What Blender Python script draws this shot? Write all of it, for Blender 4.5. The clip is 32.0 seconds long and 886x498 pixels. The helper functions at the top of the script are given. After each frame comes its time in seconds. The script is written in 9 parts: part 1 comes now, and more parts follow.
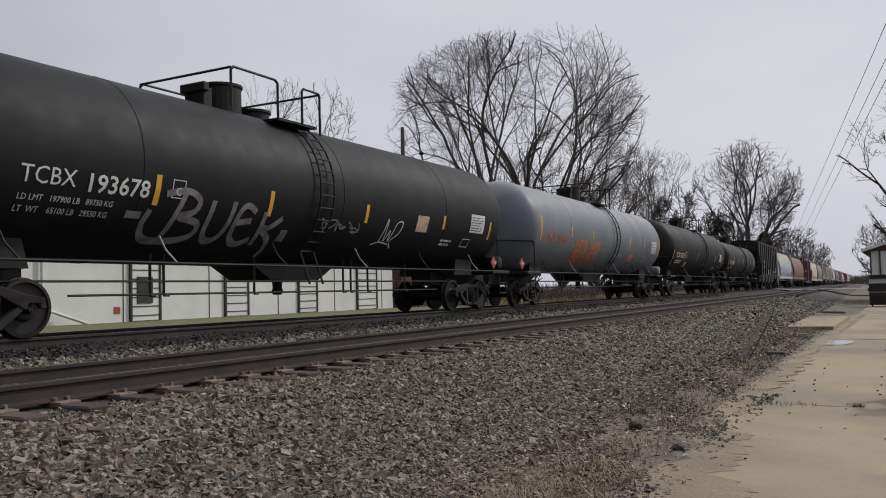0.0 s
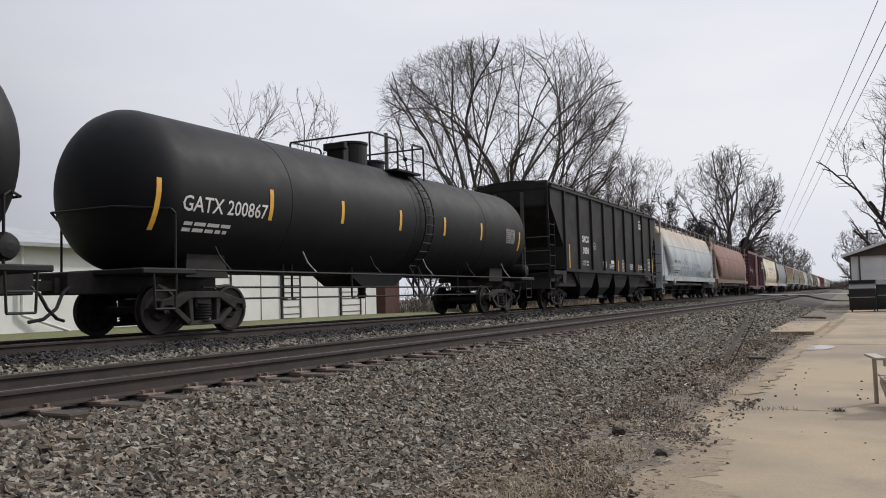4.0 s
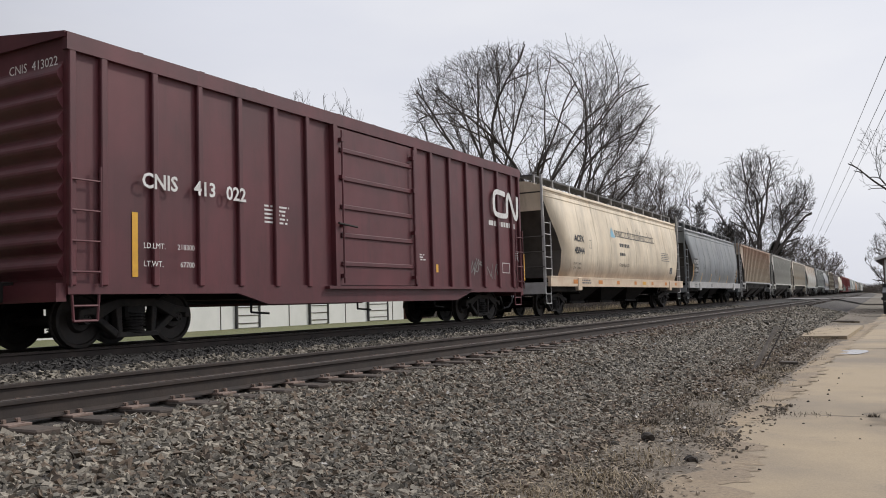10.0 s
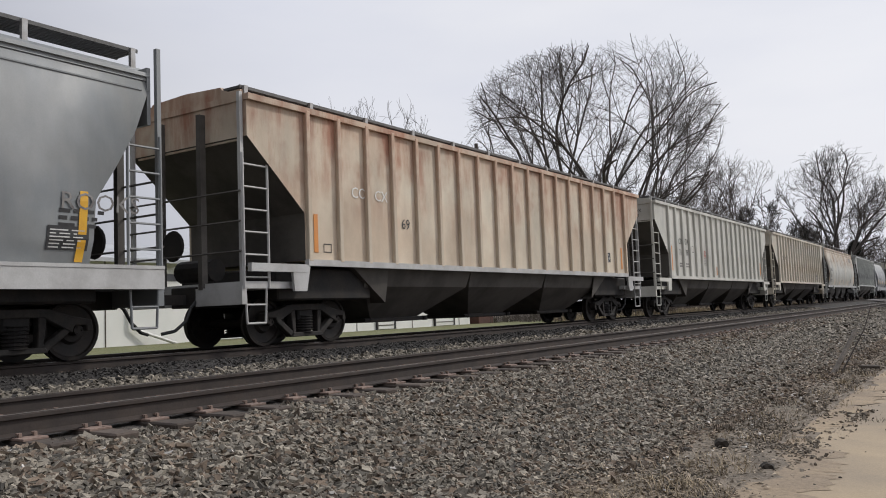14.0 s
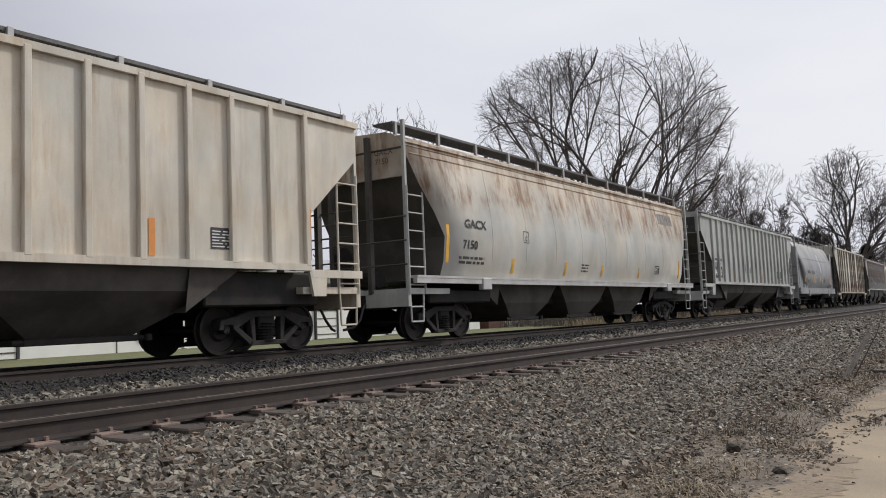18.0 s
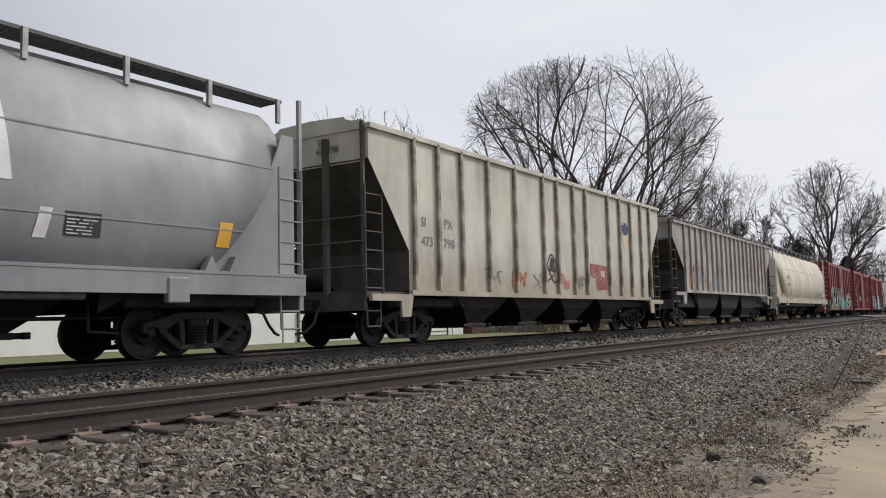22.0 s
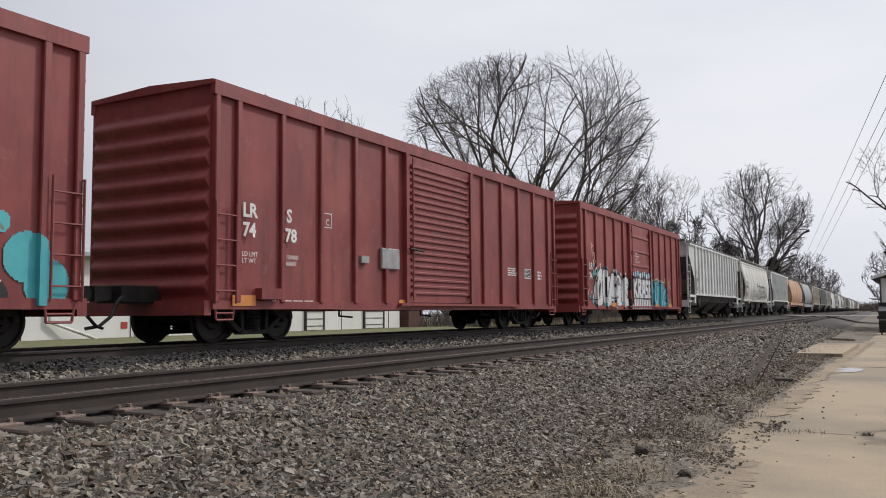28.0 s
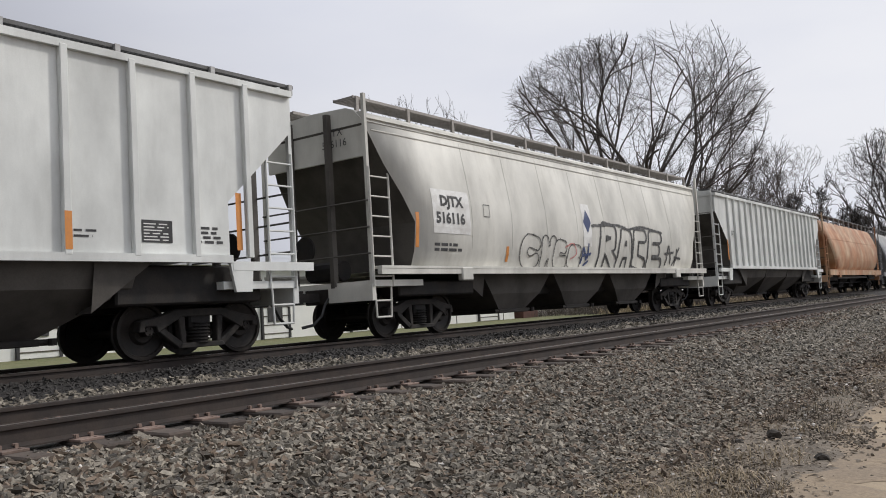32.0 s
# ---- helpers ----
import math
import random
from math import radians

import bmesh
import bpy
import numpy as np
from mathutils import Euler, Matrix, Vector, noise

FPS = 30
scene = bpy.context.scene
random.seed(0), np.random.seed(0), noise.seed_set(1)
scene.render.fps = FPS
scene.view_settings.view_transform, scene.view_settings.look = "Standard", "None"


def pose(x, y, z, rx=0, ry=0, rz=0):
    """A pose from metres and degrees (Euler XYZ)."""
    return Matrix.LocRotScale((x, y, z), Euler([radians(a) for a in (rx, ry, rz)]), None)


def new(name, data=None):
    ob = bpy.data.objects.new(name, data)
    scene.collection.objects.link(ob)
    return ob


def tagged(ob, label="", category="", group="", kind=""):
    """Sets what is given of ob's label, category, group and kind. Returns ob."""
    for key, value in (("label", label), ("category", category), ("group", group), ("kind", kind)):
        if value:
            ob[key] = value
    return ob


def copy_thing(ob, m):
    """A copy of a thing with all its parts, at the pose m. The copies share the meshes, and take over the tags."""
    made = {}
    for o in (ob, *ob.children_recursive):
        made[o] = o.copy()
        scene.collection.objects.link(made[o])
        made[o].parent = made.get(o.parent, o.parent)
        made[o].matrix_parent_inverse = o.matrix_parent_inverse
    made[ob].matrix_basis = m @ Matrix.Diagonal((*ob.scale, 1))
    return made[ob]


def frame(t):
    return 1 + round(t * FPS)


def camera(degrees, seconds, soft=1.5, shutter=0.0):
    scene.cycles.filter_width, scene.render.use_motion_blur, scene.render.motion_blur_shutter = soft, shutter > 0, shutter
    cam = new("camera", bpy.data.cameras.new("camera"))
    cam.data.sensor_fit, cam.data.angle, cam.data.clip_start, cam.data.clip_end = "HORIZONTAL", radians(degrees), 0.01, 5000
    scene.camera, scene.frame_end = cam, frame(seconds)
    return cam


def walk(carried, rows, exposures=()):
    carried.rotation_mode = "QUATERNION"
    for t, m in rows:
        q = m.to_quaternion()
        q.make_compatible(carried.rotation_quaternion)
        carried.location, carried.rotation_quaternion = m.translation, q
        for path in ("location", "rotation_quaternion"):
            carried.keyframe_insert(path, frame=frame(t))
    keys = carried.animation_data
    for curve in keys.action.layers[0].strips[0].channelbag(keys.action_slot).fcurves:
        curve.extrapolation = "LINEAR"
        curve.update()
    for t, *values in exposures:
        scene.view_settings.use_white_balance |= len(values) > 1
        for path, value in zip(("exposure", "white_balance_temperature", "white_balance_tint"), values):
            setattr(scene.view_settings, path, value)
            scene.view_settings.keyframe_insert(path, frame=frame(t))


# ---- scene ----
# ---------- camera ----------
EYE = (0.0, 0.0, 0.497)
TURNS = [
    (0, 93.00, 1.49, 28.79),
    (0.5, 93.29, 1.76, 28.56),
    (1, 93.87, 2.23, 28.60),
    (1.5, 93.92, 1.91, 27.58),
    (2, 93.62, 1.76, 26.94),
    (2.5, 93.29, 1.62, 26.84),
    (3, 93.18, 1.74, 27.09),
    (3.5, 93.29, 1.62, 27.36),
    (5.5, 93.34, 1.68, 28.49),
    (6, 93.05, 1.57, 28.47),
    (6.5, 93.02, 1.74, 28.95),
    (7, 93.16, 1.74, 29.79),
    (7.5, 93.14, 1.84, 30.57),
    (8, 93.01, 1.84, 30.92),
    (8.5, 93.00, 1.83, 30.73),
    (9, 93.29, 1.77, 30.25),
    (9.5, 93.44, 1.75, 29.96),
    (10, 93.78, 1.78, 29.52),
    (10.5, 93.95, 1.76, 29.34),
    (11, 93.97, 1.46, 29.53),
    (11.5, 94.17, 1.53, 30.34),
    (12, 94.39, 1.85, 31.41),
    (12.5, 94.33, 1.77, 32.91),
    (13, 94.27, 1.89, 33.68),
    (13.5, 94.42, 2.08, 33.84),
    (14, 94.26, 2.21, 34.03),
    (14.5, 94.07, 2.43, 34.27),
    (15, 93.85, 2.35, 34.35),
    (15.5, 93.60, 2.11, 33.65),
    (17.5, 94.50, 2.58, 33.90),
    (18, 94.62, 2.34, 34.70),
    (18.5, 94.49, 1.86, 35.21),
    (19, 94.77, 1.41, 35.49),
    (19.5, 95.29, 1.39, 35.37),
    (20, 95.28, 1.70, 34.94),
    (20.5, 95.04, 1.83, 34.77),
    (21, 94.73, 1.50, 34.21),
    (21.5, 94.75, 1.36, 33.54),
    (22, 94.90, 1.40, 33.58),
    (22.5, 95.05, 1.27, 33.82),
    (23, 95.50, 1.55, 33.50),
    (23.5, 95.37, 1.76, 33.05),
    (24, 94.77, 1.25, 33.34),
    (24.5, 94.37, 0.96, 33.90),
    (26.5, 94.57, 1.53, 36.25),
    (27, 94.95, 1.36, 36.02),
    (27.5, 94.99, 0.96, 32.68),
    (28, 94.39, 0.52, 29.26),
    (28.5, 94.10, 0.39, 29.25),
    (29, 94.11, 0.68, 30.42),
    (29.5, 94.01, 1.31, 32.18),
    (30, 93.88, 1.73, 33.88),
    (30.5, 93.98, 2.04, 35.22),
    (31, 94.08, 2.02, 36.18),
    (31.5, 94.32, 2.27, 36.31),
    (32, 94.11, 3.42, 37.04),
]
cam = camera(55.72, 32.0, soft=1.0)
walk(cam, [(t, pose(*EYE, a, b, c)) for t, a, b, c in TURNS], exposures=[(0.0, -0.33), (0.6, -0.25), (1.4, 0.0), (32.0, 0.0)])

# ---------- daylight ----------
SUN_TO = Vector((0.45, 0.66, 0.64)).normalized()
sun_data = bpy.data.lights.new("sun", "SUN")
sun_data.energy, sun_data.angle, sun_data.color = 1.85, radians(5), (1.0, 0.95, 0.88)
sun = new("sun", sun_data)
sun.rotation_mode = "QUATERNION"
sun.rotation_quaternion = SUN_TO.to_track_quat("Z", "Y")


def make_world():
    w = bpy.data.worlds.new("overcast_sky")
    w.use_nodes = True
    n, l = w.node_tree.nodes, w.node_tree.links
    sky = n.new("ShaderNodeTexSky")
    sky.sky_type, sky.sun_disc = "NISHITA", False
    sky.sun_elevation = math.asin(SUN_TO.z)
    sky.sun_rotation = math.atan2(SUN_TO.x, SUN_TO.y)
    sky.dust_density, sky.air_density, sky.ozone_density = 4.0, 1.0, 1.0
    hs = n.new("ShaderNodeHueSaturation")
    hs.inputs["Saturation"].default_value = 0.12
    cl = n.new("ShaderNodeTexNoise")
    cl.inputs["Scale"].default_value, cl.inputs["Detail"].default_value = 1.6, 5
    mp = n.new("ShaderNodeMapping")
    mp.inputs["Scale"].default_value = (1, 1, 3.5)
    tc = n.new("ShaderNodeTexCoord")
    rp = n.new("ShaderNodeValToRGB")
    rp.color_ramp.elements[0].position, rp.color_ramp.elements[1].position = 0.3, 0.7
    rp.color_ramp.elements[0].color, rp.color_ramp.elements[1].color = (6.6, 6.85, 7.9, 1), (8.1, 8.2, 8.75, 1)
    mx = n.new("ShaderNodeMixRGB")
    mx.inputs["Fac"].default_value = 0.86
    l.new(tc.outputs["Generated"], mp.inputs["Vector"])
    l.new(mp.outputs["Vector"], cl.inputs["Vector"])
    l.new(cl.outputs["Fac"], rp.inputs["Fac"])
    l.new(sky.outputs["Color"], hs.inputs["Color"])
    l.new(hs.outputs["Color"], mx.inputs["Color1"])
    l.new(rp.outputs["Color"], mx.inputs["Color2"])
    # thin cloud is brighter on the sun's side of the sky
    dt = n.new("ShaderNodeVectorMath")
    dt.operation = "DOT_PRODUCT"
    dt.inputs[1].default_value = SUN_TO
    l.new(tc.outputs["Generated"], dt.inputs[0])
    gl = n.new("ShaderNodeMapRange")
    gl.interpolation_type = "SMOOTHSTEP"
    gl.inputs[1].default_value, gl.inputs[2].default_value = -0.4, 0.4
    gl.inputs[3].default_value, gl.inputs[4].default_value = 0.12, 1.0
    l.new(dt.outputs["Value"], gl.inputs[0])
    sc = n.new("ShaderNodeVectorMath")
    sc.operation = "SCALE"
    l.new(mx.outputs["Color"], sc.inputs[0])
    l.new(gl.outputs[0], sc.inputs["Scale"])
    # and an overcast sky is brightest overhead
    sep = n.new("ShaderNodeSeparateXYZ")
    l.new(tc.outputs["Generated"], sep.inputs[0])
    ov = n.new("ShaderNodeMapRange")
    ov.interpolation_type = "SMOOTHSTEP"
    ov.inputs[1].default_value, ov.inputs[2].default_value = 0.3, 1.0
    ov.inputs[3].default_value, ov.inputs[4].default_value = 1.0, 1.6
    l.new(sep.outputs["Z"], ov.inputs[0])
    top = n.new("ShaderNodeVectorMath")
    top.operation = "SCALE"
    l.new(sc.outputs["Vector"], top.inputs[0])
    l.new(ov.outputs[0], top.inputs["Scale"])
    bg = n["Background"]
    l.new(top.outputs["Vector"], bg.inputs["Color"])
    bg.inputs["Strength"].default_value = 0.106
    scene.world = w


make_world()


# ---------- materials ----------
def material(name, base, rough=0.7, metal=0.0, second=None, scale=3.0, amount=0.5, grain=0.12, grain_scale=60.0,
             bump=0.15, streak=None, streak_amount=0.0, streak_scale=(2.0, 2.0, 0.25), streak_from=None, band=None, random_tone=0.0,
             spots=None, spot_amount=0.0, spot_scale=9.0, island=False, bump_dist=0.01, shine=0.5):
    """A worn surface: base colour, broad patches of a second colour, fine grain, vertical streaks and a height band."""
    m = bpy.data.materials.new(name)
    m.use_nodes = True
    n, l = m.node_tree.nodes, m.node_tree.links
    b = n["Principled BSDF"]
    b.inputs["Metallic"].default_value = metal
    b.inputs["Specular IOR Level"].default_value = shine
    tc = n.new("ShaderNodeTexCoord")
    rgb = n.new("ShaderNodeRGB")
    rgb.outputs[0].default_value = (*base, 1)
    col = rgb.outputs[0]

    def noise_at(sc, detail=4, vec=None, rgh=0.6):
        t = n.new("ShaderNodeTexNoise")
        t.inputs["Scale"].default_value, t.inputs["Detail"].default_value, t.inputs["Roughness"].default_value = sc, detail, rgh
        l.new(vec or tc.outputs["Object"], t.inputs["Vector"])
        return t.outputs["Fac"]

    def ramp(src, lo, hi):
        r = n.new("ShaderNodeMapRange")
        r.inputs[1].default_value, r.inputs[2].default_value = lo, hi
        l.new(src, r.inputs[0])
        return r.outputs[0]

    def times(a, k):
        t = n.new("ShaderNodeMath")
        t.operation = "MULTIPLY"
        l.new(a, t.inputs[0])
        if isinstance(k, (int, float)):
            t.inputs[1].default_value = k
        else:
            l.new(k, t.inputs[1])
        return t.outputs[0]

    def mix(fac, c1, c2, mode="MIX"):
        x = n.new("ShaderNodeMixRGB")
        x.blend_type = mode
        if isinstance(fac, (int, float)):
            x.inputs[0].default_value = fac
        else:
            l.new(fac, x.inputs[0])
        for k, c in ((1, c1), (2, c2)):
            if isinstance(c, tuple):
                x.inputs[k].default_value = (*c, 1)
            else:
                l.new(c, x.inputs[k])
        return x.outputs[0]

    if second:
        col = mix(times(ramp(noise_at(scale), 0.4, 0.62), amount), col, second)
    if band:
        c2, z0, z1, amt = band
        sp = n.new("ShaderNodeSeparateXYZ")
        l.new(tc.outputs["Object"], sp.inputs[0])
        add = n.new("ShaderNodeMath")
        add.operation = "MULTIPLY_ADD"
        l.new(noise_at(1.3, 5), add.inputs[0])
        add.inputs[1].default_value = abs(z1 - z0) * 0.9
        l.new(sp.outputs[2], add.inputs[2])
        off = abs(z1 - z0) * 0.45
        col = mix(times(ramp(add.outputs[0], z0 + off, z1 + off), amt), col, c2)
    if streak:
        mp = n.new("ShaderNodeMapping")
        mp.inputs["Scale"].default_value = streak_scale
        l.new(tc.outputs["Object"], mp.inputs["Vector"])
        s = times(ramp(noise_at(2.2, 6, mp.outputs["Vector"], 0.7), 0.48, 0.72), ramp(noise_at(0.55, 3), 0.35, 0.6))
        if streak_from:
            sp = n.new("ShaderNodeSeparateXYZ")
            l.new(tc.outputs["Object"], sp.inputs[0])
            s = times(ramp(noise_at(2.2, 6, mp.outputs["Vector"], 0.7), 0.4, 0.6), ramp(noise_at(0.9, 3), 0.36, 0.54))
            s = times(s, ramp(sp.outputs[2], *streak_from))
        col = mix(times(s, streak_amount), col, streak)
    if streak:
        mp = n.new("ShaderNodeMapping")
        mp.inputs["Scale"].default_value = (1.0, 1.0, 0.55)
        l.new(tc.outputs["Object"], mp.inputs["Vector"])
        st = n.new("ShaderNodeMapRange")
        st.inputs[1].default_value, st.inputs[2].default_value = 0.3, 0.68
        st.inputs[3].default_value, st.inputs[4].default_value = 0.74, 1.1
        l.new(noise_at(1.15, 5, mp.outputs["Vector"], 0.55), st.inputs[0])
        cv = n.new("ShaderNodeCombineXYZ")
        for k in range(3):
            l.new(st.outputs[0], cv.inputs[k])
        col = mix(1.0, col, cv.outputs[0], "MULTIPLY")
    if spots:
        col = mix(times(ramp(noise_at(spot_scale, 6, None, 0.75), 0.58, 0.66), spot_amount), col, spots)
    if random_tone:
        if island:
            g = n.new("ShaderNodeNewGeometry")
            src = g.outputs["Random Per Island"]
        else:
            g = n.new("ShaderNodeObjectInfo")
            src = g.outputs["Random"]
        v = n.new("ShaderNodeMapRange")
        v.inputs[3].default_value, v.inputs[4].default_value = 1 - random_tone, 1 + random_tone
        l.new(src, v.inputs[0])
        cv = n.new("ShaderNodeCombineXYZ")
        for k in range(3):
            l.new(v.outputs[0], cv.inputs[k])
        col = mix(1.0, col, cv.outputs[0], "MULTIPLY")
    if grain:
        gr = noise_at(grain_scale, 3)
        cg = n.new("ShaderNodeMapRange")
        cg.inputs[1].default_value, cg.inputs[2].default_value = 0.25, 0.75
        cg.inputs[3].default_value, cg.inputs[4].default_value = 1 - grain, 1 + grain
        l.new(gr, cg.inputs[0])
        cv = n.new("ShaderNodeCombineXYZ")
        for k in range(3):
            l.new(cg.outputs[0], cv.inputs[k])
        col = mix(1.0, col, cv.outputs[0], "MULTIPLY")
    l.new(col, b.inputs["Base Color"])
    rr = n.new("ShaderNodeMapRange")
    rr.inputs[3].default_value, rr.inputs[4].default_value = max(0.05, rough - 0.12), min(1, rough + 0.12)
    l.new(noise_at(scale * 2.3), rr.inputs[0])
    l.new(rr.outputs[0], b.inputs["Roughness"])
    if bump:
        bp = n.new("ShaderNodeBump")
        bp.inputs["Strength"].default_value, bp.inputs["Distance"].default_value = bump, bump_dist
        l.new(noise_at(grain_scale * 0.5, 4), bp.inputs["Height"])
        l.new(bp.outputs[0], b.inputs["Normal"])
    return m


# ---------- mesh helpers ----------
def part(name, bm, mat, parent=None, label="", smooth=False):
    me = bpy.data.meshes.new(name)
    if smooth:
        for fc in bm.faces:
            fc.smooth = True
    bm.to_mesh(me)
    bm.free()
    me.materials.append(mat)
    ob = new(name, me)
    if parent:
        ob.parent = parent
    if label:
        ob["label"] = label
    return ob


def again(ob, m, parent=None):
    """Another part on the same mesh."""
    o = bpy.data.objects.new(ob.name.split(".")[0], ob.data)
    scene.collection.objects.link(o)
    o.parent = parent or ob.parent
    o.matrix_basis = m
    return o


def mesh_part(name, verts, faces, mat, parent=None, label="", smooth=False):
    me = bpy.data.meshes.new(name)
    me.from_pydata(verts, [], faces)
    if smooth:
        me.polygons.foreach_set("use_smooth", [True] * len(me.polygons))
    me.update()
    me.materials.append(mat)
    ob = new(name, me)
    if parent:
        ob.parent = parent
    if label:
        ob["label"] = label
    return ob


def box(bm, x0, x1, y0, y1, z0, z1):
    v = [bm.verts.new(p) for p in ((x0, y0, z0), (x1, y0, z0), (x1, y1, z0), (x0, y1, z0), (x0, y0, z1), (x1, y0, z1), (x1, y1, z1), (x0, y1, z1))]
    for f in ((0, 3, 2, 1), (4, 5, 6, 7), (0, 1, 5, 4), (1, 2, 6, 5), (2, 3, 7, 6), (3, 0, 4, 7)):
        bm.faces.new([v[i] for i in f])
    return bm


def bevel(bm, w=0.01, seg=1):
    bmesh.ops.bevel(bm, geom=bm.edges[:], offset=w, segments=seg, affect="EDGES", clamp_overlap=True)
    return bm


def rod(bm, p0, p1, r0, r1=None, seg=6, caps=True):
    p0, p1 = Vector(p0), Vector(p1)
    r1 = r0 if r1 is None else r1
    d = (p1 - p0).normalized()
    u = d.orthogonal().normalized()
    w = d.cross(u)
    a, b = [], []
    for k in range(seg):
        c, s = math.cos(2 * math.pi * k / seg), math.sin(2 * math.pi * k / seg)
        a.append(bm.verts.new(p0 + (u * c + w * s) * r0))
        b.append(bm.verts.new(p1 + (u * c + w * s) * r1))
    for k in range(seg):
        bm.faces.new((a[k], a[(k + 1) % seg], b[(k + 1) % seg], b[k]))
    if caps:
        bm.faces.new(a[::-1])
        bm.faces.new(b)
    return bm


def pipe(bm, pts, r, seg=6):
    for p, q in zip(pts[:-1], pts[1:]):
        rod(bm, p, q, r, r, seg)
    return bm


def prism(bm, outline, x0, x1):
    """A polygon in (y, z) pushed out from x0 to x1."""
    a = [bm.verts.new((x0, y, z)) for y, z in outline]
    b = [bm.verts.new((x1, y, z)) for y, z in outline]
    k = len(outline)
    for i in range(k):
        bm.faces.new((a[i], a[(i + 1) % k], b[(i + 1) % k], b[i]))
    bm.faces.new(a[::-1])
    bm.faces.new(b)
    bmesh.ops.recalc_face_normals(bm, faces=bm.faces[:])
    return bm


def lathe(bm, prof, seg=24, axis="x"):
    """prof: (along, radius)."""
    rings = []
    for a, r in prof:
        ring = []
        for k in range(seg):
            c, s = r * math.cos(2 * math.pi * k / seg), r * math.sin(2 * math.pi * k / seg)
            ring.append(bm.verts.new({"x": (a, c, s), "y": (c, a, s), "z": (c, s, a)}[axis]))
        rings.append(ring)
    for p, q in zip(rings[:-1], rings[1:]):
        for k in range(seg):
            bm.faces.new((p[k], p[(k + 1) % seg], q[(k + 1) % seg], q[k]))
    bm.faces.new(rings[0][::-1])
    bm.faces.new(rings[-1])
    bmesh.ops.recalc_face_normals(bm, faces=bm.faces[:])
    return bm


def B():
    return bmesh.new()


def thing(name, label, category, group="", kind="", m=None):
    ob = new(name)
    ob.empty_display_size = 0.3
    tagged(ob, label, category, group, kind)
    if m is not None:
        ob.matrix_basis = m
    return ob


# ---------- the line of the railway: a long left-hand bend that runs out straight ----------
RADIUS, TRACK_X, BEND_END = 2184.0, -11.85, 70.0


def on_line(s, n=0.0, z=0.0):
    """The place s metres along the train's track, n metres to its right."""
    a = min(s, BEND_END) / RADIUS
    more = max(0.0, s - BEND_END)
    return (TRACK_X - RADIUS * (1 - math.cos(a)) + n * math.cos(a) - more * math.sin(a), RADIUS * math.sin(a) + n * math.sin(a) + more * math.cos(a), z)


def heading(s):
    return math.degrees(min(s, BEND_END) / RADIUS)


def strip(name, profile, s0, s1, step, mat, parent=None, label="", smooth=False):
    """A profile of (n, z) drawn along the line."""
    ss = np.arange(s0, s1 + step * 0.5, step)
    verts = [on_line(s, n, z) for s in ss for n, z in profile]
    k = len(profile)
    faces = [(i * k + j, i * k + j + 1, (i + 1) * k + j + 1, (i + 1) * k + j) for i in range(len(ss) - 1) for j in range(k - 1)]
    return mesh_part(name, verts, [f[::-1] for f in faces], mat, parent, label, smooth)


def along(bm, outline, y0, y1):
    """A polygon in (x, z) drawn out along y."""
    a = [bm.verts.new((x, y0, z)) for x, z in outline]
    b = [bm.verts.new((x, y1, z)) for x, z in outline]
    k = len(outline)
    for i in range(k):
        bm.faces.new((a[i], a[(i + 1) % k], b[(i + 1) % k], b[i]))
    bm.faces.new(a[::-1])
    bm.faces.new(b)
    bmesh.ops.recalc_face_normals(bm, faces=bm.faces[:])
    return bm


def quad_mesh(name, V, F, mat, parent=None):
    """A flat-shaded mesh of quads from two arrays."""
    me = bpy.data.meshes.new(name)
    me.vertices.add(len(V))
    me.vertices.foreach_set("co", np.ascontiguousarray(V, dtype=np.float32).ravel())
    me.loops.add(len(F) * 4)
    me.loops.foreach_set("vertex_index", np.ascontiguousarray(F, dtype=np.int32).ravel())
    me.polygons.add(len(F))
    me.polygons.foreach_set("loop_start", np.arange(0, len(F) * 4, 4, dtype=np.int32))
    me.polygons.foreach_set("use_smooth", np.zeros(len(F), dtype=bool))
    me.update(calc_edges=True)
    me.materials.append(mat)
    ob = new(name, me)
    if parent:
        ob.parent = parent
    return ob

# ---------- shared railway materials ----------
STEEL_DARK = material("dark_oily_steel", (0.013, 0.012, 0.012), 0.68, 0.0, (0.032, 0.026, 0.021), 2.5, 0.6, 0.2, 40, shine=0.3)
STEEL_BLACK = material("black_painted_steel", (0.009, 0.009, 0.01), 0.55, 0.0, (0.02, 0.019, 0.018), 1.2, 0.5, 0.15, 50, shine=0.3)
WHEEL_MAT = material("wheel_steel", (0.016, 0.014, 0.013), 0.6, 0.1, (0.035, 0.027, 0.022), 6, 0.6, 0.2, 30, shine=0.3)
FRAME_MAT = material("truck_casting", (0.016, 0.0145, 0.0135), 0.85, 0.0, (0.036, 0.029, 0.024), 4, 0.7, 0.25, 30, 0.3)
GALV = material("galvanised_steel", (0.36, 0.36, 0.36), 0.45, 0.4, (0.22, 0.2, 0.18), 5, 0.5, 0.1, 50)
WHITE_PAINT = material("white_lettering", (0.72, 0.72, 0.7), 0.6, 0, (0.45, 0.43, 0.4), 4, 0.5, 0.08)
BLACK_PAINT = material("black_lettering", (0.02, 0.02, 0.022), 0.6, 0, (0.07, 0.07, 0.07), 4, 0.5, 0.1)
RED_PAINT = material("red_lettering", (0.42, 0.04, 0.03), 0.6, 0, (0.3, 0.08, 0.05), 4, 0.5, 0.1)
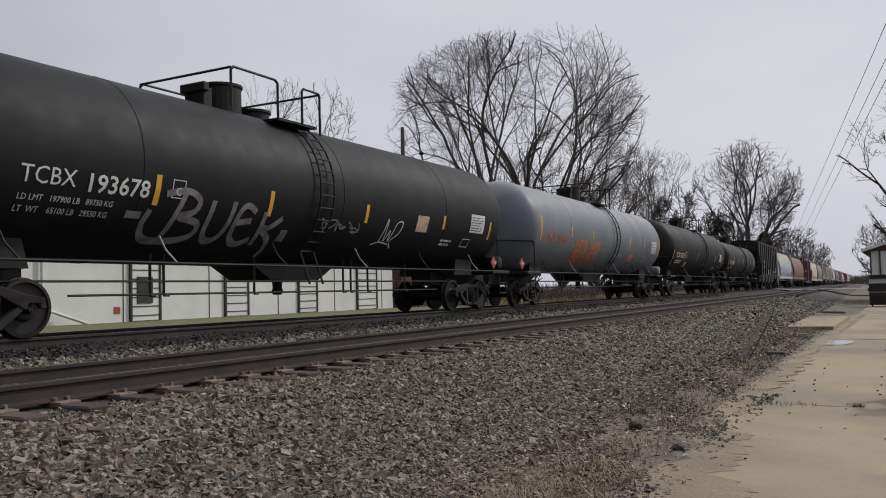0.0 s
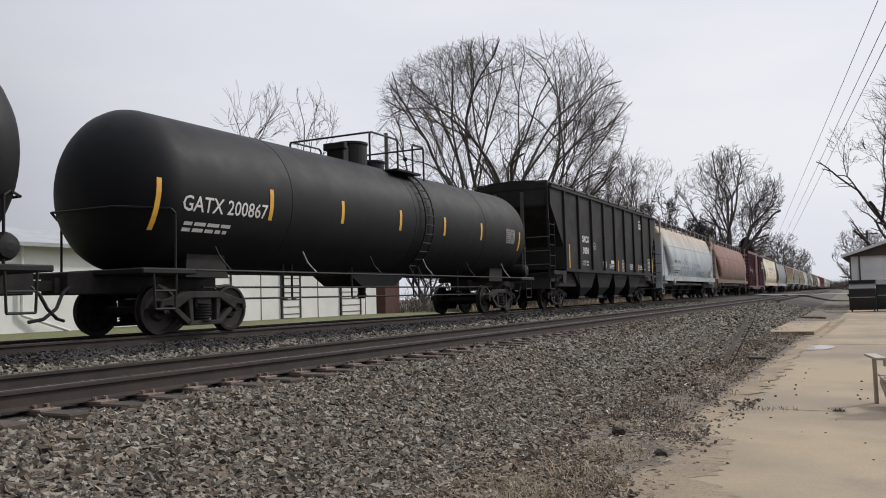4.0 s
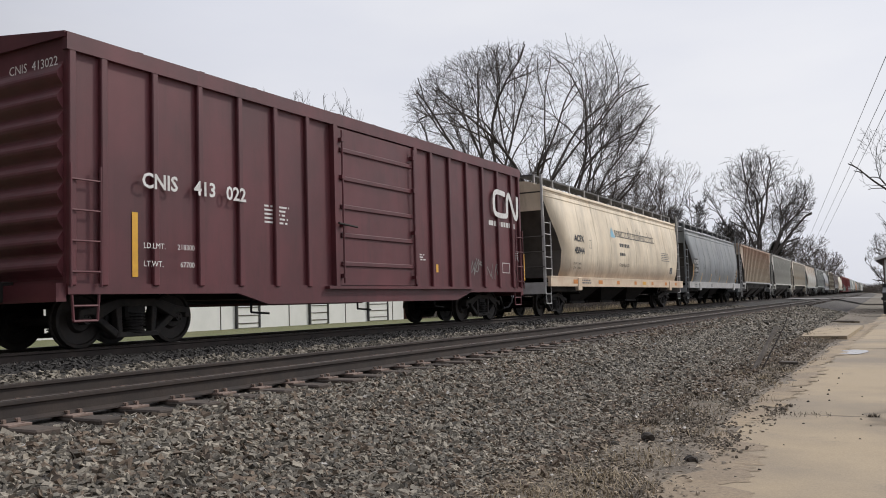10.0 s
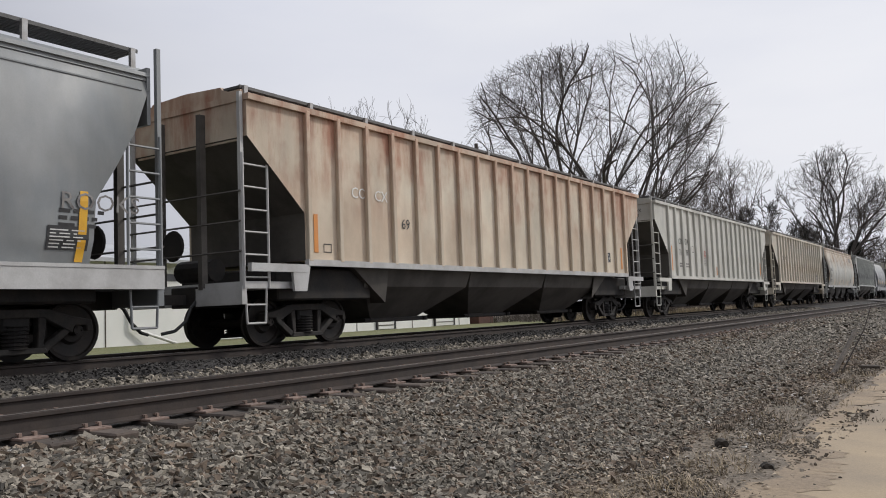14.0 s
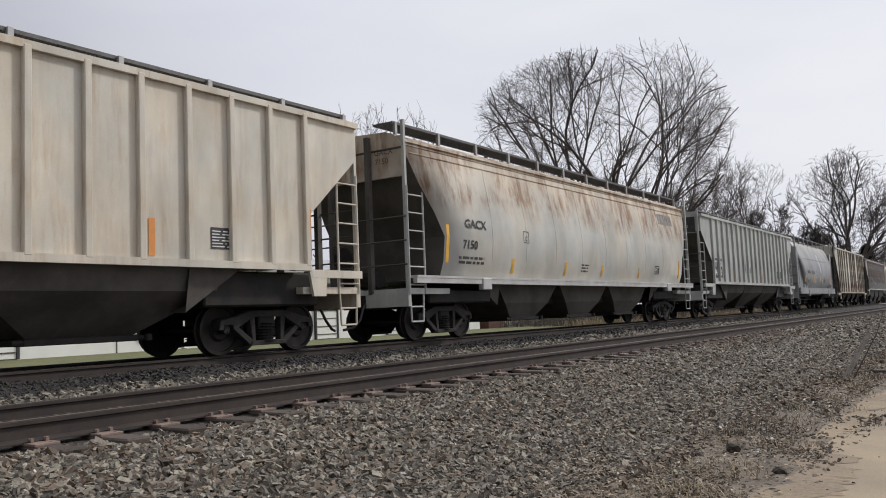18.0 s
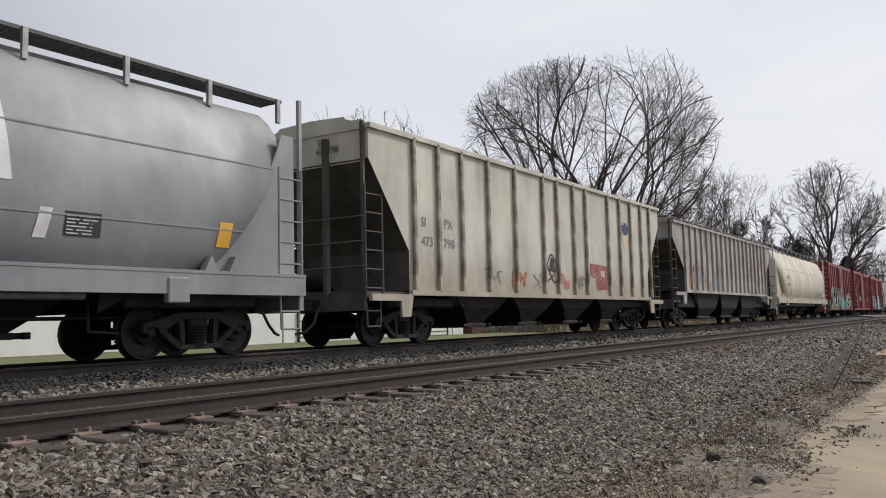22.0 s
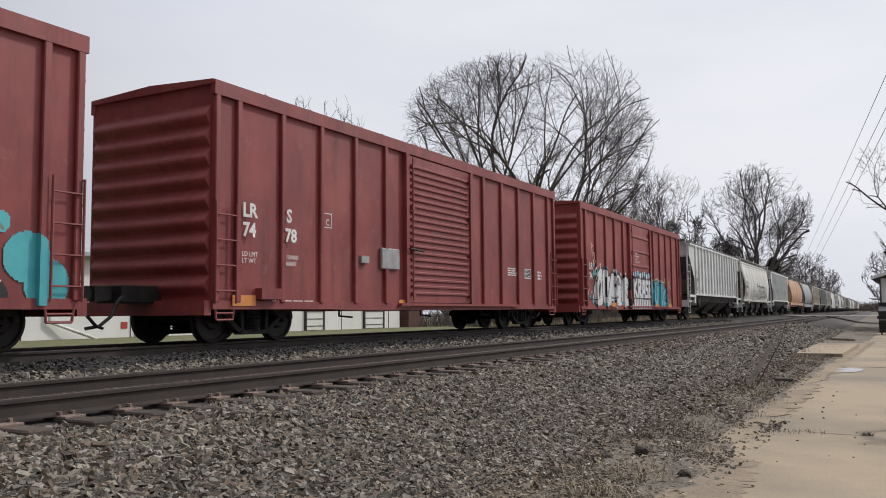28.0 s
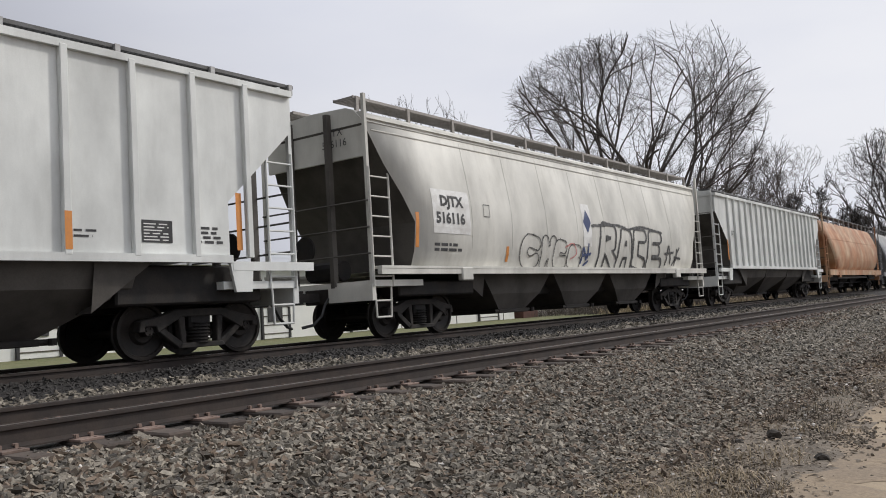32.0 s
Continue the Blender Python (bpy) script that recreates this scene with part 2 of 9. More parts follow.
BLUE_PAINT = material("blue_paint", (0.06, 0.14, 0.32), 0.6, 0, (0.1, 0.2, 0.34), 4, 0.5, 0.1)
NAVY_PAINT = material("navy_paint", (0.03, 0.05, 0.14), 0.6, 0, (0.07, 0.09, 0.16), 4, 0.5, 0.1)
SKY_PAINT = material("pale_blue_paint", (0.2, 0.42, 0.56), 0.6, 0, (0.4, 0.55, 0.6), 4, 0.5, 0.1)
YELLOW_TAPE = material("yellow_reflector", (0.72, 0.4, 0.04), 0.4, 0, (0.6, 0.3, 0.04), 5, 0.5, 0.06)
ORANGE_TAPE = material("faded_orange_reflector", (0.62, 0.24, 0.05), 0.5, 0, (0.5, 0.2, 0.06), 5, 0.5, 0.06)
ORANGE_SPRAY = material("orange_spray_paint", (0.52, 0.15, 0.04), 0.6, 0, (0.3, 0.13, 0.08), 6, 0.7, 0.1)
TEAL_SPRAY = material("teal_spray_paint", (0.06, 0.36, 0.4), 0.6, 0, (0.1, 0.5, 0.52), 1.5, 0.6, 0.1)
LIME_SPRAY = material("pale_green_spray_paint", (0.4, 0.43, 0.27), 0.6, 0, (0.6, 0.61, 0.5), 1.2, 0.8, 0.1)
WHITE_SPRAY = material("white_spray_paint", (0.66, 0.66, 0.66), 0.6, 0, (0.5, 0.5, 0.52), 2.0, 0.6, 0.08)
BLACK_SPRAY = material("black_spray_paint", (0.012, 0.012, 0.014), 0.6, 0, (0.03, 0.03, 0.03), 2, 0.5, 0.1)
TEAL_DARK = material("deep_teal_spray_paint", (0.045, 0.21, 0.26), 0.6, 0, (0.07, 0.3, 0.34), 3, 0.6, 0.1)
OLIVE_SPRAY = material("olive_grey_spray_paint", (0.17, 0.18, 0.12), 0.6, 0, (0.24, 0.25, 0.2), 3, 0.6, 0.1)
GREY_TINT = material("pale_grey_spray_paint", (0.45, 0.45, 0.47), 0.6, 0, (0.55, 0.55, 0.56), 3, 0.6, 0.1)
K_SPRAY = material("faded_black_spray_paint", (0.03, 0.03, 0.032), 0.65, 0, (0.16, 0.16, 0.155), 5, 0.55, 0.1)
GREY_SPRAY = material("grey_spray_paint", (0.24, 0.23, 0.22), 0.7, 0, (0.12, 0.11, 0.11), 5, 0.9, 0.1)
PINK_SPRAY = material("pink_spray_paint", (0.6, 0.2, 0.2), 0.6, 0, (0.5, 0.12, 0.1), 3, 0.6, 0.1)
HOSE = material("rubber_hose", (0.012, 0.012, 0.012), 0.6)

WHEEL_R = 0.43
WHEELSETS = []
_shared = {}


def wheelset_mesh():
    if "wheelset" not in _shared:
        bm = B()
        for sx in (-1, 1):
            prof = [(0.69, 0.06), (0.69, 0.17), (0.715, 0.2), (0.725, 0.33), (0.695, 0.37), (0.695, WHEEL_R + 0.025), (0.725, WHEEL_R + 0.022), (0.735, WHEEL_R),
                    (0.825, WHEEL_R - 0.006), (0.83, 0.375), (0.795, 0.36), (0.775, 0.2), (0.83, 0.16), (0.83, 0.075), (0.99, 0.07), (0.99, 0.03)]
            lathe(bm, [(sx * a, r) for a, r in prof], 28)
            for k in range(3):
                a = 2 * math.pi * k / 3
                rod(bm, (sx * 0.98, 0.045 * math.cos(a), 0.045 * math.sin(a)), (sx * 1.01, 0.045 * math.cos(a), 0.045 * math.sin(a)), 0.014, seg=5)
        rod(bm, (-0.7, 0, 0), (0.7, 0, 0), 0.085, seg=10)
        for fc in bm.faces:
            fc.smooth = False
        me = bpy.data.meshes.new("wheelset")
        bm.to_mesh(me)
        bm.free()
        me.materials.append(WHEEL_MAT)
        _shared["wheelset"] = me
    return _shared["wheelset"]


AXLE = 0.9


def side_frame_mesh():
    if "side_frame" not in _shared:
        bm = B()
        a = AXLE
        top = [(-a - 0.2, 0.42), (-a - 0.17, 0.58), (-a + 0.12, 0.63), (-0.42, 0.74), (0.42, 0.74), (a - 0.12, 0.63), (a + 0.17, 0.58), (a + 0.2, 0.42), (a + 0.1, 0.42), (a + 0.09, 0.5), (a - 0.09, 0.5), (a - 0.12, 0.4),
               (0.36, 0.62), (-0.36, 0.62), (-a + 0.12, 0.4), (-a + 0.09, 0.5), (-a - 0.09, 0.5), (-a - 0.1, 0.42)]
        prism(bm, top, 0.86, 1.04)
        for s in (-1, 1):
            prism(bm, [(s * 0.42, 0.66), (s * 0.3, 0.66), (s * 0.28, 0.2), (s * 0.36, 0.16)], 0.88, 1.02)
            prism(bm, [(s * (a - 0.1), 0.56), (s * (a - 0.16), 0.4), (s * 0.4, 0.14), (s * 0.3, 0.2)], 0.88, 1.02)
        prism(bm, [(-0.42, 0.14), (0.42, 0.14), (0.38, 0.22), (-0.38, 0.22)], 0.86, 1.05)
        bevel(bm, 0.012)
        for fc in bm.faces:
            fc.smooth = False
        me = bpy.data.meshes.new("side_frame")
        bm.to_mesh(me)
        bm.free()
        me.materials.append(FRAME_MAT)
        _shared["side_frame"] = me
        bm = B()
        lathe(bm, [(0.2 + 0.0125 * k, 0.2 if k % 4 in (1, 2) else 0.165) for k in range(27)], 16, "z")
        bmesh.ops.translate(bm, verts=bm.verts[:], vec=(0.9, 0, 0))
        me = bpy.data.meshes.new("spring")
        bm.to_mesh(me)
        bm.free()
        me.materials.append(STEEL_DARK)
        _shared["spring"] = me
        bm = B()
        box(bm, -1.0, 1.0, -0.2, 0.2, 0.42, 0.66)
        bevel(bm, 0.03)
        box(bm, -0.9, 0.9, -0.3, 0.3, 0.3, 0.4)
        for s in (-1, 1):
            box(bm, -0.75, 0.75, s * 0.42 - 0.05, s * 0.42 + 0.05, 0.34, 0.44)
            box(bm, 0.68, 0.85, s * 0.44 - 0.03, s * 0.44 + 0.03, 0.25, 0.52)
        me = bpy.data.meshes.new("bolster")
        bm.to_mesh(me)
        bm.free()
        me.materials.append(STEEL_DARK)
        _shared["bolster"] = me
    return _shared["side_frame"]


def lathe_ring(bm, x, y, z, r, t):
    a, b = [], []
    for k in range(10):
        c, s = math.cos(2 * math.pi * k / 10), math.sin(2 * math.pi * k / 10)
        a.append(bm.verts.new((x + r * c, y + r * s, z)))
        b.append(bm.verts.new((x + r * c, y + r * s, z + t)))
    for k in range(10):
        bm.faces.new((a[k], a[(k + 1) % 10], b[(k + 1) % 10], b[k]))
    bm.faces.new(a[::-1])
    bm.faces.new(b)


def linked(name, me, parent, m=None):
    o = bpy.data.objects.new(name, me)
    scene.collection.objects.link(o)
    o.parent = parent
    if m is not None:
        o.matrix_basis = m
    return o


def truck(car, y):
    side_frame_mesh()
    t = linked("truck", _shared["bolster"], car, pose(0, y, 0))
    linked("side_frame", _shared["side_frame"], t)
    linked("side_frame", _shared["side_frame"], t, pose(0, 0, 0, 0, 0, 180))
    linked("spring", _shared["spring"], t)
    linked("spring", _shared["spring"], t, pose(0, 0, 0, 0, 0, 180))
    for s in (-1, 1):
        w = linked("wheelset", wheelset_mesh(), t, pose(0, s * AXLE, WHEEL_R))
        WHEELSETS.append((w, s))


# ---------- painting on car sides ----------
def side_x(prof, z):
    zs = [p[1] for p in prof]
    if z <= zs[0]:
        return prof[0][0]
    for (x0, z0), (x1, z1) in zip(prof[:-1], prof[1:]):
        if z0 <= z <= z1 and z1 > z0:
            return x0 + (x1 - x0) * (z - z0) / (z1 - z0)
    return prof[-1][0]


LETTER_QUEUE = []


def letters(car, text, y, z, size, mat, prof, name="lettering", wide=1.0, eps=0.013, bold=0.0, label=""):
    """One line of letters on a car's side; the outlines are filled in by set_letters()."""
    ob = new(name, bpy.data.meshes.new(name))
    ob.parent = car
    if label:
        ob["label"] = label
    LETTER_QUEUE.append((ob, text, y, z, size, mat, prof, wide, eps, bold))
    return ob


def set_letters():
    """Turns every queued line of text into a mesh that follows its car's side."""
    todo = []
    for q in LETTER_QUEUE:
        cu = bpy.data.curves.new("text", "FONT")
        cu.body, cu.size, cu.resolution_u, cu.offset = q[1], q[4] * 1.38, 2, q[9]
        todo.append((q, new("text", cu)))
    graph = bpy.context.evaluated_depsgraph_get()
    made = [(q, tmp, bpy.data.meshes.new_from_object(tmp.evaluated_get(graph))) for q, tmp in todo]
    for q, tmp, me in made:
        cu = tmp.data
        bpy.data.objects.remove(tmp)
        bpy.data.curves.remove(cu)
        ob, y, z, prof, wide, eps = q[0], q[2], q[3], q[6], q[7], q[8]
        if len(prof) > 3 and len(me.vertices):
            bm = B()
            bm.from_mesh(me)
            top = max(v.co.y for v in bm.verts)
            for k in range(1, int(top / 0.07) + 1):
                bmesh.ops.bisect_plane(bm, geom=bm.verts[:] + bm.edges[:] + bm.faces[:], plane_co=(0, k * 0.07, 0), plane_no=(0, 1, 0))
            bm.to_mesh(me)
            bm.free()
        co = np.empty(len(me.vertices) * 3)
        me.vertices.foreach_get("co", co)
        co = co.reshape(-1, 3)
        out = np.array([(side_x(prof, z + v) + eps, y + u * wide, z + v) for u, v, _ in co])
        if len(out):
            me.vertices.foreach_set("co", out.ravel())
        me.update()
        me.materials.clear()
        me.materials.append(q[5])
        old = ob.data
        ob.data = me
        bpy.data.meshes.remove(old)
        me.name = ob.name


def patches(car, rects, mat, prof, name="marking", eps=0.006, label="", lean=0.0):
    """Flat rectangles (y0, y1, z0, z1) laid on the side, as one marking."""
    verts, faces = [], []
    for y0, y1, z0, z1 in rects:
        k = max(1, int((z1 - z0) / 0.12))
        for i in range(k + 1):
            z = z0 + (z1 - z0) * i / k
            x = side_x(prof, z) + eps
            d = lean * (z - z0)
            verts += [(x, y0 + d, z), (x, y1 + d, z)]
            if i:
                j = len(verts)
                faces.append((j - 4, j - 3, j - 1, j - 2))
    return mesh_part(name, verts, faces, mat, car, label)


def text_bars(car, y, z, w, lines, mat, prof, h=0.05, gap=0.045, seed=1):
    """Writing too small to read: rows of short bars."""
    rng = random.Random(seed * 77 + int(y * 10))
    rects = []
    for k in range(lines):
        zz = z - k * (h + gap)
        x = 0.0
        end = w * rng.uniform(0.75, 1.0)
        while x < end:
            ww = rng.uniform(0.08, 0.3)
            rects.append((y + x, y + min(x + ww, end), zz, zz + h))
            x += ww + 0.05
    return patches(car, rects, mat, prof, "small_print")


def stroke(car, pts, width, mat, prof, name="graffiti_stroke", eps=0.01, taper=False):
    """A sprayed line through points (y, z)."""
    # smooth the line
    P = [Vector((a, b)) for a, b in pts]
    fine = []
    for i in range(len(P) - 1):
        p0, p1, p2, p3 = P[max(i - 1, 0)], P[i], P[i + 1], P[min(i + 2, len(P) - 1)]
        for k in range(5):
            t = k / 5
            fine.append(0.5 * ((2 * p1) + (p2 - p0) * t + (2 * p0 - 5 * p1 + 4 * p2 - p3) * t * t + (3 * p1 - p0 - 3 * p2 + p3) * t ** 3))
    fine.append(P[-1])
    verts, faces = [], []
    n = len(fine)
    for i, p in enumerate(fine):
        d = (fine[min(i + 1, n - 1)] - fine[max(i - 1, 0)])
        d = d.normalized() if d.length > 1e-6 else Vector((1, 0))
        w = width * 0.5 * (min(1, 0.35 + min(i, n - 1 - i) / 4) if taper else 1)
        for sgn in (-1, 1):
            u, v = p.x - d.y * w * sgn, p.y + d.x * w * sgn
            verts.append((side_x(prof, v) + eps, u, v))
        if i:
            j = len(verts)
            faces.append((j - 4, j - 2, j - 1, j - 3))
    return verts, faces


def strokes(car, lines, width, mat, prof, name="graffiti", eps=0.01, label=""):
    V, F = [], []
    for k, ln in enumerate(lines):
        v, f = stroke(car, ln, width, mat, prof, eps=eps + 0.0006 * k)
        o = len(V)
        V += v
        F += [tuple(i + o for i in q) for q in f]
    return mesh_part(name, V, F, mat, car, label)


def blob(car, outline, mat, prof, name="graffiti_fill", eps=0.008, label="", levels=None):
    """A filled sprayed shape from an outline of (y, z), cut into rows so that it lies on the side; levels (y0, y1, out) follow ribs and doors."""
    zs = [p[1] for p in outline]
    z0, z1 = min(zs), max(zs)
    k = max(6, int((z1 - z0) / 0.04))
    V, F = [], []
    rows = []
    for i in range(k + 1):
        z = z0 + (z1 - z0) * (0.002 + 0.996 * i / k)
        xs = []
        for (a, b), (c, d) in zip(outline, outline[1:] + outline[:1]):
            if (b <= z < d) or (d <= z < b):
                xs.append(a + (c - a) * (z - b) / (d - b))
        xs.sort()
        rows.append((z, xs))
    for (za, xa), (zb, xb) in zip(rows[:-1], rows[1:]):
        if len(xa) != len(xb):
            xa = xb = xa if len(xa) > len(xb) else xb
        for j in range(0, len(xa) - 1, 2):
            for y0, y1, out in levels or ((-99, 99, 0.0),):
                a0, a1, b0, b1 = max(xa[j], y0), min(xa[j + 1], y1), max(xb[j], y0), min(xb[j + 1], y1)
                if a1 - a0 <= 0 and b1 - b0 <= 0:
                    continue
                if a1 < a0:
                    a0 = a1 = min(max((a0 + a1) / 2, y0), y1)
                if b1 < b0:
                    b0 = b1 = min(max((b0 + b1) / 2, y0), y1)
                o = len(V)
                ea, eb = side_x(prof, za) + eps + out, side_x(prof, zb) + eps + out
                V += [(ea, a0, za), (ea, a1, za), (eb, b1, zb), (eb, b0, zb)]
                F.append((o, o + 1, o + 2, o + 3))
    return mesh_part(name, V, F, mat, car, label)


# ---------- parts that all cars have ----------
def coupler(car, L, s):
    bm = B()
    y = s * L / 2
    box(bm, -0.08, 0.08, min(y - s * 0.3, y + s * 0.55), max(y - s * 0.3, y + s * 0.55), 0.78, 0.95)
    prism(bm, [(y + s * 0.5, 0.74), (y + s * 0.78, 0.76), (y + s * 0.8, 0.98), (y + s * 0.5, 1.0)], -0.15, 0.15)
    part("coupler", bm, FRAME_MAT, car)
    bm = B()
    pts = [(0.3, y - s * 0.05, 0.85), (0.32, y + s * 0.1, 0.72), (0.34, y + s * 0.22, 0.5), (0.3, y + s * 0.42, 0.34), (0.2, y + s * 0.62, 0.3)]
    pipe(bm, pts, 0.028)
    part("air_hose", bm, HOSE, car)


def underframe(car, L, mat=None, stub=False):
    for s in ((-1, 1) if stub else (0,)):
        bm = B()
        if stub:
            box(bm, -0.32, 0.32, min(s * L / 2, s * (L / 2 - 3.4)), max(s * L / 2, s * (L / 2 - 3.4)), 0.72, 1.08)
        else:
            box(bm, -0.32, 0.32, -L / 2, L / 2, 0.72, 1.02)
        bevel(bm, 0.015)
        part("centre_sill", bm, mat or STEEL_DARK, car)
    for s in (-1, 1):
        coupler(car, L, s)


def ladder(car, x, y0, y1, z0, z1, rungs, mat, r=0.022, name="ladder"):
    bm = B()
    rod(bm, (x, y0, z0), (x, y0, z1), r * 1.3, seg=6)
    lad = part(name, bm, mat, car)
    bm = B()
    rod(bm, (x, y1, z0), (x, y1, z1), r * 1.3, seg=6)
    part("stile", bm, mat, lad)
    first = None
    for k in range(rungs):
        z = z0 + (z1 - z0) * (k + 0.5) / rungs
        if first is None:
            bm = B()
            rod(bm, (x, y0, 0), (x, y1, 0), r, seg=5)
            first = part("rung", bm, mat, lad)
            first.location.z = z
        else:
            again(first, pose(0, 0, z))
    return lad


def step(car, x, y, z0, z1, mat, w=0.5):
    bm = B()
    pipe(bm, [(x, y - w / 2, z1), (x, y - w / 2 + 0.03, z0), (x, y + w / 2 - 0.03, z0), (x, y + w / 2, z1)], 0.02)
    rod(bm, (x, y - w / 2 + 0.02, (z0 + z1) / 2), (x, y + w / 2 - 0.02, (z0 + z1) / 2), 0.018)
    return part("step", bm, mat, car)


def brake_gear(car, L, x=0.9, posts=3):
    bm = B()
    rod(bm, (x - 0.3, -L * 0.3, 0.66), (x - 0.3, L * 0.3, 0.66), 0.03)
    part("brake_rod", bm, STEEL_BLACK, car)
    for k in range(posts):
        bm = B()
        y = -L * 0.2 + k * L * 0.4 / max(1, posts - 1)
        pipe(bm, [(x, y, 1.0), (x, y, 0.46), (x, y + 0.5, 0.43)], 0.022)
        part("gate_lever", bm, STEEL_BLACK, car)


GRATING = material("dark_grating_steel", (0.1, 0.1, 0.1), 0.6, 0.3, (0.06, 0.055, 0.05), 5, 0.5, 0.15, 50)


def running_board(car, x, w, L, z, mat, fine=True):
    bm = B()
    for dx in (-w / 2, w / 2):
        box(bm, x + dx - 0.012, x + dx + 0.012, -L / 2, L / 2, z - 0.05, z + 0.005)
    if fine:
        k = int(L / 0.075)
        for i in range(k):
            y = -L / 2 + (i + 0.5) * L / k
            box(bm, x - w / 2, x + w / 2, y - 0.02, y + 0.02, z - 0.045, z + 0.002)
    else:
        box(bm, x - w / 2, x + w / 2, -L / 2, L / 2, z - 0.02, z + 0.004)
    part("running_board", bm, GRATING if mat in (GALV, CARBON) else mat, car)


def shell(prof, yend, stations, thick=0.0):
    """Car body from a half section (x, z) from sill to ridge; yend(z) gives half the length at each height."""
    pts = [(x, z) for x, z in prof] + [(-x, z) for x, z in reversed(prof) if x > 1e-6]
    V, F = [], []
    m = stations
    for x, z in pts:
        e = yend(z)
        for j in range(m + 1):
            V.append((x, -e + 2 * e * j / m, z))
    w = m + 1
    for i in range(len(pts) - 1):
        for j in range(m):
            F.append((i * w + j, i * w + j + 1, (i + 1) * w + j + 1, (i + 1) * w + j)[::-1])
    k = len(pts)
    for i in range(k // 2):
        a, b, c, d = i, i + 1, k - 2 - i, k - 1 - i
        if b == c:
            F.append((a * w, d * w, b * w))
            F.append((a * w + m, b * w + m, d * w + m))
        elif b < c:
            F.append((a * w, d * w, c * w, b * w))
            F.append((a * w + m, b * w + m, c * w + m, d * w + m))
    # floor
    F.append((0, m, (k - 1) * w + m, (k - 1) * w))
    return V, F
# ---------- car kinds ----------
GROUP = "cars of the freight train"
PROF_TANK = [(1.55 * math.cos(a), 2.69 + 1.55 * math.sin(a)) for a in [radians(-80 + 8 * k) for k in range(20)]]


def tank_car(L, mat, label, R=1.55, zc=2.69, plat_mat=None, shift=0.0, truck_at=None):
    car = thing("tank_car", label, "tank car", GROUP)
    plat_mat = plat_mat or STEEL_BLACK
    prof = [(R * math.cos(radians(a)), zc + R * math.sin(radians(a))) for a in range(-80, 81, 8)]
    bm = B()
    H = L / 2 - 0.55
    p = [(-H + 0.85 * (1 - math.cos(a)), max(0.03, R * math.sin(a))) for a in [math.pi / 2 * k / 8 for k in range(9)]]
    mid = [(-H + 0.85 + (2 * H - 1.7) * k / 10, R) for k in range(1, 10)]
    full = p + mid + [(-a, r) for a, r in reversed(p)]
    lathe(bm, full, 48, "y")
    bmesh.ops.translate(bm, verts=bm.verts[:], vec=(0, 0, zc))
    part("tank_shell", bm, mat, car, smooth=True)
    # weld seams
    for y in (-H * 0.55, 0.4, H * 0.55):
        bm = B()
        lathe(bm, [(y - 0.02, R - 0.01), (y - 0.015, R + 0.006), (y + 0.015, R + 0.006), (y + 0.02, R - 0.01)], 48, "y")
        bmesh.ops.translate(bm, verts=bm.verts[:], vec=(0, 0, zc))
        part("weld_seam", bm, mat, car, smooth=True)
    underframe(car, L, stub=True)
    for s in (-1, 1):
        truck(car, s * (truck_at or L / 2 - 2.35))
        bm = B()
        box(bm, -1.45, 1.45, s * (L / 2 - 1.1) - 0.6, s * (L / 2 - 1.1) + 0.6, 1.02, 1.12)
        bevel(bm, 0.02)
        part("end_platform", bm, plat_mat, car)
        for sx in (-1, 1):
            bm = B()
            x = sx * 1.4
            ye = s * (L / 2 - 0.55)
            pipe(bm, [(x, ye - s * 0.7, 1.1), (x, ye - s * 0.7, 2.05), (x, ye - s * 0.6, 2.12), (x * 0.55, ye, 2.15), (0, ye, 2.15)], 0.022)
            part("end_handrail", bm, plat_mat, car)
        bm = B()
        prism(bm, [(s * (L / 2 - 3.1), 1.0), (s * (L / 2 - 2.0), 1.0), (s * (L / 2 - 2.05), 1.75), (s * (L / 2 - 2.9), 1.75)], -0.9, 0.9)
        part("saddle", bm, STEEL_DARK, car)
        step(car, 1.42, s * (L / 2 - 1.0), 0.45, 1.05, plat_mat)
    bm = B()
    lathe(bm, [(-0.62, 0.05), (-0.6, 0.16), (-0.52, 0.2), (0.52, 0.2), (0.6, 0.16), (0.62, 0.05)], 16, "x")
    tank = part("air_reservoir", bm, GALV if mat is GREY_TANK else STEEL_BLACK, car)
    tank.location = (0.85, L / 2 - 1.2, 1.36)
    # thin rails along the bottom of the tank
    bm = B()
    rod(bm, (1.42, -L / 2 + 1.7, 1.1), (1.42, L / 2 - 1.7, 1.1), 0.022)
    part("side_safety_rail", bm, plat_mat, car)
    for i in range(6):
        y = -L / 2 + 2.6 + i * (L - 5.2) / 5
        bm = B()
        pipe(bm, [(1.42, y, 1.1), (1.28, y - 0.12, 1.32), (1.2, y - 0.18, 1.55)], 0.016)
        part("rail_stay", bm, GALV if i % 2 else plat_mat, car)
    for zz, yy in ((0.82, 0.36), (0.6, 0.3)):
        bm = B()
        rod(bm, (0.75, -L * yy, zz), (0.75, L * yy, zz), 0.02)
        part("brake_rod", bm, STEEL_BLACK, car)
    for y in (-4.2, -3.9, -1.6, 1.4, 1.7, 2.4, 4.1):
        bm = B()
        pipe(bm, [(0.75, y, 1.3), (0.75, y, 0.58), (0.75, y + 0.12, 0.58)], 0.025)
        part("rod_hanger", bm, STEEL_BLACK, car)
    # top works
    bm = B()
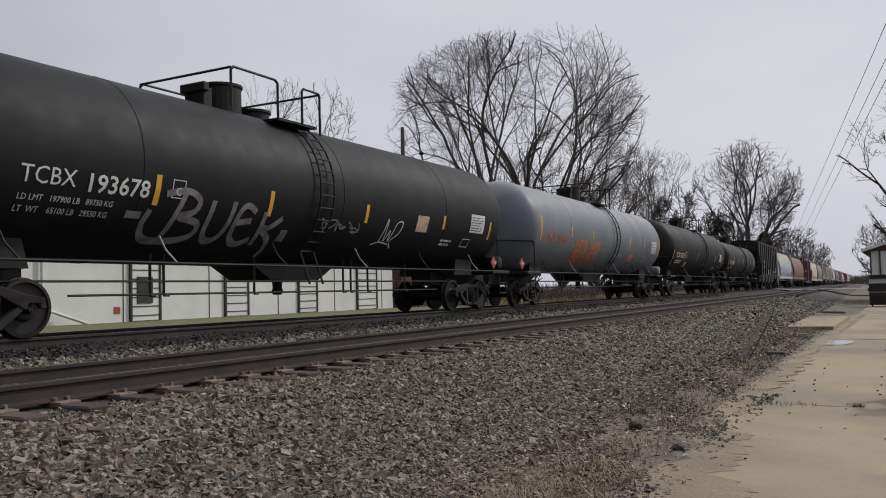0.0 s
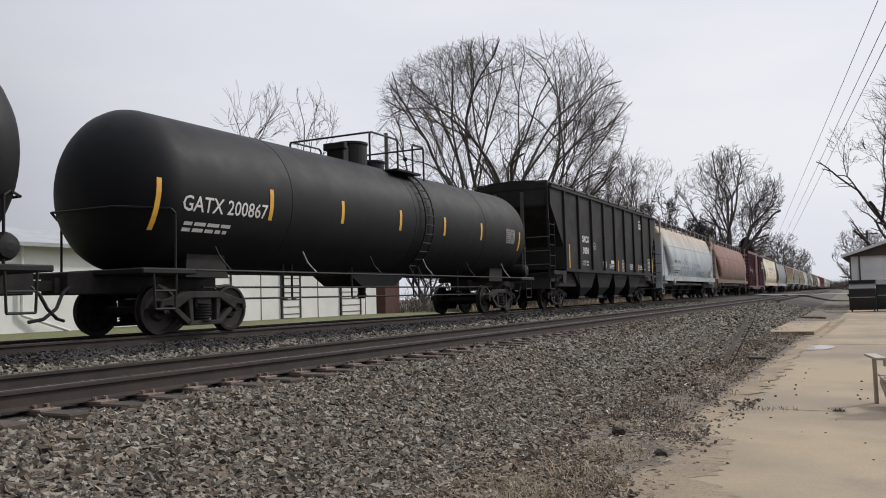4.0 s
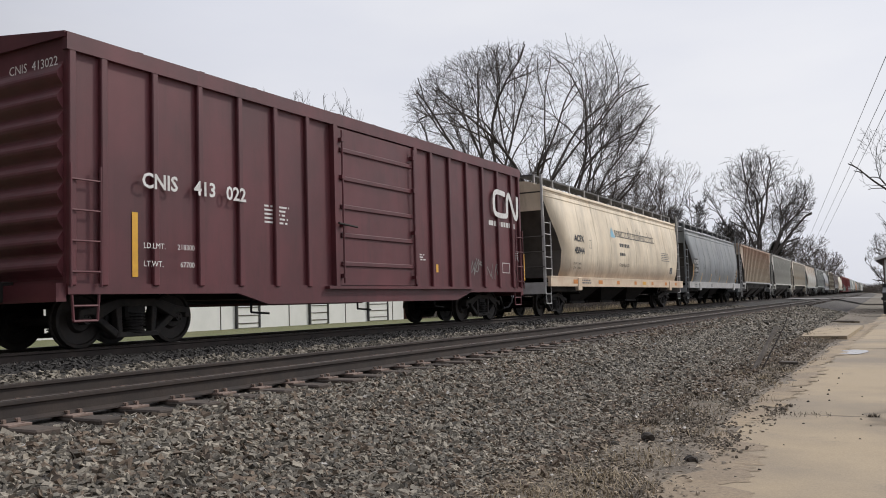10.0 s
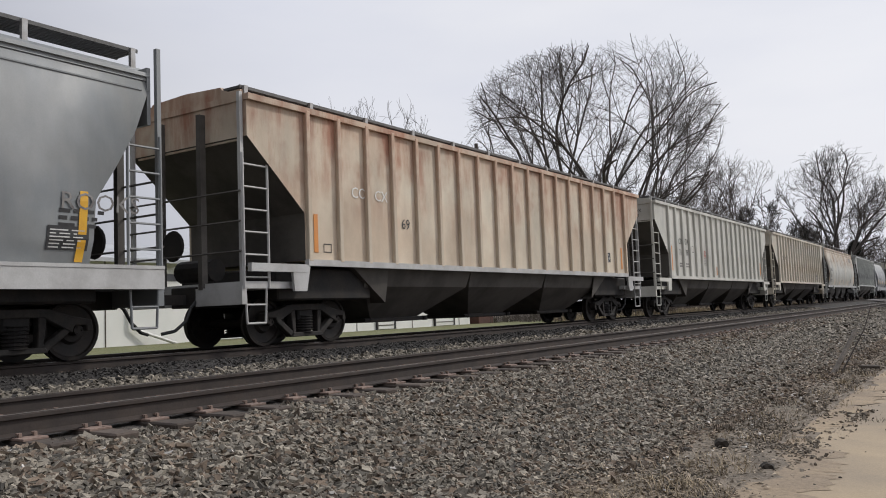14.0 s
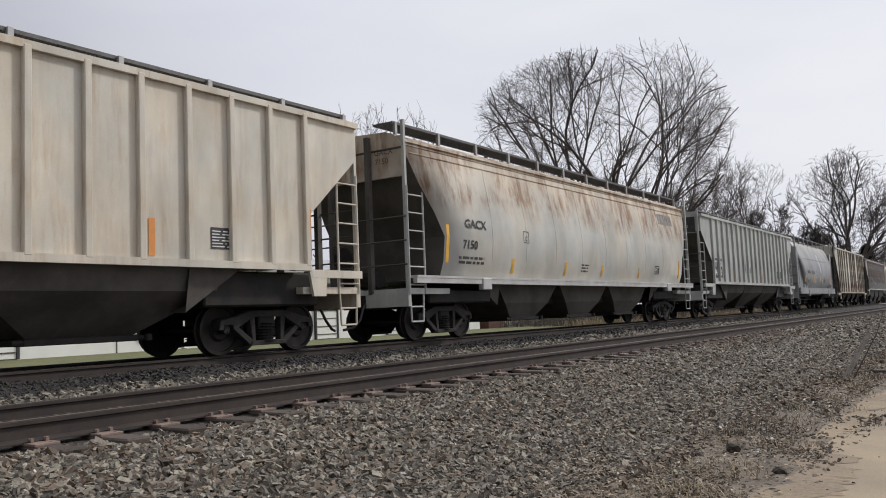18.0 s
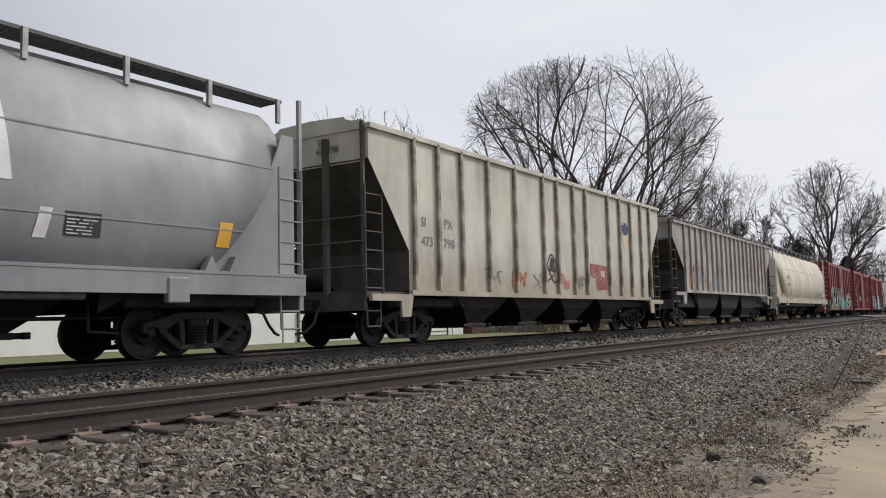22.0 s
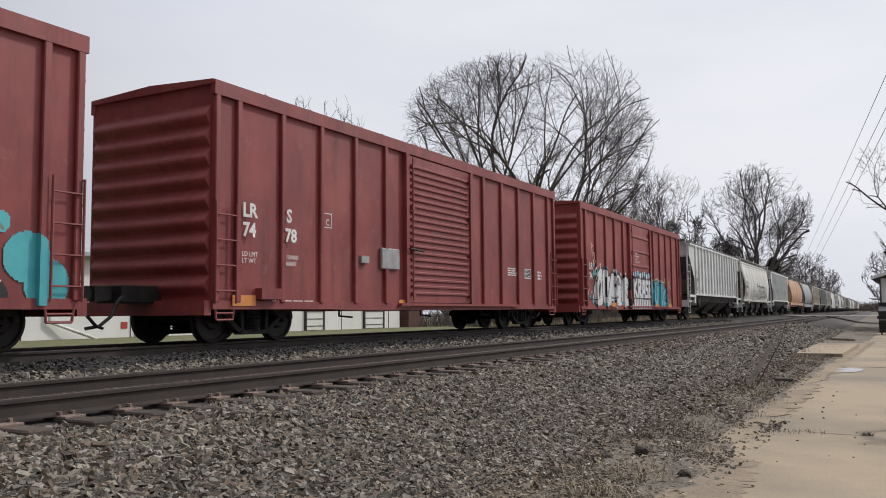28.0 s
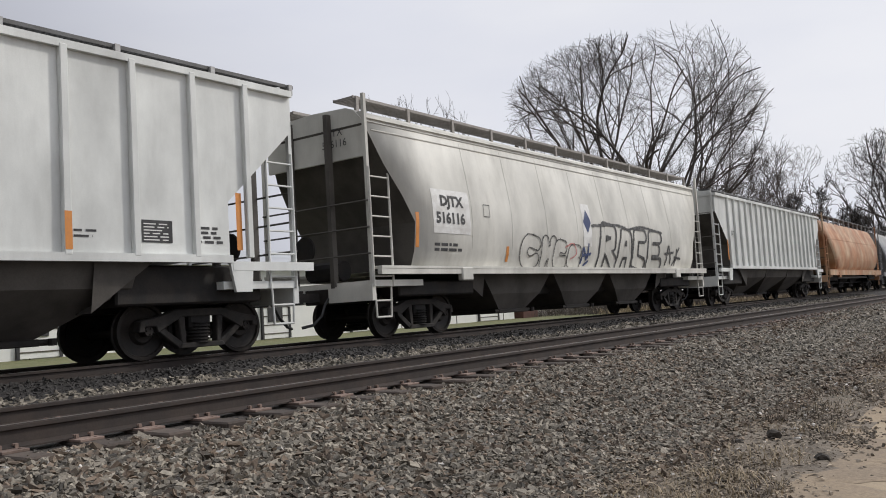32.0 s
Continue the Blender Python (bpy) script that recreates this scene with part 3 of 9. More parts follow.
    lathe(bm, [(zc + R - 0.12, 0.4), (zc + R + 0.46, 0.4), (zc + R + 0.48, 0.43), (zc + R + 0.53, 0.43), (zc + R + 0.54, 0.3)], 24, "z")
    ob = part("valve_housing", bm, plat_mat, car)
    ob.location.y = -0.35
    bm = B()
    box(bm, -0.25, 0.25, -1.1, -0.85, zc + R - 0.05, zc + R + 0.36)
    box(bm, -0.32, 0.32, -1.16, -1.0, zc + R + 0.26, zc + R + 0.44)
    bevel(bm, 0.02)
    part("vent_box", bm, plat_mat, car)
    bm = B()
    lathe(bm, [(zc + R - 0.05, 0.34), (zc + R + 0.12, 0.34), (zc + R + 0.13, 0.38), (zc + R + 0.18, 0.38)], 20, "z")
    ob = part("manway", bm, plat_mat, car)
    ob.location.y = 0.6
    for sx in (-1, 1):
        bm = B()
        box(bm, sx * 0.85 - 0.25, sx * 0.85 + 0.25, 0.1, 1.35, zc + R - 0.2, zc + R - 0.15)
        part("top_platform", bm, plat_mat, car)
    zt = zc + R + 0.55
    for sx in (-1, 1):
        x = sx * 1.18
        for pts in ([(x, -1.35, zt - 0.75), (x, -1.35, zt - 0.06), (x, -1.28, zt), (x, -0.1, zt), (x, -0.02, zt - 0.06), (x, -0.02, zt - 0.75)],
                    [(x, 0.75, zt - 0.75), (x, 0.75, zt - 0.06), (x, 0.8, zt), (x, 1.3, zt), (x, 1.35, zt - 0.06), (x, 1.35, zt - 0.9)]):
            bm = B()
            pipe(bm, pts, 0.026)
            part("platform_rail", bm, plat_mat, car)
    for y in (-1.35, 1.35):
        bm = B()
        rod(bm, (-1.18, y, zt - 0.02), (1.18, y, zt - 0.02), 0.024)
        part("cross_rail", bm, plat_mat, car)
    # curved side ladder
    bm = B()
    for y in (0.75, 1.2):
        pts = [((R + 0.09) * math.cos(radians(a)), y, zc + (R + 0.09) * math.sin(radians(a))) for a in range(-50, 66, 10)]
        pipe(bm, [(1.3, y, 0.75)] + pts, 0.022)
    for a in range(-50, 66, 9):
        c, s2 = (R + 0.09) * math.cos(radians(a)), zc + (R + 0.09) * math.sin(radians(a))
        rod(bm, (c, 0.75, s2), (c, 1.2, s2), 0.018, seg=5)
    part("side_ladder", bm, plat_mat, car)
    bm = B()
    prism(bm, [(-1.5, 1.2), (1.4, 1.2), (0.75, 0.86), (-0.85, 0.86)], -0.55, 0.55)
    skid = part("outlet_skid", bm, STEEL_BLACK, car)
    bm = B()
    lathe(bm, [(0.55, 0.09), (0.62, 0.13), (0.7, 0.1), (0.9, 0.12)], 12, "z")
    part("outlet_valve", bm, STEEL_BLACK, skid)
    # the shell and running gear sit off the middle of the top works
    for ob in car.children:
        if ob.name.split(".")[0] not in ("valve_housing", "vent_box", "manway", "top_platform", "platform_rail", "cross_rail", "side_ladder"):
            ob.location.y += shift
    return car, prof


def hopper_bays(car, L, bays, zs, mat, zb=0.32, w=1.45, cut=2.4, deep=False, hood=True):
    """The sloping bottoms under the body."""
    length = (L - 2 * cut) / bays
    if not deep and hood:
        bm = B()
        box(bm, -0.8, 0.8, -L / 2 + cut + 0.2, L / 2 - cut - 0.2, 0.74, zs - 0.02)
        bevel(bm, 0.02)
        part("cross_hood", bm, STEEL_DARK, car)
    for k in range(bays):
        y0 = -L / 2 + cut + k * length
        y1 = y0 + length
        ym = (y0 + y1) / 2
        bm = B()
        top = [bm.verts.new(p) for p in ((-w, y0, zs), (w, y0, zs), (w, y1, zs), (-w, y1, zs))]
        zm, h1, h2 = 0.78, length * 0.5 - 0.55, length * 0.5 - 1.05
        if deep:
            zm, h1, h2, zb = zs - 0.06, length * 0.5 - 0.02, length * 0.19, max(zb, 0.38)
        wm, wb = (w * 0.7, 0.42) if deep else (w * 0.94, w * 0.8)
        if not hood:
            zm, h1, h2, wm, wb = 1.05, length * 0.5 - 0.06, length * 0.5 - 1.1, w * 0.9, 0.6
        mid = [bm.verts.new(p) for p in ((-wm, ym - h1, zm), (wm, ym - h1, zm), (wm, ym + h1, zm), (-wm, ym + h1, zm))]
        bot = [bm.verts.new(p) for p in ((-wb, ym - h2, zb + 0.1), (wb, ym - h2, zb + 0.1), (wb, ym + h2, zb + 0.1), (-wb, ym + h2, zb + 0.1))]
        for a, b in ((top, mid), (mid, bot)):
            for i in range(4):
                bm.faces.new((a[i], b[i], b[(i + 1) % 4], a[(i + 1) % 4]))
        bm.faces.new(bot[::-1])
        bm.faces.new(top)
        bay = part("hopper_bay", bm, mat, car)
        bm = B()
        box(bm, -wb - 0.05, wb + 0.05, ym - h2 - 0.05, ym + h2 + 0.05, zb, zb + 0.1)
        bevel(bm, 0.015)
        rod(bm, (wb, ym - h2 - 0.2, zb + 0.05), (wb, ym + h2 + 0.25, zb + 0.05), 0.045, seg=8)
        lathe_ring(bm, wb + 0.06, ym + h2 + 0.22, zb, 0.06, 0.1)
        part("discharge_gate", bm, STEEL_DARK, bay)


def end_cage(car, L, W, ztop, mat, zfloor=1.0, bars=True, rung_mat=None):
    """Corner posts, ladders and rails at both ends of a hopper car."""
    rung_mat = rung_mat or mat
    for s in (-1, 1):
        ye = s * (L / 2 - 0.06)
        bm = B()
        box(bm, -W, W, min(ye, ye - s * 1.5), max(ye, ye - s * 1.5), zfloor - 0.02, zfloor + 0.1)
        part("end_platform", bm, mat, car)
        bm = B()
        box(bm, -W, W, ye - 0.05, ye + 0.05, zfloor - 0.28, zfloor + 0.02)
        part("end_sill", bm, mat, car)
        for x in (-W + 0.03, W - 0.03):
            bm = B()
            box(bm, x - 0.035, x + 0.035, ye - 0.035, ye + 0.035, zfloor, ztop)
            part("corner_post", bm, mat, car)
        # end posts and grab irons take the dark colour of the car ends
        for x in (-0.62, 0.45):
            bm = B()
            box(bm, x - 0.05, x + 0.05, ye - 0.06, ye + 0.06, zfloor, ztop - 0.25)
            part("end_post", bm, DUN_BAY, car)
        y2 = ye - s * 0.56
        ladder(car, W + 0.01, min(ye, y2), max(ye, y2), zfloor - 0.02, zfloor + 2.25, 6, rung_mat, 0.018)
        step(car, W - 0.02, ye - s * 0.28, 0.42, zfloor + 0.02, rung_mat, 0.48)
        if bars:
            bm = B()
            for z in (zfloor + 0.6, zfloor + 1.1, zfloor + 1.6):
                rod(bm, (-W, ye + s * 0.05, z), (W, ye + s * 0.05, z), 0.018, seg=5)
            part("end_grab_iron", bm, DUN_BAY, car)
        bm = B()
        lathe(bm, [(0, 0.26), (0.03, 0.28), (0.06, 0.26)], 16, "y")
        ob = part("brake_wheel", bm, STEEL_DARK, car)
        ob.location = (-0.3, ye + s * 0.04, zfloor + 0.8)
        if s < 0:
            bm = B()
            rod(bm, (-0.5, ye + 0.35, zfloor + 0.35), (0.4, ye + 0.35, zfloor + 0.35), 0.2, seg=12)
            part("air_reservoir", bm, STEEL_DARK, car)


def hopper(L, kind, mat, label, ribs=0, top=4.25, zs=1.5, bays=3, sill_mat=None, bay_mat=None, end_mat=None, cage_mat=None, board_mat=None,
           name="covered_hopper_car", rib_mat=None, fine=True, sill=None, boxed=False, board=True, gap=0.45, curve=(3.7, 2.3, 2.0, 1.6), inset=0.12, panel_out=0.5, panel_top=3.7):
    """kind: 'rib' flat ribbed sides, 'flat' smooth sides that lean in, 'round' bulging sides."""
    car = thing(name, label, "hopper car", GROUP)
    sill_mat, bay_mat, cage_mat, board_mat = sill_mat or mat, bay_mat or STEEL_DARK, cage_mat or mat, board_mat or GALV
    W = 1.55
    if kind == "rib":
        prof = [(W - 0.03, zs), (W - 0.03, zs + 0.85), (W - 0.03, top - 0.7), (W - 0.03, top - 0.1), (W - 0.08, top), (0.95, top + 0.16), (0.9, top + 0.22), (0, top + 0.26)]
        za, zb, cut = top - 0.7, zs + 0.85, 1.35
    elif kind == "flat":
        prof = [(1.42, zs), (1.54, zs + 0.35), (1.6, zs + 0.9), (1.58, zs + 1.4), (1.48, zs + 2.0), (1.34, top - 0.12), (1.26, top), (1.1, top + 0.17), (0.9, top + 0.24), (0, top + 0.28)]
        za, zb, cut = top - 0.35, zs + 0.9, 1.1
    else:
        prof = [(1.2, zs), (1.42, zs + 0.16), (1.54, zs + 0.4), (1.6, zs + 0.75), (1.61, zs + 1.1), (1.57, zs + 1.5), (1.53, zs + 1.72), (1.47, zs + 1.95), (1.4, zs + 2.17), (1.32, zs + 2.38), (1.23, zs + 2.6), (1.14, top - 0.1), (1.08, top), (0.95, top + 0.12), (0, top + 0.22)]
        za, zb, cut = top - 0.05, zs + 0.55, 1.6

    def yend(z):
        if kind == "round":
            zk, hk, dk, ek = curve
            if z > zk:
                return L / 2 - gap - 0.4 * (z - zk)
            return L / 2 - gap - dk * ((zk - z) / hk) ** ek
        k = min(1, max(0, (za - z) / (za - zb)))
        return L / 2 - inset - cut * k

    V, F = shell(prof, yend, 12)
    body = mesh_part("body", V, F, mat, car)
    if kind == "round":
        body.data.polygons.foreach_set("use_smooth", [len(p.vertices) == 4 and abs(p.normal.y) < 0.3 and abs(p.normal.z) < 0.93 for p in body.data.polygons])
    if kind == "flat":
        body.data.polygons.foreach_set("use_smooth", [abs(p.normal.y) < 0.3 and abs(p.normal.z) < 0.8 for p in body.data.polygons])
    # end slopes get a darker colour: the shade under them is painted in
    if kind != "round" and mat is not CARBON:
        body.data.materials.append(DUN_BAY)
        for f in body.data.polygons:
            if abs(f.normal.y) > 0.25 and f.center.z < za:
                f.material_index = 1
    # slope sheets at both ends
    for s in (-1, 1):
        bm = B()
        y0, y1, y2 = s * (yend(za) - 0.0), s * (yend(zb) - 0.02), s * (L / 2 - 4.0)
        xw = 1.48 if kind == "rib" else 1.36
        vs = [bm.verts.new(p) for p in ((-xw, y1, zb), (xw, y1, zb), (xw * 0.9, y2, 0.72), (-xw * 0.9, y2, 0.72), (-xw, y2, zs + 0.1), (xw, y2, zs + 0.1))]
        bm.faces.new((vs[0], vs[1], vs[2], vs[3]))
        bm.faces.new((vs[1], vs[5], vs[2]))
        bm.faces.new((vs[0], vs[3], vs[4]))
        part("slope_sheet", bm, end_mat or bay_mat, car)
    # ribs
    if ribs:
        bm = B()
        box(bm, W - 0.035, W + 0.055, -0.055, 0.055, zs - 0.02, top - 0.04)
        bevel(bm, 0.012)
        first = None
        lo = -(L / 2 - inset - cut) + 0.25
        at = ribs if isinstance(ribs, tuple) else [lo - 0.18 + (-2 * lo + 0.36) * i / (ribs - 1) for i in range(ribs)]
        for y in at:
            if first is None:
                first = part("rib", bm, rib_mat or mat, car)
                first.location.y = y
            else:
                again(first, pose(0, y, 0))
            again(first, pose(0, y, 0, 0, 0, 180))
        bm = B()
        box(bm, -W - 0.045, W + 0.045, -L / 2 + inset - 0.02, L / 2 - inset + 0.02, top - 0.09, top + 0.015)
        part("top_chord", bm, mat, car)
        e = L / 2 - inset - cut
        for sx in (-1, 1):
            bm = B()
            box(bm, sx * W - 0.05, sx * W + 0.05, -e, e, zs - 0.1, zs + 0.015)
            part("side_sill", bm, sill_mat, car)
        for sx in (-1, 1):
            for s in (-1, 1):
                bm = B()
                box(bm, sx * W - 0.05, sx * W + 0.04, min(s * e, s * (L / 2 - 0.1)), max(s * e, s * (L / 2 - 0.1)), zs - 0.22, zs - 0.08)
                part("side_sill_extension", bm, sill_mat, car)
        for s in (-1, 1):
            bm = B()
            prism(bm, [(s * (e - 0.05), zs - 0.1), (s * (e + 0.4), zs - 0.1), (s * (e + 0.36), zs - 0.55), (s * (e + 0.05), zs - 0.55)], W - 0.02, W + 0.035)
            part("jacking_pad", bm, sill_mat, car)
    else:
        z0, z1 = sill or (0.98, 1.3)
        for sx in (-1, 1):
            bm = B()
            along(bm, [(sx * x, z) for x, z in ((1.51, z0), (1.61, z0), (1.61, z1 - 0.03), (1.62, z1 - 0.03), (1.62, z1 + 0.02), (1.38, z1 + 0.02), (1.38, z1 - 0.03), (1.51, z1 - 0.03))], -L / 2 + 0.12, L / 2 - 0.12)
            part("side_sill", bm, sill_mat, car)
        if kind == "flat":
            for sx in (-1, 1):
                bm = B()
                along(bm, [(sx * x, z) for x, z in ((1.2, top - 0.08), (1.34, top - 0.08), (1.33, top - 0.02), (1.37, top - 0.02), (1.36, top + 0.04), (1.2, top + 0.05))], -L / 2 + 0.15, L / 2 - 0.15)
                part("top_chord", bm, rib_mat or mat, car)
                bm = B()
                x = side_x(prof, top - 0.24)
                along(bm, [(sx * (x - 0.02), top - 0.27), (sx * (x + 0.018), top - 0.25), (sx * (x + 0.018), top - 0.23), (sx * (x - 0.03), top - 0.21)], -L / 2 + 0.3, L / 2 - 0.3)
                part("roof_edge_bead", bm, rib_mat or mat, car)
            seam = None
            for i in range(1, 9):
                y = -L / 2 + 1.6 + (L - 3.2) * i / 9
                Vs, Fs = [], []
                for j in range(13):
                    z = zs + 0.3 + (top - zs - 0.45) * j / 12
                    x = side_x(prof, z) + 0.001
                    Vs += [(x, y - 0.01, z), (x + 0.006, y, z), (x, y + 0.01, z)]
                    if j:
                        a = len(Vs)
                        Fs += [(a - 6, a - 5, a - 2, a - 3), (a - 5, a - 4, a - 1, a - 2)]
                mesh_part("weld_seam", Vs, Fs, mat, car)
        else:
            for zz in (zs + 0.78, zs + 1.95):
                bm = B()
                x = side_x(prof, zz)
                box(bm, x - 0.02, x + 0.012, -yend(zz), yend(zz), zz - 0.012, zz + 0.012)
                part("weld_seam", bm, mat, car)
        # jacking pads
        for s in (-1, 1):
            bm = B()
            y = s * (L / 2 - 2.9)
            box(bm, 1.5, 1.64, y - 0.2, y + 0.2, z0 - 0.14, z1 - (0.1 if kind == "round" else 0.0))
            bevel(bm, 0.02)
            part("jacking_pad", bm, sill_mat, car)
    if boxed:
        yo = L / 2 - panel_out
        for s in (-1, 1):
            bm = B()
            box(bm, -1.44, 1.44, min(s * yo, s * (yo - 0.08)), max(s * yo, s * (yo - 0.08)), 1.08, panel_top)
            part("end_bulkhead", bm, end_mat or mat, car)
            for sx in (-1, 1):
                bm = B()
                edge = [(s * (yend(z) - 0.1), z) for z in [1.36 + (panel_top - 1.36) * k / 10 for k in range(11)]]
                prism(bm, [(s * (yo - 0.002), 1.36)] + edge + [(s * (yo - 0.002), panel_top)], sx * 1.42, sx * 1.46)
                part("end_side_panel", bm, end_mat or mat, car)
            for y in (-0.25, 0.25):
                bm = B()
                prism(bm, [(s * (L / 2 - 2.0) + y - 0.14, 1.36), (s * (L / 2 - 2.0) + y + 0.14, 1.36), (s * (L / 2 - 2.0) + y, 1.62)], 1.46, 1.6)
                part("end_gusset", bm, end_mat or mat, car)
    through_bays = kind == "round" or (kind == "flat" and sill is None)
    open_ribs = kind == "rib" and bay_mat is DUN_BAY
    underframe(car, L, stub=through_bays or open_ribs)
    for s in (-1, 1):
        truck(car, s * (L / 2 - 2.0))
    hopper_bays(car, L, bays, zs if kind == "rib" else (sill or (0.98, 1.3))[0] + 0.12, bay_mat, cut=3.3 if kind == "rib" else 4.0, w=1.45 if kind == "rib" else 1.2, deep=through_bays, hood=not open_ribs)
    if kind == "round":
        bm = B()
        rod(bm, (1.2, -L / 2 + 4.2, 0.98), (1.2, L / 2 - 4.2, 0.98), 0.07, seg=8)
        part("side_pipe", bm, GALV, car)
        brake_gear(car, L, 1.0)
    if kind != "round":
        for s in (-1, 1):
            bm = B()
            yo = s * (L / 2 - 0.02 - inset)
            box(bm, -1.36, 1.36, min(yo, yo - s * 0.06), max(yo, yo - s * 0.06), top - 0.75, top + 0.12)
            part("end_top_sheet", bm, mat, car)
    for s in (-1, 1):
        bm = B()
        yo, high = s * (L / 2 - 1.0), zs - 0.12 if kind == "rib" else 1.1
        box(bm, -1.28, 1.28, min(yo, yo - s * 2.6), max(yo, yo - s * 2.6), 0.8, high)
        bevel(bm, 0.03)
        part("body_bolster", bm, STEEL_DARK, car)
    end_cage(car, L - 2 * (inset - 0.12), 1.45, top + (0.05 if kind == "rib" else 0.42), cage_mat, 1.02)
    zr = top + (0.2 if kind == "rib" else 0.46)
    if board:
        for x in ((-1.08, 1.08) if kind == "rib" else (-0.82, 0.82)):
            running_board(car, x, 0.5, L - 0.3, zr, board_mat, fine)
        k = int(L / 1.6)
        for i in range(k + 1):
            bm = B()
            y = -L / 2 + 0.25 + (L - 0.5) * i / k
            xo = 1.36 if kind == "rib" else 1.08
            box(bm, xo - 0.03, xo + 0.03, -0.04, 0.04, top + 0.02, zr)
            sup = part("board_support", bm, board_mat, car)
            sup.location.y = y
            again(sup, pose(0, y, 0, 0, 0, 180))
    # roof hatches
    hatch = None
    for i in range(8):
        y = -L / 2 + 1.6 + (L - 3.2) * (i + 0.5) / 8
        if hatch is None:
            bm = B()
            box(bm, -0.5, 0.5, -0.75, 0.75, top + 0.2, top + 0.34)
            hatch = part("roof_hatch", bm, mat, car)
            hatch.location.y = y
        elif fine:
            again(hatch, pose(0, y, 0))
    return car, prof, yend


def boxcar(L, mat, label, ribs=8, top=4.5, door_mat=None, door_w=2.7, roof_mat=None, plug=False, dark_mat=None, small_ribs=False, zs=0.7, belly=0.12, ridge=0.14):
    car = thing("boxcar", label, "boxcar", GROUP)
    W = 1.5
    E = L / 2 - 0.85
    prof = [(W, 0.55), (W, top)]
    bm = B()
    box(bm, -W, W, -E, E, zs, top)
    part("body", bm, mat, car)
    bm = B()
    V = [(-W - 0.05, top - 0.02), (-W - 0.05, top + 0.06), (0, top + ridge), (W + 0.05, top + 0.06), (W + 0.05, top - 0.02)]
    a = [bm.verts.new((x, -E - 0.06, z)) for x, z in V]
    b = [bm.verts.new((x, E + 0.06, z)) for x, z in V]
    for i in range(4):
        bm.faces.new((a[i], b[i], b[i + 1], a[i + 1]))
    bm.faces.new((a[4], b[4], b[0], a[0]))
    bm.faces.new(a)
    bm.faces.new(b[::-1])
    part("roof", bm, roof_mat or mat, car)
    k = int(2 * E / 1.25)
    for i in range(1, k):
        bm = B()
        y = -E + 2 * E * i / k
        for sx in (-1, 1):
            vs = [bm.verts.new(p) for p in ((0, y - 0.05, top + ridge - 0.02), (0, y + 0.05, top + ridge - 0.02), (sx * (W + 0.03), y + 0.05, top + 0.045), (sx * (W + 0.03), y - 0.05, top + 0.045))]
            us = [bm.verts.new(v.co + Vector((0, 0, 0.035))) for v in vs]
            bm.faces.new(us)
            for q in range(4):
                bm.faces.new((vs[q], vs[(q + 1) % 4], us[(q + 1) % 4], us[q]))
        part("roof_seam", bm, roof_mat or mat, car)
    for sx in (-1, 1):
        bm = B()
        box(bm, sx * (W + 0.03) - 0.05, sx * (W + 0.03) + 0.05, -E - 0.04, E + 0.04, top - 0.2, top + 0.05)
        part("top_chord", bm, mat, car)
    for sx in (-1, 1):
        bm = B()
        prism(bm, [(-E, zs - 0.1), (-E, zs + 0.05), (E, zs + 0.05), (E, zs - 0.1), (E - 3.4, zs - 0.1), (E - 4.2, zs - belly), (-E + 4.2, zs - belly), (-E + 3.4, zs - 0.1)], sx * W - 0.03, sx * W + 0.04)
        part("side_sill", bm, mat, car)
    # side ribs, door between
    y0, y1 = -door_w / 2, door_w / 2
    first = None
    half = ribs
    at = []
    for sgn in (-1, 1):
        for i in range(half):
            y = sgn * (E - 0.06 if i == 0 else E - 0.6 - (E - door_w / 2 - 1.5) * (i - 1) / (half - 2))
            at.append(y)
            if first is None:
                bm = B()
                box(bm, W - 0.01, W + 0.075, -0.06, 0.06, zs + 0.02, top - 0.17)
                bevel(bm, 0.015)
                first = part("rib", bm, mat, car)
                first.location.y = y
            else:
                again(first, pose(0, y, 0))
            again(first, pose(0, y, 0, 0, 0, 180))
    # door
    dm = door_mat or mat
    bm = B()
    box(bm, W + 0.0, W + 0.07, y0, y1, zs + 0.06, top - 0.24)
    door = part("door", bm, dm, car)
    n = 5 if plug else 20
    slat = None
    for i in range(n):
        z = zs + 0.2 + (top - zs - 0.6) * (i + 0.5) / n
        if slat is None:
            bm = B()
            h = 0.035 if not plug else 0.05
            box(bm, W + 0.06, W + 0.11, y0 + 0.12, y1 - 0.12, -h, h)
            bevel(bm, 0.015)
            slat = part("door_slat", bm, dm, door)
            slat.location.z = z
        else:
            again(slat, pose(0, 0, z))
    for y in (y0 - 0.05, y1 + 0.05):
        bm = B()
        box(bm, W, W + 0.12, y - 0.07, y + 0.07, zs + 0.0, top - 0.2)
        part("door_post", bm, mat, car)
    for yy in (y0 + 0.12, y1 - 0.12):
        bm = B()
        rod(bm, (W + 0.15, yy, zs + 0.1), (W + 0.15, yy, top - 0.3), 0.022)
        bar = part("door_lock_rod", bm, dark_mat or mat, door)
        for zz in (zs + 0.25, zs + 1.3, zs + 2.3, top - 0.5):
            bm = B()
            box(bm, W + 0.06, W + 0.18, yy - 0.05, yy + 0.05, zz - 0.04, zz + 0.04)
            part("rod_guide", bm, dark_mat or mat, bar)
    bm = B()
    rod(bm, (W + 0.19, y0 - 0.1, zs + 1.32), (W + 0.19, y0 + 0.55, zs + 1.28), 0.025)
    part("door_handle", bm, STEEL_DARK, door)
    bm = B()
    box(bm, W, W + 0.15, y0 - 0.4, y1 + door_w * 0.95, zs - 0.02, zs + 0.04)
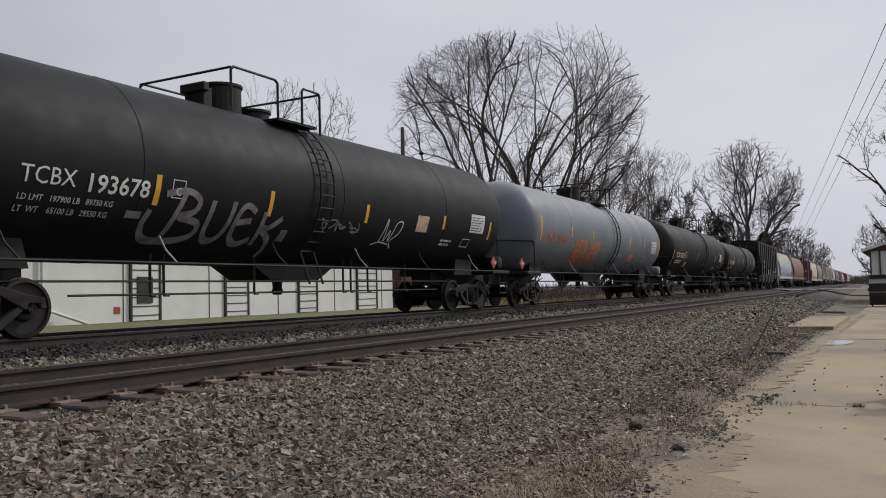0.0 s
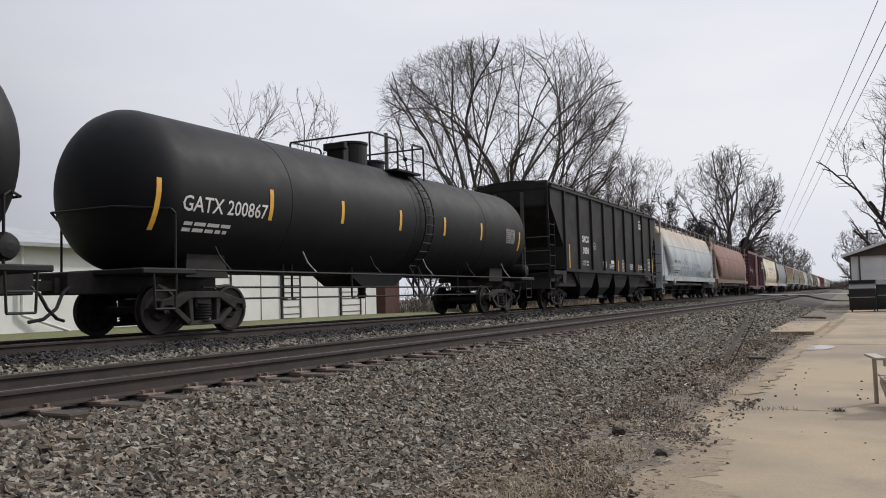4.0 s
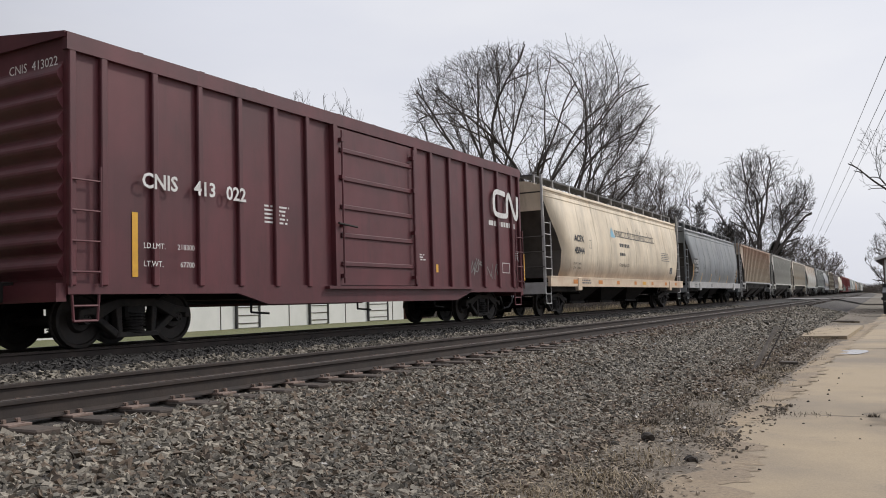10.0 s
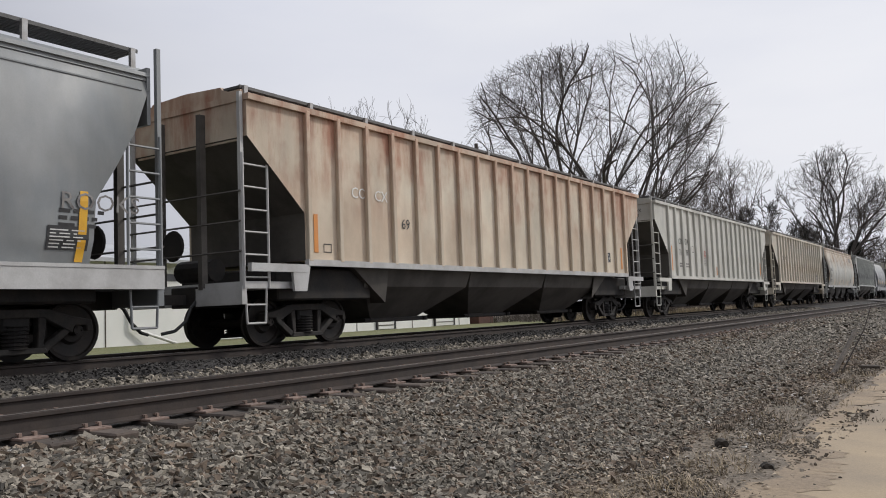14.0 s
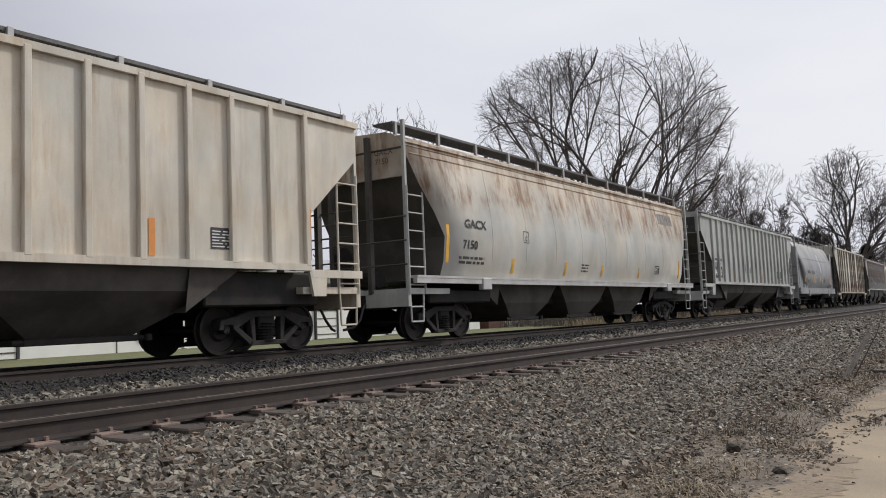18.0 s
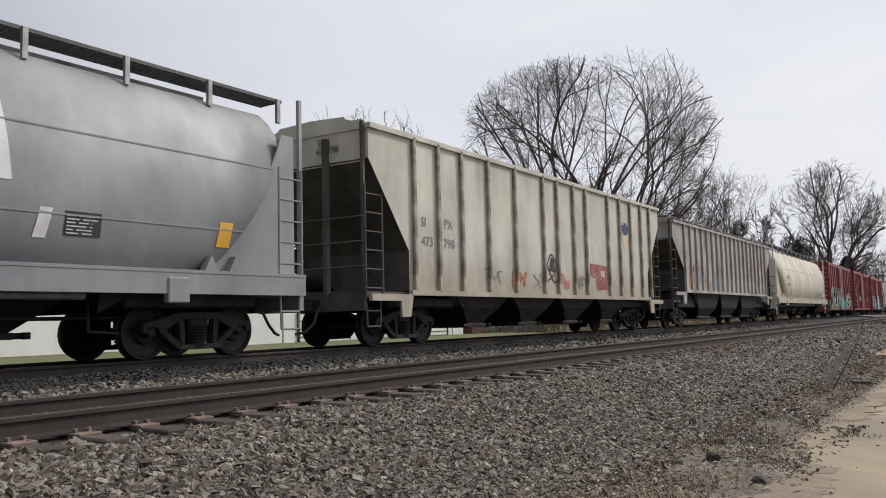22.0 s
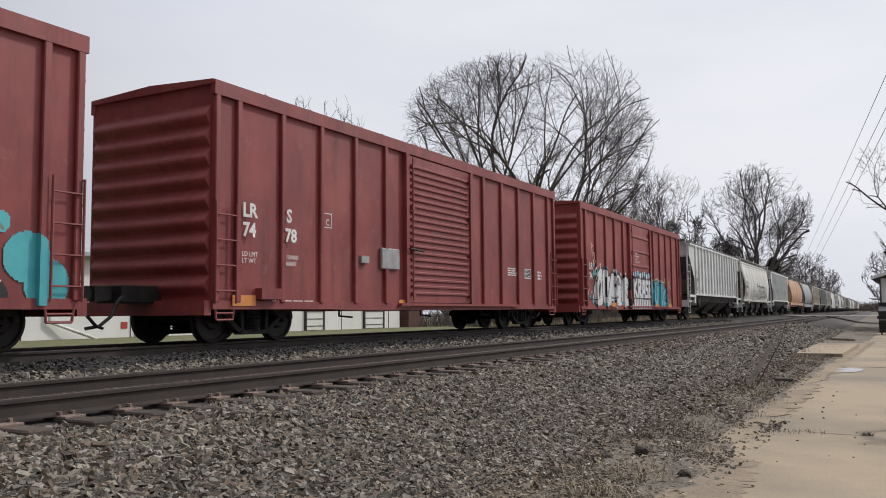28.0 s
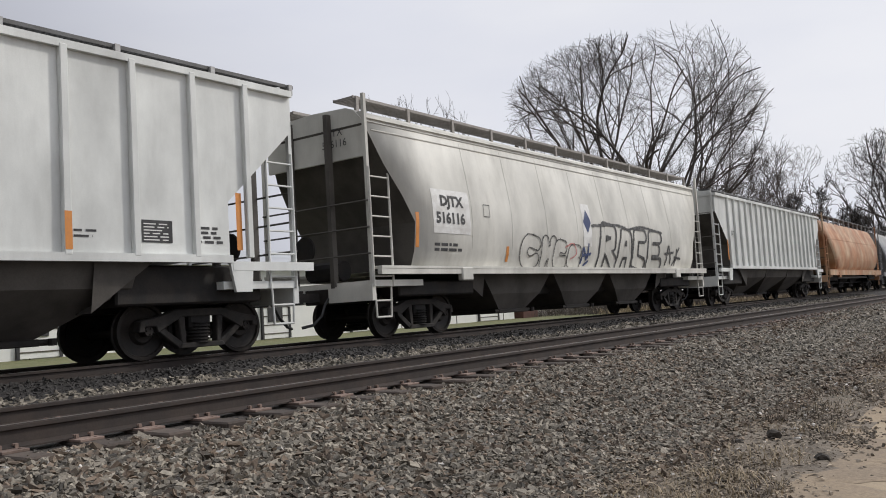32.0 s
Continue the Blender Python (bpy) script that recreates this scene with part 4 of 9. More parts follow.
    part("door_track", bm, dark_mat or mat, car)
    # corrugated ends
    for s in (-1, 1):
        rib0 = None
        for i in range(9):
            z = zs + 0.3 + (top - zs - 0.5) * i / 9
            if rib0 is None:
                bm = B()
                prism(bm, [(s * 0.05 * (1 + math.cos(q)), 0.19 * q / math.pi) for q in [math.pi * (k - 5) / 5 for k in range(11)]], -W + 0.06, W - 0.06)
                rib0 = part("end_corrugation", bm, mat, car)
                rib0.location = (0, s * E, z)
            else:
                again(rib0, pose(0, s * E, z))
        ye = s * E
        ladder(car, W + 0.1, min(ye, ye - s * 0.5), max(ye, ye - s * 0.5), zs + 0.0, zs + 1.75, 4, mat, 0.016)
        step(car, W + 0.02, ye - s * 0.3, 0.42, zs - 0.05, mat, 0.46)
        bm = B()
        box(bm, -W, W, min(ye, ye + s * 0.16), max(ye, ye + s * 0.16), zs - 0.2, zs + 0.06)
        part("end_sill", bm, mat, car)
        truck(car, s * (L / 2 - 2.5))
    underframe(car, L)
    brake_gear(car, L, 0.95)
    cuts = sorted([(y - 0.062, y + 0.062, 0.078) for y in at] + [(y0 - 0.12, y1 + 0.12, 0.115)])
    levels, last = [], -99
    for a, b, out in cuts:
        levels += [(last, a, 0.0), (a, b, out)]
        last = b
    levels.append((last, 99, 0.0))
    return car, prof, levels
# ---------- car paints ----------
BLACK_TANK = material("black_tank_paint", (0.0075, 0.008, 0.01), 0.6, 0, (0.013, 0.013, 0.014), 0.8, 0.6, 0.1, 60, 0.04, shine=0.24)
# the tank colour turns paler grey towards the top
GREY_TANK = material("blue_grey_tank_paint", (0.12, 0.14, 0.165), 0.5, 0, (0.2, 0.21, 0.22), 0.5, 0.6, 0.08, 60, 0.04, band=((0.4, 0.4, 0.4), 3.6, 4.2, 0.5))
CARBON = material("carbon_black_paint", (0.019, 0.0195, 0.021), 0.6, 0, (0.046, 0.041, 0.038), 0.8, 0.7, 0.12, 40, 0.08, streak=(0.022, 0.02, 0.019), streak_amount=0.4, shine=0.18)
PALE_GREY = material("weathered_pale_grey", (0.42, 0.46, 0.47), 0.6, 0, (0.36, 0.39, 0.4), 0.7, 0.6, 0.05, 60, 0.06, band=((0.5, 0.37, 0.24), 3.0, 4.2, 0.8), streak=(0.3, 0.26, 0.22), streak_amount=0.35)
BROWN = material("faded_red_brown", (0.2, 0.085, 0.06), 0.65, 0, (0.27, 0.14, 0.105), 0.6, 0.7, 0.1, 60, 0.06, band=((0.2, 0.16, 0.12), 2.3, 1.4, 0.8), streak=(0.13, 0.06, 0.05), streak_amount=0.7)
BROWN_END = material("dirty_tan_end_panel", (0.33, 0.27, 0.21), 0.75, 0, (0.22, 0.16, 0.12), 1.0, 0.8, 0.1, 50)
MAROON = material("maroon_boxcar_paint", (0.115, 0.028, 0.034), 0.5, 0, (0.08, 0.025, 0.03), 0.8, 0.6, 0.1, 60, 0.06, streak=(0.06, 0.02, 0.022), streak_amount=0.6)
CREAM = material("dirty_cream_paint", (0.74, 0.64, 0.49), 0.6, 0, (0.64, 0.53, 0.38), 0.7, 0.5, 0.06, 60, 0.06, streak=(0.13, 0.075, 0.045), streak_amount=0.45, band=((0.2, 0.13, 0.09), 2.0, 1.5, 0.6))
CREAM_SILL = material("cream_sill_paint", (0.66, 0.54, 0.4), 0.6, 0, (0.55, 0.38, 0.26), 1.5, 0.6, 0.06)
MID_GREY = material("slate_grey_paint", (0.2, 0.215, 0.225), 0.5, 0, (0.25, 0.255, 0.25), 0.7, 0.6, 0.06, 60, 0.05, streak=(0.3, 0.29, 0.27), streak_amount=0.3)
LIGHT_SILL = material("light_grey_sill", (0.46, 0.46, 0.45), 0.6, 0, (0.3, 0.29, 0.28), 2, 0.6, 0.08)
RUSTY_WHITE = material("rust_streaked_grey_white", (0.6, 0.53, 0.42), 0.7, 0, (0.5, 0.36, 0.25), 0.45, 0.5, 0.08, 60, 0.06, streak=(0.3, 0.11, 0.06), streak_amount=0.8, streak_scale=(1.1, 1.1, 0.2), streak_from=(1.9, 3.9), band=((0.44, 0.24, 0.15), 3.3, 4.3, 0.35))
GREY_WHITE = material("grey_white_paint", (0.58, 0.57, 0.52), 0.65, 0, (0.5, 0.5, 0.46), 0.8, 0.6, 0.05, 60, 0.05, streak=(0.36, 0.31, 0.24), streak_amount=0.4)
TAN_WHITE = material("tan_stained_white", (0.6, 0.54, 0.44), 0.65, 0, (0.55, 0.54, 0.49), 0.7, 0.7, 0.06, 60, 0.05, streak=(0.38, 0.25, 0.14), streak_amount=0.75)
RUST_PATCH = material("rust_patched_grey", (0.46, 0.46, 0.43), 0.65, 0, (0.5, 0.46, 0.38), 0.6, 0.7, 0.06, 60, 0.05, band=((0.5, 0.41, 0.3), 2.9, 4.0, 0.7), streak=(0.21, 0.11, 0.055), streak_amount=0.92, streak_scale=(1.9, 1.9, 0.45), streak_from=(2.75, 3.25))
STREAK_GREY = material("streaked_grey_paint", (0.4, 0.41, 0.395), 0.6, 0, (0.47, 0.49, 0.455), 0.7, 0.8, 0.07, 60, 0.05, streak=(0.2, 0.19, 0.19), streak_amount=0.6)
# paler from 3.2 m up to the roof edge
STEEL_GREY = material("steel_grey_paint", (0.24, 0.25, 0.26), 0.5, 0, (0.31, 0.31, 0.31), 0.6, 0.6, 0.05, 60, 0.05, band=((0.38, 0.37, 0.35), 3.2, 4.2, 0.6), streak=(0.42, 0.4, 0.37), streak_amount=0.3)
BONE = material("bone_white_paint", (0.6, 0.57, 0.48), 0.65, 0, (0.52, 0.52, 0.46), 0.5, 0.9, 0.06, 60, 0.06, streak=(0.4, 0.28, 0.17), streak_amount=0.6, band=((0.3, 0.22, 0.15), 2.1, 1.3, 0.55))
RIB_RUST = material("rusted_rib_paint", (0.44, 0.42, 0.34), 0.7, 0, (0.13, 0.085, 0.06), 1.6, 0.85, 0.1, spots=(0.08, 0.05, 0.04), spot_amount=0.7, spot_scale=5)
MOTTLED = material("mottled_rust_grey", (0.44, 0.44, 0.425), 0.7, 0, (0.27, 0.19, 0.165), 0.9, 0.75, 0.1, 60, 0.06, streak=(0.2, 0.11, 0.09), streak_amount=0.8)
SAND = material("sand_cream_paint", (0.66, 0.6, 0.47), 0.6, 0, (0.55, 0.52, 0.42), 0.7, 0.6, 0.05, 60, 0.05, streak=(0.4, 0.34, 0.26), streak_amount=0.4, band=((0.46, 0.42, 0.34), 2.2, 1.5, 0.6))
BOX_RED = material("faded_red_boxcar_paint", (0.215, 0.034, 0.034), 0.55, 0, (0.27, 0.062, 0.056), 0.6, 0.8, 0.1, 60, 0.05, streak=(0.11, 0.022, 0.022), streak_amount=0.75, spots=(0.3, 0.14, 0.12), spot_amount=0.25, spot_scale=3.5)
BOX_RED2 = material("bright_red_boxcar_paint", (0.24, 0.04, 0.037), 0.55, 0, (0.3, 0.07, 0.06), 0.6, 0.7, 0.1, 60, 0.05, streak=(0.14, 0.026, 0.025), streak_amount=0.65, spots=(0.32, 0.15, 0.13), spot_amount=0.25, spot_scale=3.5)
SILVER = material("clean_light_grey_paint", (0.68, 0.695, 0.67), 0.55, 0, (0.62, 0.635, 0.615), 0.8, 0.5, 0.04, 60, 0.04, streak=(0.4, 0.4, 0.38), streak_amount=0.3)
OLIVE_GREY = material("warm_light_grey_paint", (0.62, 0.61, 0.56), 0.6, 0, (0.55, 0.54, 0.49), 0.8, 0.5, 0.05, 60, 0.05, streak=(0.34, 0.32, 0.28), streak_amount=0.4)
PALE_GRATING = material("pale_worn_grating", (0.3, 0.28, 0.26), 0.6, 0.2, (0.2, 0.18, 0.16), 4, 0.6, 0.15, 50)
# grime on the bays; on the car ends it is painted-in shade
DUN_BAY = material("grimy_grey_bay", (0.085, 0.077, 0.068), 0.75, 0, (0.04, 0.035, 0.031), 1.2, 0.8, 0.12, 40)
RUST_ORANGE = material("orange_rusted_paint", (0.42, 0.2, 0.1), 0.7, 0, (0.55, 0.42, 0.28), 0.7, 0.8, 0.08, streak=(0.28, 0.1, 0.045), streak_amount=0.8, streak_from=(2.2, 3.2))
GREEN_GREY = material("green_grey_paint", (0.25, 0.27, 0.25), 0.6, 0, (0.32, 0.33, 0.3), 0.6, 0.6, 0.06)

# ---------- the train: where each car is coupled to the next, metres behind a fixed point ----------
JOINTS = [2.6, 23.2, 44.2, 64.1, 83.0, 101.65, 121.9, 144.6, 162.9, 183.5, 202.4, 222.3, 242.2, 262.0, 281.95, 301.4, 315.1, 335.7, 355.5,
          377.6, 396.4, 414.9, 433.5, 453.45, 472.9, 491.9]
while JOINTS[-1] < 880:
    JOINTS.append(JOINTS[-1] + (19.6, 18.6, 20.1, 17.8)[len(JOINTS) % 4])
SPEED = 13.83
CARS = []


def span(i):
    return JOINTS[i + 1] - JOINTS[i] - 1.5


def moved(car, dy):
    """Shifts everything that a car is made of along the car."""
    for ob in car.children:
        ob.location.y += dy


def build_train():
    n = [span(i) for i in range(len(JOINTS) - 1)]
    t = tank_car
    CARS.append(t(19.3, BLACK_TANK, "black tank car with white lettering and grey graffiti on rails", shift=1.3, truck_at=7.45))
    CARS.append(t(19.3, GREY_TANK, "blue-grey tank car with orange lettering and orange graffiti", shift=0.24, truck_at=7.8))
    CARS.append(t(n[2] + 0.9, BLACK_TANK, "black tank car with white lettering and yellow reflectors"))
    CARS.append(t(n[3] + 0.9, BLACK_TANK, "shorter black tank car with white number", R=1.45, zc=2.55))
    CARS.append(hopper(n[4], "rib", CARBON, "black ribbed carbon hopper car with white stencils", ribs=9, top=4.5, zs=1.48, bays=4, cage_mat=CARBON, board_mat=CARBON, bay_mat=STEEL_BLACK, name="carbon_hopper_car"))
    CARS.append(hopper(n[5], "round", PALE_GREY, "pale grey rounded hopper car with tan top and blue graffiti", top=4.2, zs=1.25, bays=4, sill=(1.15, 1.42), boxed=True, gap=0.4, curve=(3.85, 2.45, 1.9, 1.35), panel_out=0.22, panel_top=3.85))
    CARS.append(hopper(n[6], "round", BROWN, "faded red-brown rounded hopper car with tan ends", top=4.2, zs=1.25, bays=4, sill=(1.12, 1.4), boxed=True, end_mat=BROWN_END, cage_mat=BROWN_END, sill_mat=BROWN, gap=0.1, panel_out=0.1, panel_top=3.6))
    CARS.append(boxcar(n[7] + 0.6, MAROON, "maroon boxcar with white lettering and yellow reflectors", ribs=7, top=4.48, ridge=0.26, door_w=3.1, plug=True, zs=0.9, belly=0.3))
    CARS.append(hopper(n[8], "flat", CREAM, "dirty cream hopper car with dark rust streaks above the sill", top=4.25, zs=1.3, bays=3, sill_mat=CREAM_SILL, bay_mat=STEEL_DARK, cage_mat=LIGHT_SILL))
    CARS.append(hopper(n[9], "flat", MID_GREY, "slate grey smooth hopper car with yellow reflectors", top=4.2, zs=1.3, bays=3, sill_mat=LIGHT_SILL, cage_mat=MID_GREY))
    CARS.append(hopper(n[10], "rib", RUSTY_WHITE, "rust-streaked white ribbed hopper car", ribs=19, bay_mat=DUN_BAY, cage_mat=LIGHT_SILL, sill_mat=LIGHT_SILL))
    CARS.append(hopper(n[11], "rib", GREY_WHITE, "grey-white ribbed hopper car with black lettering", ribs=19, bay_mat=DUN_BAY))
    CARS.append(hopper(n[12], "rib", TAN_WHITE, "tan-stained white ribbed hopper car", ribs=19, bay_mat=DUN_BAY))
    CARS.append(hopper(n[13], "flat", RUST_PATCH, "grey hopper car with brown rust patches along the top", top=4.25, zs=1.35, bays=3, sill=(1.22, 1.36), bay_mat=DUN_BAY, sill_mat=LIGHT_SILL, cage_mat=STREAK_GREY))
    CARS.append(hopper(n[14], "rib", STREAK_GREY, "streaked grey ribbed hopper car with black number panels", ribs=19, bay_mat=DUN_BAY, cage_mat=STREAK_GREY))
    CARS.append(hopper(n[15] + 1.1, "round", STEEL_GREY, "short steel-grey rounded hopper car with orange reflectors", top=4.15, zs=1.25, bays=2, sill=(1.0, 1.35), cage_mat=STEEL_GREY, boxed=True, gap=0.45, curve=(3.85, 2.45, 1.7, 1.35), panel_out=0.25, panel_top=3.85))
    moved(CARS[-1][0], 0.55)
    CARS.append(hopper(n[16] - 1.3, "rib", BONE, "bone-white ribbed hopper car with rusted ribs and graffiti", ribs=tuple(y - 0.65 for y in (-6.6, -5.65, -4.65, -3.4, -2.0, -0.36, 0.54, 1.67, 2.58, 4.37, 5.4, 6.41, 7.42, 8.33)), top=4.5, zs=1.15, bays=4, bay_mat=STEEL_DARK, rib_mat=RIB_RUST, board=False, cage_mat=DUN_BAY, end_mat=DUN_BAY))
    moved(CARS[-1][0], 0.65)
    CARS.append(hopper(n[17], "rib", MOTTLED, "mottled grey and rust ribbed hopper car", ribs=19, bay_mat=STEEL_DARK, cage_mat=DUN_BAY))
    CARS.append(hopper(n[18], "round", SAND, "sand-coloured rounded hopper car", top=4.2, zs=1.25, bays=4, sill=(1.08, 1.4), boxed=True, cage_mat=OLIVE_GREY, bay_mat=DUN_BAY, gap=0.5, curve=(3.68, 2.3, 2.15, 1.4), panel_out=0.52))
    CARS.append(boxcar(n[19] + 0.6, BOX_RED, "red boxcar covered with pale green and teal graffiti", ribs=6, door_w=3.25))
    CARS.append(boxcar(n[20] + 0.6, BOX_RED, "faded red boxcar with white lettering and slatted door", ribs=6, door_w=3.25))
    CARS.append(boxcar(n[21] + 0.6, BOX_RED2, "red boxcar with white and black graffiti on the door", ribs=6, plug=True, door_w=3.2))
    CARS.append(hopper(n[22], "rib", SILVER, "clean light grey ribbed hopper car with orange reflectors", ribs=tuple(-7.21 + k for k in range(16)), bay_mat=DUN_BAY, top=4.3, inset=0.45))
    CARS.append(hopper(n[23], "flat", OLIVE_GREY, "light grey smooth hopper car with black graffiti", top=4.25, zs=1.35, bays=3, sill=(1.22, 1.36), bay_mat=DUN_BAY, board_mat=PALE_GRATING))
    CARS.append(hopper(n[24], "rib", SILVER, "light grey ribbed hopper car", ribs=19, bay_mat=DUN_BAY))
    CARS.append(hopper(n[25], "round", RUST_ORANGE, "orange rusted rounded hopper car", top=4.2, zs=1.25, fine=False, sill=(1.1, 1.4)))
    far = [("rib", GREEN_GREY, "green-grey ribbed hopper car"), ("rib", GREY_WHITE, "grey-white ribbed hopper car"), ("flat", OLIVE_GREY, "light grey smooth hopper car"),
           ("rib", SILVER, "light grey ribbed hopper car"), ("flat", GREY_WHITE, "grey-white smooth hopper car"), ("round", STEEL_GREY, "steel-grey rounded hopper car"), ("rib", TAN_WHITE, "tan-stained ribbed hopper car")]
    for i in range(26, len(n)):
        k, m, lab = far[i % 7]
        CARS.append(hopper(n[i], k, m, lab, ribs=13 if k == "rib" else 0, top=4.25, zs=1.5 if k == "rib" else 1.3, fine=False, bay_mat=DUN_BAY))


build_train()

# ---------- ground ----------
GRAVEL_BED = material("ballast_bed", (0.034, 0.03, 0.027), 0.9, 0, (0.085, 0.072, 0.062), 9, 0.8, 0.5, 24, 0.8, bump_dist=0.05, spots=(0.3, 0.28, 0.26), spot_amount=0.5, spot_scale=30)
# a darker bed for the far track
DARK_BED = material("oil_darkened_ballast_bed", (0.02, 0.018, 0.017), 0.85, 0, (0.034, 0.03, 0.027), 9, 0.8, 0.4, 24, 0.8, bump_dist=0.05)
GROUND_MAT = material("dirt_ground", (0.15, 0.12, 0.09), 0.95, 0, (0.09, 0.085, 0.06), 0.5, 0.8, 0.3, 12, 0.5, bump_dist=0.04, spots=(0.2, 0.18, 0.14), spot_amount=0.5, spot_scale=3)
GRASS_MAT = material("early_spring_grass", (0.11, 0.12, 0.045), 0.9, 0, (0.16, 0.15, 0.07), 1.5, 0.8, 0.3, 30, 0.6, bump_dist=0.05)
RAIL_MAT = material("rusty_rail_side", (0.026, 0.019, 0.016), 0.75, 0, (0.045, 0.031, 0.024), 3, 0.7, 0.15, 50, 0.2)
RAIL_TOP = material("worn_rail_head", (0.16, 0.14, 0.125), 0.4, 0.5, (0.09, 0.07, 0.06), 3, 0.6, 0.08)
TIE_MAT = material("old_timber_tie", (0.055, 0.042, 0.034), 0.9, 0, (0.085, 0.066, 0.053), 4, 0.7, 0.3, 30, 0.5, random_tone=0.3)
PLATE_MAT = material("rusty_tie_plate", (0.15, 0.105, 0.085), 0.85, 0, (0.22, 0.16, 0.13), 8, 0.7, 0.2, 40, random_tone=0.2)

LOT_Z = -1.0
NEAR_C, NEAR_Z = 4.85, -0.149


def ground_profile():
    """(n, z) across the line from the far grass to the lot."""
    return [(-900, -1.2), (-60, -0.5), (-14, -0.32), (-4.2, -0.42), (-2.2, -0.2), (-1.5, -0.19), (1.5, -0.19), (2.1, -0.3), (2.7, -0.42), (3.3, -0.4), (NEAR_C - 1.4, -0.39), (NEAR_C + 0.7, -0.41), (NEAR_C + 0.95, -0.48), (NEAR_C + 1.45, -0.5),
            (NEAR_C + 1.85, -0.56), (NEAR_C + 3.2, -0.85), (NEAR_C + 4.2, -0.96), (NEAR_C + 5.1, -1.0), (24, -1.02), (60, -1.0), (900, -1.0)]


def build_ground():
    ss = [-900, -300, -100, -40, -20] + list(np.arange(-16, 60, 1.0)) + list(np.arange(60, 160, 5.0)) + [160, 200, 260, 340, 440, 600, 900, 1500, 2600]
    prof = ground_profile()
    V = []
    for s in ss:
        for n, z in prof:
            dz = 0
            if 6.2 < n < 9.8 and -16 <= s <= 60:
                dz = 0.05 * noise.noise((s * 0.7, n * 0.9, 0)) + (0.0 if n < 9 else -0.01)
            V.append(on_line(s, n, z + dz))
    k = len(prof)
    F = [(i * k + j, i * k + j + 1, (i + 1) * k + j + 1, (i + 1) * k + j) for i in range(len(ss) - 1) for j in range(k - 1)]
    g = mesh_part("ground", V, [f[::-1] for f in F], GROUND_MAT)
    tagged(g, "bare brown dirt with patches of dead grass", "ground", kind="structure")
    # ballast sheets lie on the ground
    for nm, pr in (("ballast_far", [(-2.25, -0.4), (-1.5, -0.155), (1.5, -0.155), (2.15, -0.27), (2.7, -0.36)]), ("ballast_near", [(2.7, -0.362), (3.3, -0.325), (NEAR_C - 1.4, -0.335), (NEAR_C - 0.9, -0.335), (NEAR_C + 0.66, -0.345), (NEAR_C + 0.9, -0.375), (NEAR_C + 1.45, -0.4), (NEAR_C + 1.85, -0.465), (NEAR_C + 3.2, -0.785), (NEAR_C + 3.7, -0.9)])):
        b = strip(nm, pr, -30, 420, 1.5, GRAVEL_BED if nm == "ballast_near" else DARK_BED)
        tagged(b, "grey crushed stone ballast bed under the track", "ballast", kind="structure")
    gr = strip("grass", [(-15.6, -0.31), (-9, -0.33), (-4.4, -0.385), (-3.4, -0.36)], -40, 60, 2, GRASS_MAT)
    tagged(gr, "short early spring grass strip behind the track", "grass", kind="structure")


RAIL = [(-0.07, 0), (-0.07, 0.012), (-0.012, 0.035), (-0.009, 0.125), (-0.036, 0.138), (-0.036, 0.165), (-0.028, 0.171), (0.028, 0.171), (0.036, 0.165), (0.036, 0.138), (0.009, 0.125), (0.012, 0.035), (0.07, 0.012), (0.07, 0)]


